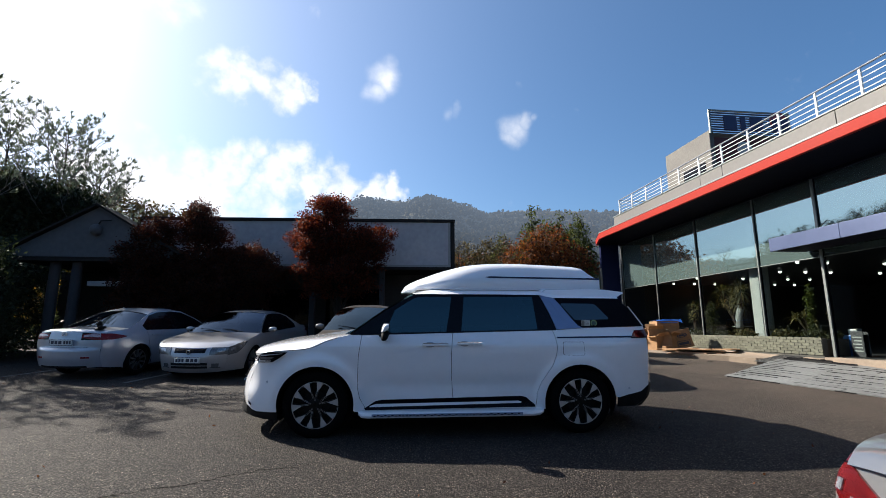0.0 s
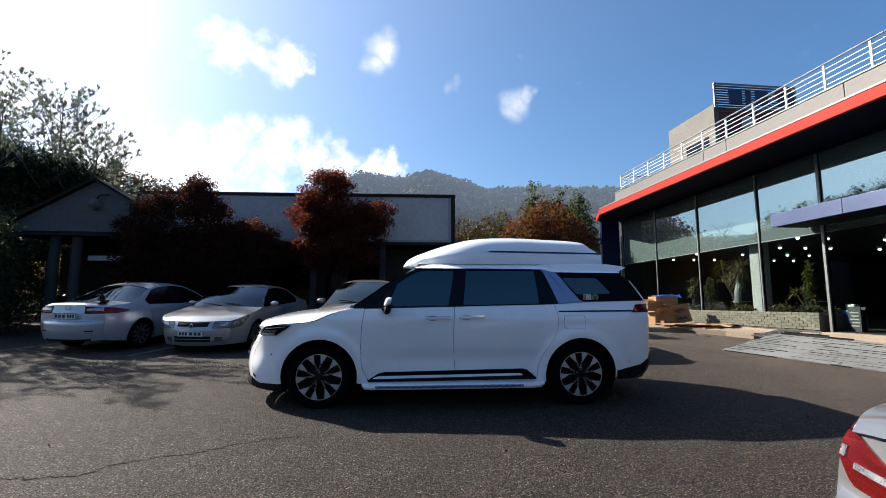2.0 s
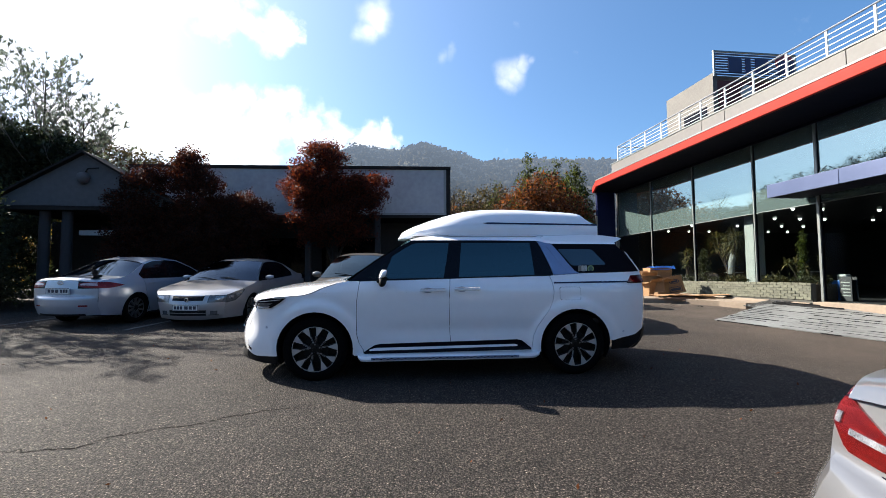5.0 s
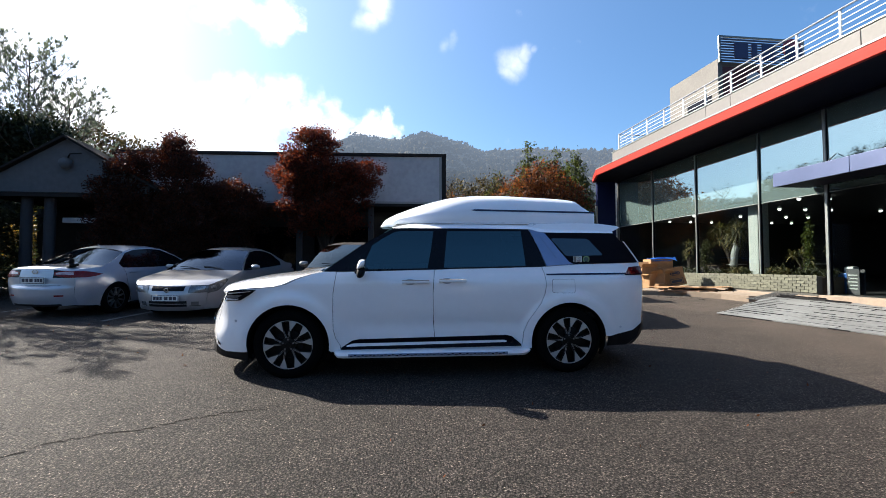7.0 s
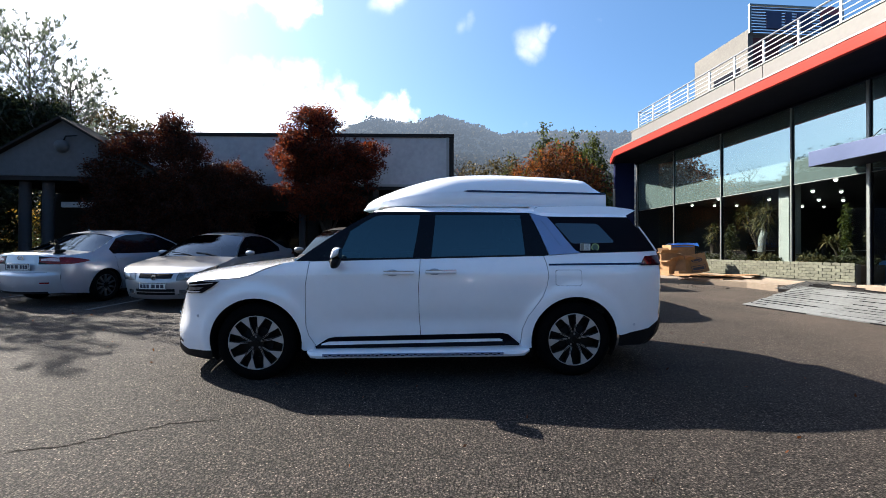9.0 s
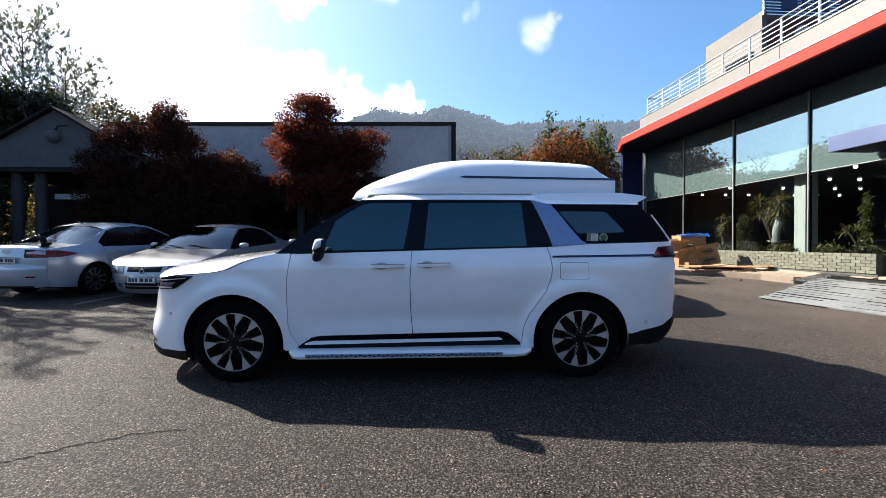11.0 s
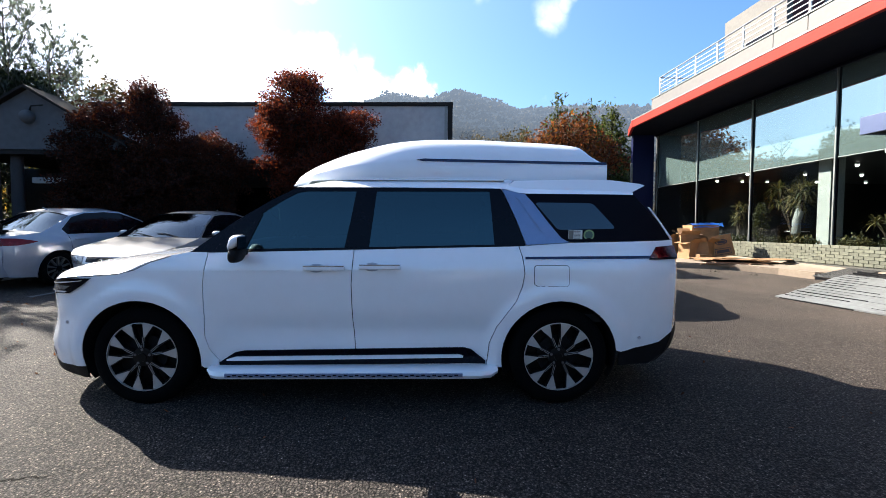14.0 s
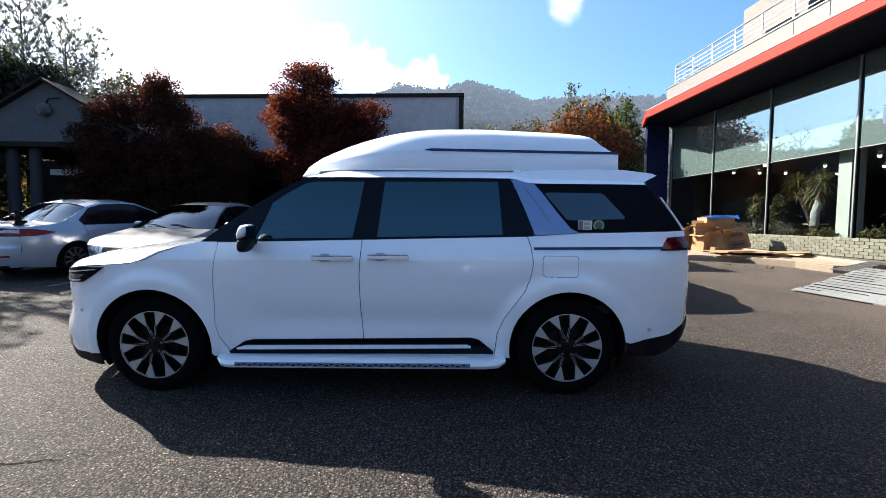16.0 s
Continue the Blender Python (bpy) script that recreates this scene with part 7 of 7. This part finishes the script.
def sword_plant(name, label, x, y, z, stems, height, fan, material, seed, leaf_len=0.38):
    """Bare stems that end in fans of long narrow leaves."""
    rng = random.Random(seed)
    t = thing(name, Matrix.Translation((x, y, z)), label, "plant")
    verts, faces = [], []
    for _ in range(stems):
        top = Vector((rng.uniform(-0.35, 0.35) * fan, rng.uniform(-0.6, 0.6) * fan, height * rng.uniform(0.55, 1.0)))
        bm = bmesh.new()
        tube(bm, [(0, 0, 0), top * 0.5 + Vector((0.03, 0, 0.05)), top], [0.03, 0.022, 0.014], 6)
        part("stem", bm, BARK, t, smooth=True)
        for _ in range(34):
            d = Vector((rng.gauss(0, 1), rng.gauss(0, 1), rng.gauss(0.35, 0.8))).normalized()
            w = d.cross(Vector((0, 0, 1))).normalized() * 0.016
            ln = leaf_len * rng.uniform(0.6, 1.15)
            p0, p1 = top, top + d * ln * 0.55
            p2 = p1 + (d * 0.45 + Vector((0, 0, -0.28))) * ln
            b = len(verts)
            verts += [tuple(p0 - w * 0.6), tuple(p0 + w * 0.6), tuple(p1 - w), tuple(p1 + w), tuple(p2)]
            faces += [(b, b + 1, b + 3, b + 2), (b + 2, b + 3, b + 4)]
    me = bpy.data.meshes.new("leaves")
    me.from_pydata(verts, [], faces)
    me.materials.append(material)
    ob = new("leaves", me)
    ob.parent = t
    return t


sword_plant("dracaena_plant", "large pale-leaved dracaena behind the glass", 10.35, 8.2, 0.92, 17, 1.75, 0.95, HOUSEPLANT, 4, 0.45)
sword_plant("yucca_plant", "small yucca with pale narrow leaves in the bed", 10.35, 5.75, 0.92, 3, 0.62, 0.5, HOUSEPLANT, 5, 0.34)
sword_plant("yucca_plant", "small yucca with pale narrow leaves in the bed", 10.5, 5.15, 0.92, 2, 0.75, 0.3, HOUSEPLANT, 6, 0.24)
sword_plant("dracaena_plant", "thin dracaena in the shade behind the glass", 10.5, 10.6, 0.92, 5, 1.1, 0.6, HOUSEPLANT, 7, 0.32)


def shrub(x, y, z, r, h, material, n, seed, label):
    t = thing("shrub", Matrix.Translation((x, y, z)), label, "plant")
    c = clumps([(0, 0, h * 0.5, r, r, h * 0.5)], n, 12, 0.04, seed)
    ob = new("leaves", leaf_mesh("leaves", c[c[:, 2] > 0], 0.035, material, 1.2, 0, seed))
    ob.parent = t
    bm = bmesh.new()
    tube(bm, [(0, 0, 0), (0, 0, h * 0.8)], [0.02, 0.006], 6)
    part("stem", bm, BARK, t)
    return t


shrub(10.3, 5.55, 0.92, 0.055, 1.35, CONIFER, 130, 3, "slim columnar cypress in the planting bed")
shrub(10.45, 9.55, 0.92, 0.16, 1.2, SHRUB, 110, 9, "dark columnar evergreen in the planting bed")
for i, y in enumerate((11.4, 10.1, 8.9, 7.75, 7.5, 6.55, 6.3, 5.5, 5.2)):
    shrub(10.12 + 0.1 * (i % 3), y, 0.90, 0.24, 0.20 + 0.06 * (i % 2), HOUSEPLANT if i % 3 == 0 else SHRUB, 60, 20 + i, "low leafy plant along the brick wall")
bm = bmesh.new()
tube(bm, [(0, 0, 0), (0.02, 0.03, 0.3), (-0.02, 0.0, 0.62), (0.03, -0.02, 0.86), (0, 0, 1.0)], [0.12, 0.10, 0.085, 0.08, 0.03], 9)
for v in bm.verts:
    v.co += Vector((noise.noise(v.co * 6), noise.noise(v.co * 6 + Vector((5, 0, 0))), 0)) * 0.05
st = part("standing_stone", bm, STONE, None, smooth=True)
st.matrix_basis = pose(10.22, 8.0, 0.92)
tagged(st, "upright pale ornamental stone in the planting bed", "stone")
for x, y in ((11.6, 9.6), (11.7, 6.7)):
    t = thing("cafe_table", Matrix.Translation((x, y, 0.525)), "white round cafe table on a thin stem", "table", "cafe tables")
    bm = bmesh.new()
    lathe(bm, [(0.0005, 0.0), (0.30, 0.0), (0.30, 0.025), (0.0005, 0.025)], 24, Matrix.Translation((0, 0, 0.72)) @ Matrix.Rotation(math.pi / 2, 4, "X"))
    part("tabletop", bm, SHOP_WHITE, t)
    bm = bmesh.new()
    tube(bm, [(0, 0, 0.02), (0, 0, 0.70)], 0.03, 10)
    part("stem", bm, ALUMINIUM, t)
    bm = bmesh.new()
    lathe(bm, [(0.0005, 0.02), (0.24, 0.01), (0.24, 0.0)], 20, Matrix.Rotation(math.pi / 2, 4, "X"))
    part("foot", bm, ALUMINIUM, t)
# notice board and blue crate by the entrance
t = thing("notice_board", pose(10.5, 4.62, 0.525, 0, 0, -12), "grey folding notice board beside the door", "sign")
part("front_leaf", boxes((-0.02, 0.0, -0.19, 0.19, 0.0, 0.60), bevel=0.004), COLUMN, t)
part("back_leaf", boxes((0.10, 0.12, -0.19, 0.19, 0.0, 0.59), bevel=0.004), COLUMN, t)
for k in range(5):
    part("print_bar", boxes((-0.024, -0.0205, -0.14, 0.14 - 0.05 * (k % 2), 0.12 + 0.08 * k, 0.15 + 0.08 * k)), PILLAR, t)
t = thing("plastic_crate", pose(10.86, 5.0, 0.525, 0, 0, 8), "blue plastic crate with white bag beside the door", "crate")
part("crate_body", boxes((-0.16, 0.16, -0.18, 0.18, 0.0, 0.50), bevel=0.01), CRATE_BLUE, t)
part("bag", boxes((-0.10, 0.12, -0.12, 0.10, 0.505, 0.66), bevel=0.04), SHOP_WHITE, t, "white bag")

# ---------------- outside, before the showroom ----------------
CHEQUER = mat("dark_steel_plate", (0.03, 0.029, 0.028), 0.6, 0.3, vary=0.3, scale=9)
CHEQUER_TOP = mat("worn_steel_lugs", (0.16, 0.155, 0.15), 0.45, 0.5, vary=0.3, scale=20)
# boards laid over the forecourt: wide sheets with broken dark seams
bd = thing("board_ramp", Matrix.Identity(4), "weathered grey boards laid flat over the forecourt", "boards")
d = Vector((0.35, -0.937, -SLOPE * 0.937)).normalized()
e = Vector((0.937, 0.35, SLOPE * 0.35 + 0.075)).normalized()
nrm = d.cross(e).normalized()
if nrm.z < 0:
    nrm = -nrm
board_me = []
for wide in (0.1995, 0.1995, 0.1995, 0.172):
    bm = bmesh.new()
    box(bm, 0.0, 2.045, 0.0, wide, 0.0, 0.024)
    bmesh.ops.bevel(bm, geom=bm.edges[:], offset=0.001, segments=1, affect="EDGES")
    board_me.append(mesh_of("board", bm, STEEL_PLATE))
o = Vector((6.48, 4.02, ground_z(4.02) + 0.004))
base = Matrix((d, e, nrm)).transposed().to_4x4()
rng = random.Random(3)
for k in range(16):
    for q in range(4):
        if k > 12 and q == 0:
            continue
        at = o + e * (0.2 * k) + d * (2.06 * q - 0.5 * (k % 2) * (1 if q else 0) - 0.02 * k + rng.uniform(-0.02, 0.02)) + nrm * rng.uniform(0, 0.004)
        piece("board", rng.choice(board_me), bd, Matrix.Translation(at) @ base @ Matrix.Rotation(rng.uniform(-0.003, 0.003), 4, "Z"))
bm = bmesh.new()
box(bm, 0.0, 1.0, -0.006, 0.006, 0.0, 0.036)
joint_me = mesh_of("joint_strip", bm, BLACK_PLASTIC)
for k in range(16):                                    # added dark strips that draw broken lines along the joints
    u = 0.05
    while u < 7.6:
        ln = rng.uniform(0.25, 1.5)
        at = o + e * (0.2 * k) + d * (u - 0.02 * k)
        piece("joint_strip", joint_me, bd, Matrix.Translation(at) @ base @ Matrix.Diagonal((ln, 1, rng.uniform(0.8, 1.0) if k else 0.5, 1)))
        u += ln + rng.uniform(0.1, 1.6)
# added black sheet under the boards that keeps their gaps dark
part("gap_backing", boxes((0.0, 8.0, 0.02, 3.1, 0.0, 0.012)), BLACK_PLASTIC, bd).matrix_basis = Matrix.Translation(o - nrm * 0.002) @ base

# drain cover of steel chequer plate between kerb and boards
gr = thing("drain_cover", pose(9.10, 5.44, 0.43, 2, -6, 18), "dark steel chequer-plate drain cover by the kerb", "drain")
part("plate", boxes((-0.60, 0.60, -0.28, 0.28, 0, 0.012), bevel=0.003), CHEQUER, gr)
bm = bmesh.new()
for i in range(22):
    for j in range(10):
        turn = 0.8 if (i + j) % 2 else -0.8
        box(bm, -0.019, 0.019, -0.006, 0.006, 0.0, 0.006, 0, Matrix.Translation((-0.55 + 0.052 * i, -0.245 + 0.054 * j, 0.012)) @ Matrix.Rotation(turn, 4, "Z"))
part("raised_lugs", bm, CHEQUER_TOP, gr, "worn bright lugs")


def carton(x, y, z, w, dpt, h, turn, label, lean=0.0, open_top=False, printed=False, roll=0.0):
    """A used box: sides bowed and dented, tape over the top, flaps where it stands open."""
    rng = random.Random(int(x * 100))
    t = thing("cardboard_box", pose(x, y, z, lean, roll, turn), label, "box", "cardboard boxes")
    bm = bmesh.new()
    box(bm, -w / 2, w / 2, -dpt / 2, dpt / 2, 0, h)
    bmesh.ops.subdivide_edges(bm, edges=bm.edges[:], cuts=5, use_grid_fill=True)
    shift = Vector((rng.uniform(0, 9), rng.uniform(0, 9), 0))
    for v in bm.verts:
        n3 = noise.noise_vector(v.co * 4 + shift)
        v.co += Vector((n3.x, n3.y, n3.z * 0.4 * min(1, v.co.z / 0.1))) * 0.022
    part("body", bm, CARDBOARD, t)
    part("tape", boxes((-w / 2 + 0.02, w / 2 - 0.02, -0.025, 0.025, h - 0.004, h + 0.010)), mat_tape, t)
    if open_top:
        for s in (-1, 1):
            bm = boxes((-w / 2, w / 2, 0, 0.004, 0, dpt * 0.45))
            bmesh.ops.transform(bm, matrix=Matrix.Translation((0, s * dpt / 2, h)) @ Matrix.Rotation(-s * rng.uniform(0.7, 1.7), 4, "X"), verts=bm.verts)
            part("flap", bm, CARDBOARD, t)
        for s in (-1, 1):
            bm = boxes((0, 0.004, -dpt / 2, dpt / 2, 0, w * 0.35))
            bmesh.ops.transform(bm, matrix=Matrix.Translation((s * w / 2, 0, h)) @ Matrix.Rotation(s * rng.uniform(0.5, 2.0), 4, "Y"), verts=bm.verts)
            part("flap", bm, CARDBOARD, t)
    if printed:
        yf = -dpt / 2 - 0.024
        bm = bmesh.new()
        lathe(bm, [(0.17, 0.004), (0.17, 0.0), (0.13, 0.0), (0.13, 0.004)], 24, Matrix.Translation((0, yf, h * 0.68)) @ Matrix.Diagonal((w / 0.62, 1, 0.42, 1)))
        part("print_ring", bm, PLATE_INK, t, "dark printed oval")
        part("print_mark", boxes((-w * 0.16, w * 0.16, yf, yf + 0.004, h * 0.63, h * 0.73)), PLATE_INK, t, "dark printed patch")
        q = h * 0.24
        part("print_frame", boxes((-w * 0.34, w * 0.34, yf, yf + 0.004, q + 0.07, q + 0.085), (-w * 0.34, w * 0.34, yf, yf + 0.004, q - 0.085, q - 0.07), (-w * 0.34, -w * 0.32, yf, yf + 0.004, q - 0.07, q + 0.07), (w * 0.32, w * 0.34, yf, yf + 0.004, q - 0.07, q + 0.07), (-w * 0.27, w * 0.27, yf, yf + 0.004, q - 0.04, q + 0.04)), PLATE_INK, t, "dark printed frame")
    return t


mat_tape = mat("brown_tape", (0.30, 0.18, 0.09), 0.35, vary=0.1)
ZB = 0.502
carton(8.45, 9.25, ZB, 0.72, 0.55, 0.93, -6, "tall brown cardboard box at the back of the pile")
carton(8.76, 8.82, ZB + 0.055, 0.60, 0.40, 0.58, -8, "brown printed cardboard box leaning on the pile", -8, False, True, -10)
carton(8.30, 8.72, ZB, 0.46, 0.34, 0.44, 30, "crumpled brown carton at the foot of the pile", -8, True, False, 7)
carton(7.95, 8.95, ZB, 0.42, 0.4, 0.46, 14, "small reddish-brown carton in the pile", 4, True)
carton(7.93, 8.97, ZB + 0.47, 0.46, 0.36, 0.22, -18, "flat brown carton on top of a smaller one", 5, True)
carton(7.75, 9.5, ZB, 0.5, 0.45, 0.55, 8, "brown cardboard box half hidden behind the pile", 0, True)
carton(8.1, 8.5, ZB, 0.40, 0.16, 0.14, 12, "small orange carton lying on the apron")
bm = bmesh.new()
g = [[bm.verts.new((0.10 * i - 0.4, 0.10 * j - 0.25, 0.05 * noise.noise(Vector((i * 0.5, j * 0.6, 2))) + 0.012 * ((i + j) % 2) - (0.10 if j == 0 else 0.0))) for i in range(9)] for j in range(6)]
for a, b in zip(g, g[1:]):
    for i in range(8):
        bm.faces.new((a[i], a[i + 1], b[i + 1], b[i]))
r = bmesh.ops.solidify(bm, geom=bm.faces[:], thickness=0.006)
tp = part("tarpaulin", bm, TARP, None, smooth=True)
tp.matrix_basis = pose(8.52, 9.19, ZB + 0.965, 0, -2, -6)
tagged(tp, "crumpled blue plastic sheet on the boxes", "tarpaulin")
rng = random.Random(8)


def warped_sheet(w, dd, th, k, curl):
    bm = bmesh.new()
    box(bm, -w / 2, w / 2, -dd / 2, dd / 2, 0, th)
    bmesh.ops.subdivide_edges(bm, edges=bm.edges[:], cuts=6, use_grid_fill=True)
    for v in bm.verts:
        q = Vector((v.co.x, v.co.y, 0))
        v.co.x += 0.05 * noise.noise(Vector((v.co.y * 7 + k, 3, k)))
        v.co.y += 0.05 * noise.noise(Vector((v.co.x * 7, k, 9)))
        v.co.z += 0.5 * curl + curl * noise.noise(q * 2.6 + Vector((k * 3, 0, 0)))
    return bm


# the apron's rubbish: flattened cartons spread over the kerb
for k, (x, y, w, dd, a, zz) in enumerate(((9.1, 8.05, 1.7, 0.8, -24, 0.004), (8.5, 7.95, 1.3, 0.7, -10, 0.034), (9.25, 7.75, 1.0, 0.42, -30, 0.05), (8.15, 8.15, 1.0, 0.6, 6, 0.064))):
    t = thing("flattened_carton", pose(x, y, 0.49 + zz, rng.uniform(-2, 2), rng.uniform(-3, 3), a), "flattened brown carton lying on the apron", "cardboard", "flattened cartons")
    part("sheet", warped_sheet(w, dd, 0.012, k, 0.03), CARDBOARD, t)
for k in range(8):
    x, y, a = 7.8 + 0.13 * k + rng.uniform(-0.1, 0.1), 7.66 - 0.06 * k + rng.uniform(-0.12, 0.12), rng.uniform(-30, 20)
    ln = rng.uniform(0.5, 1.0)
    t = part("wood_scrap", warped_sheet(ln, 0.16, 0.03, k + 9, 0.03), WOOD, None)
    t.matrix_basis = pose(x, y, 0.40 + 0.02 * (k % 4), rng.uniform(-8, 8), rng.uniform(-4, 4), a)
    tagged(t, "broken brown plank among the rubbish", "wood", "plank scraps")
# broken kerb rubble
RUBBLE = mat("dirty_rubble", (0.05, 0.04, 0.03), 0.9, vary=0.4, scale=20)
bm = bmesh.new()
bmesh.ops.create_icosphere(bm, subdivisions=1, radius=0.05)
for v in bm.verts:
    v.co *= 1 + 0.35 * noise.noise(v.co * 30)
rub_me = mesh_of("rubble_stone", bm, RUBBLE)
for k in range(16):
    x = rng.uniform(7.2, 8.9)
    y = 7.30 - (x - 7.2) * 0.95 + rng.uniform(-0.12, 0.12)
    s = rng.uniform(0.2, 0.65)
    t = new("rubble_stone", rub_me)
    t.matrix_basis = Matrix.Translation((x, y, ground_z(y) + 0.02 * s)) @ Euler((rng.uniform(0, 6), rng.uniform(0, 6), 0)).to_matrix().to_4x4() @ Matrix.Diagonal((s, s, s * 0.7, 1))
    tagged(t, "broken piece of kerb concrete on asphalt", "rubble", "kerb rubble")
# worn bay lines under the parked cars
for i, (x0, y0, x1, y1) in enumerate(((-8.9, 4.6, -7.4, 9.3), (-5.75, 4.3, -4.6, 9.0), (-3.3, 4.6, -2.4, 9.2), (-0.7, 4.6, 0.2, 9.2), (-9.4, 4.7, -8.3, 4.45))):
    a, b = Vector((x0, y0, ground_z(y0) + 0.004)), Vector((x1, y1, ground_z(y1) + 0.004))
    w = (b - a).cross(Vector((0, 0, 1))).normalized() * 0.05
    bm = bmesh.new()
    lo = [bm.verts.new(p) for p in (a - w, a + w, b + w, b - w)]
    bm.faces.new(lo)
    bmesh.ops.recalc_face_normals(bm, faces=bm.faces[:])
    bmesh.ops.solidify(bm, geom=bm.faces[:], thickness=0.002)
    tagged(part("trim_bay_line", bm, LINE_PAINT), "worn white bay line on asphalt", "road marking", kind="structure")
# fallen leaves, uncounted
rng2 = np.random.default_rng(9)
n = 420
lx = np.concatenate([rng2.uniform(-12, 4, n // 2), rng2.normal(-6, 2.5, n // 2)])
ly = np.concatenate([rng2.uniform(-3, 9, n // 2), rng2.normal(6.5, 1.2, n // 2)])
keep = ly > -4
lv = np.stack([lx, ly, np.array([ground_z(v) for v in ly]) + 0.012], 1)[keep]
fl = new("fallen_leaves", leaf_mesh("fallen_leaves", lv, 0.02, AUTUMN, 1.0, 0.0, 10))
tagged(fl, "scattered dry leaves on the asphalt", "leaves", kind="stuff")


# open cracks in the asphalt
def crack(points, width, seed):
    rng = random.Random(seed)
    bm = bmesh.new()
    prev = None
    n = len(points) - 1
    for i in range(n):
        a, b = Vector(points[i]), Vector(points[i + 1])
        for j in range(9 if i < n - 1 else 10):
            f = j / 9
            q = a.lerp(b, f) + Vector((rng.gauss(0, 0.012), rng.gauss(0, 0.012)))
            s = (i + f) / n
            w = width * (0.35 + rng.random()) * min(1.0, 4 * s + 0.1, 4 * (1 - s) + 0.1)
            cur = [bm.verts.new((q.x, q.y + k * w, ground_z(q.y) + 0.0025)) for k in (-1, 1)]
            if prev:
                bm.faces.new((prev[0], cur[0], cur[1], prev[1]))
            prev = cur
    tagged(part("trim_crack", bm, CRACK), "thin dark crack in the asphalt", "crack", kind="structure")


crack([(-3.78, -1.54), (-3.59, -1.5), (-3.28, -1.51), (-3.02, -1.5), (-2.92, -1.31), (-2.65, -1.19), (-2.36, -1.11), (-2.18, -0.98), (-1.83, -0.81), (-1.53, -0.76), (-1.23, -0.65)], 0.011, 1)
crack([(-4.39, -0.03), (-4.21, 0.2), (-4.07, 0.77), (-3.97, 1.43), (-3.82, 1.85), (-3.78, 2.53), (-3.64, 3.13)], 0.006, 3)
crack([(1.05, 0.02), (1.25, -0.36), (1.3, -0.64), (1.28, -0.97), (1.34, -1.4)], 0.004, 2)
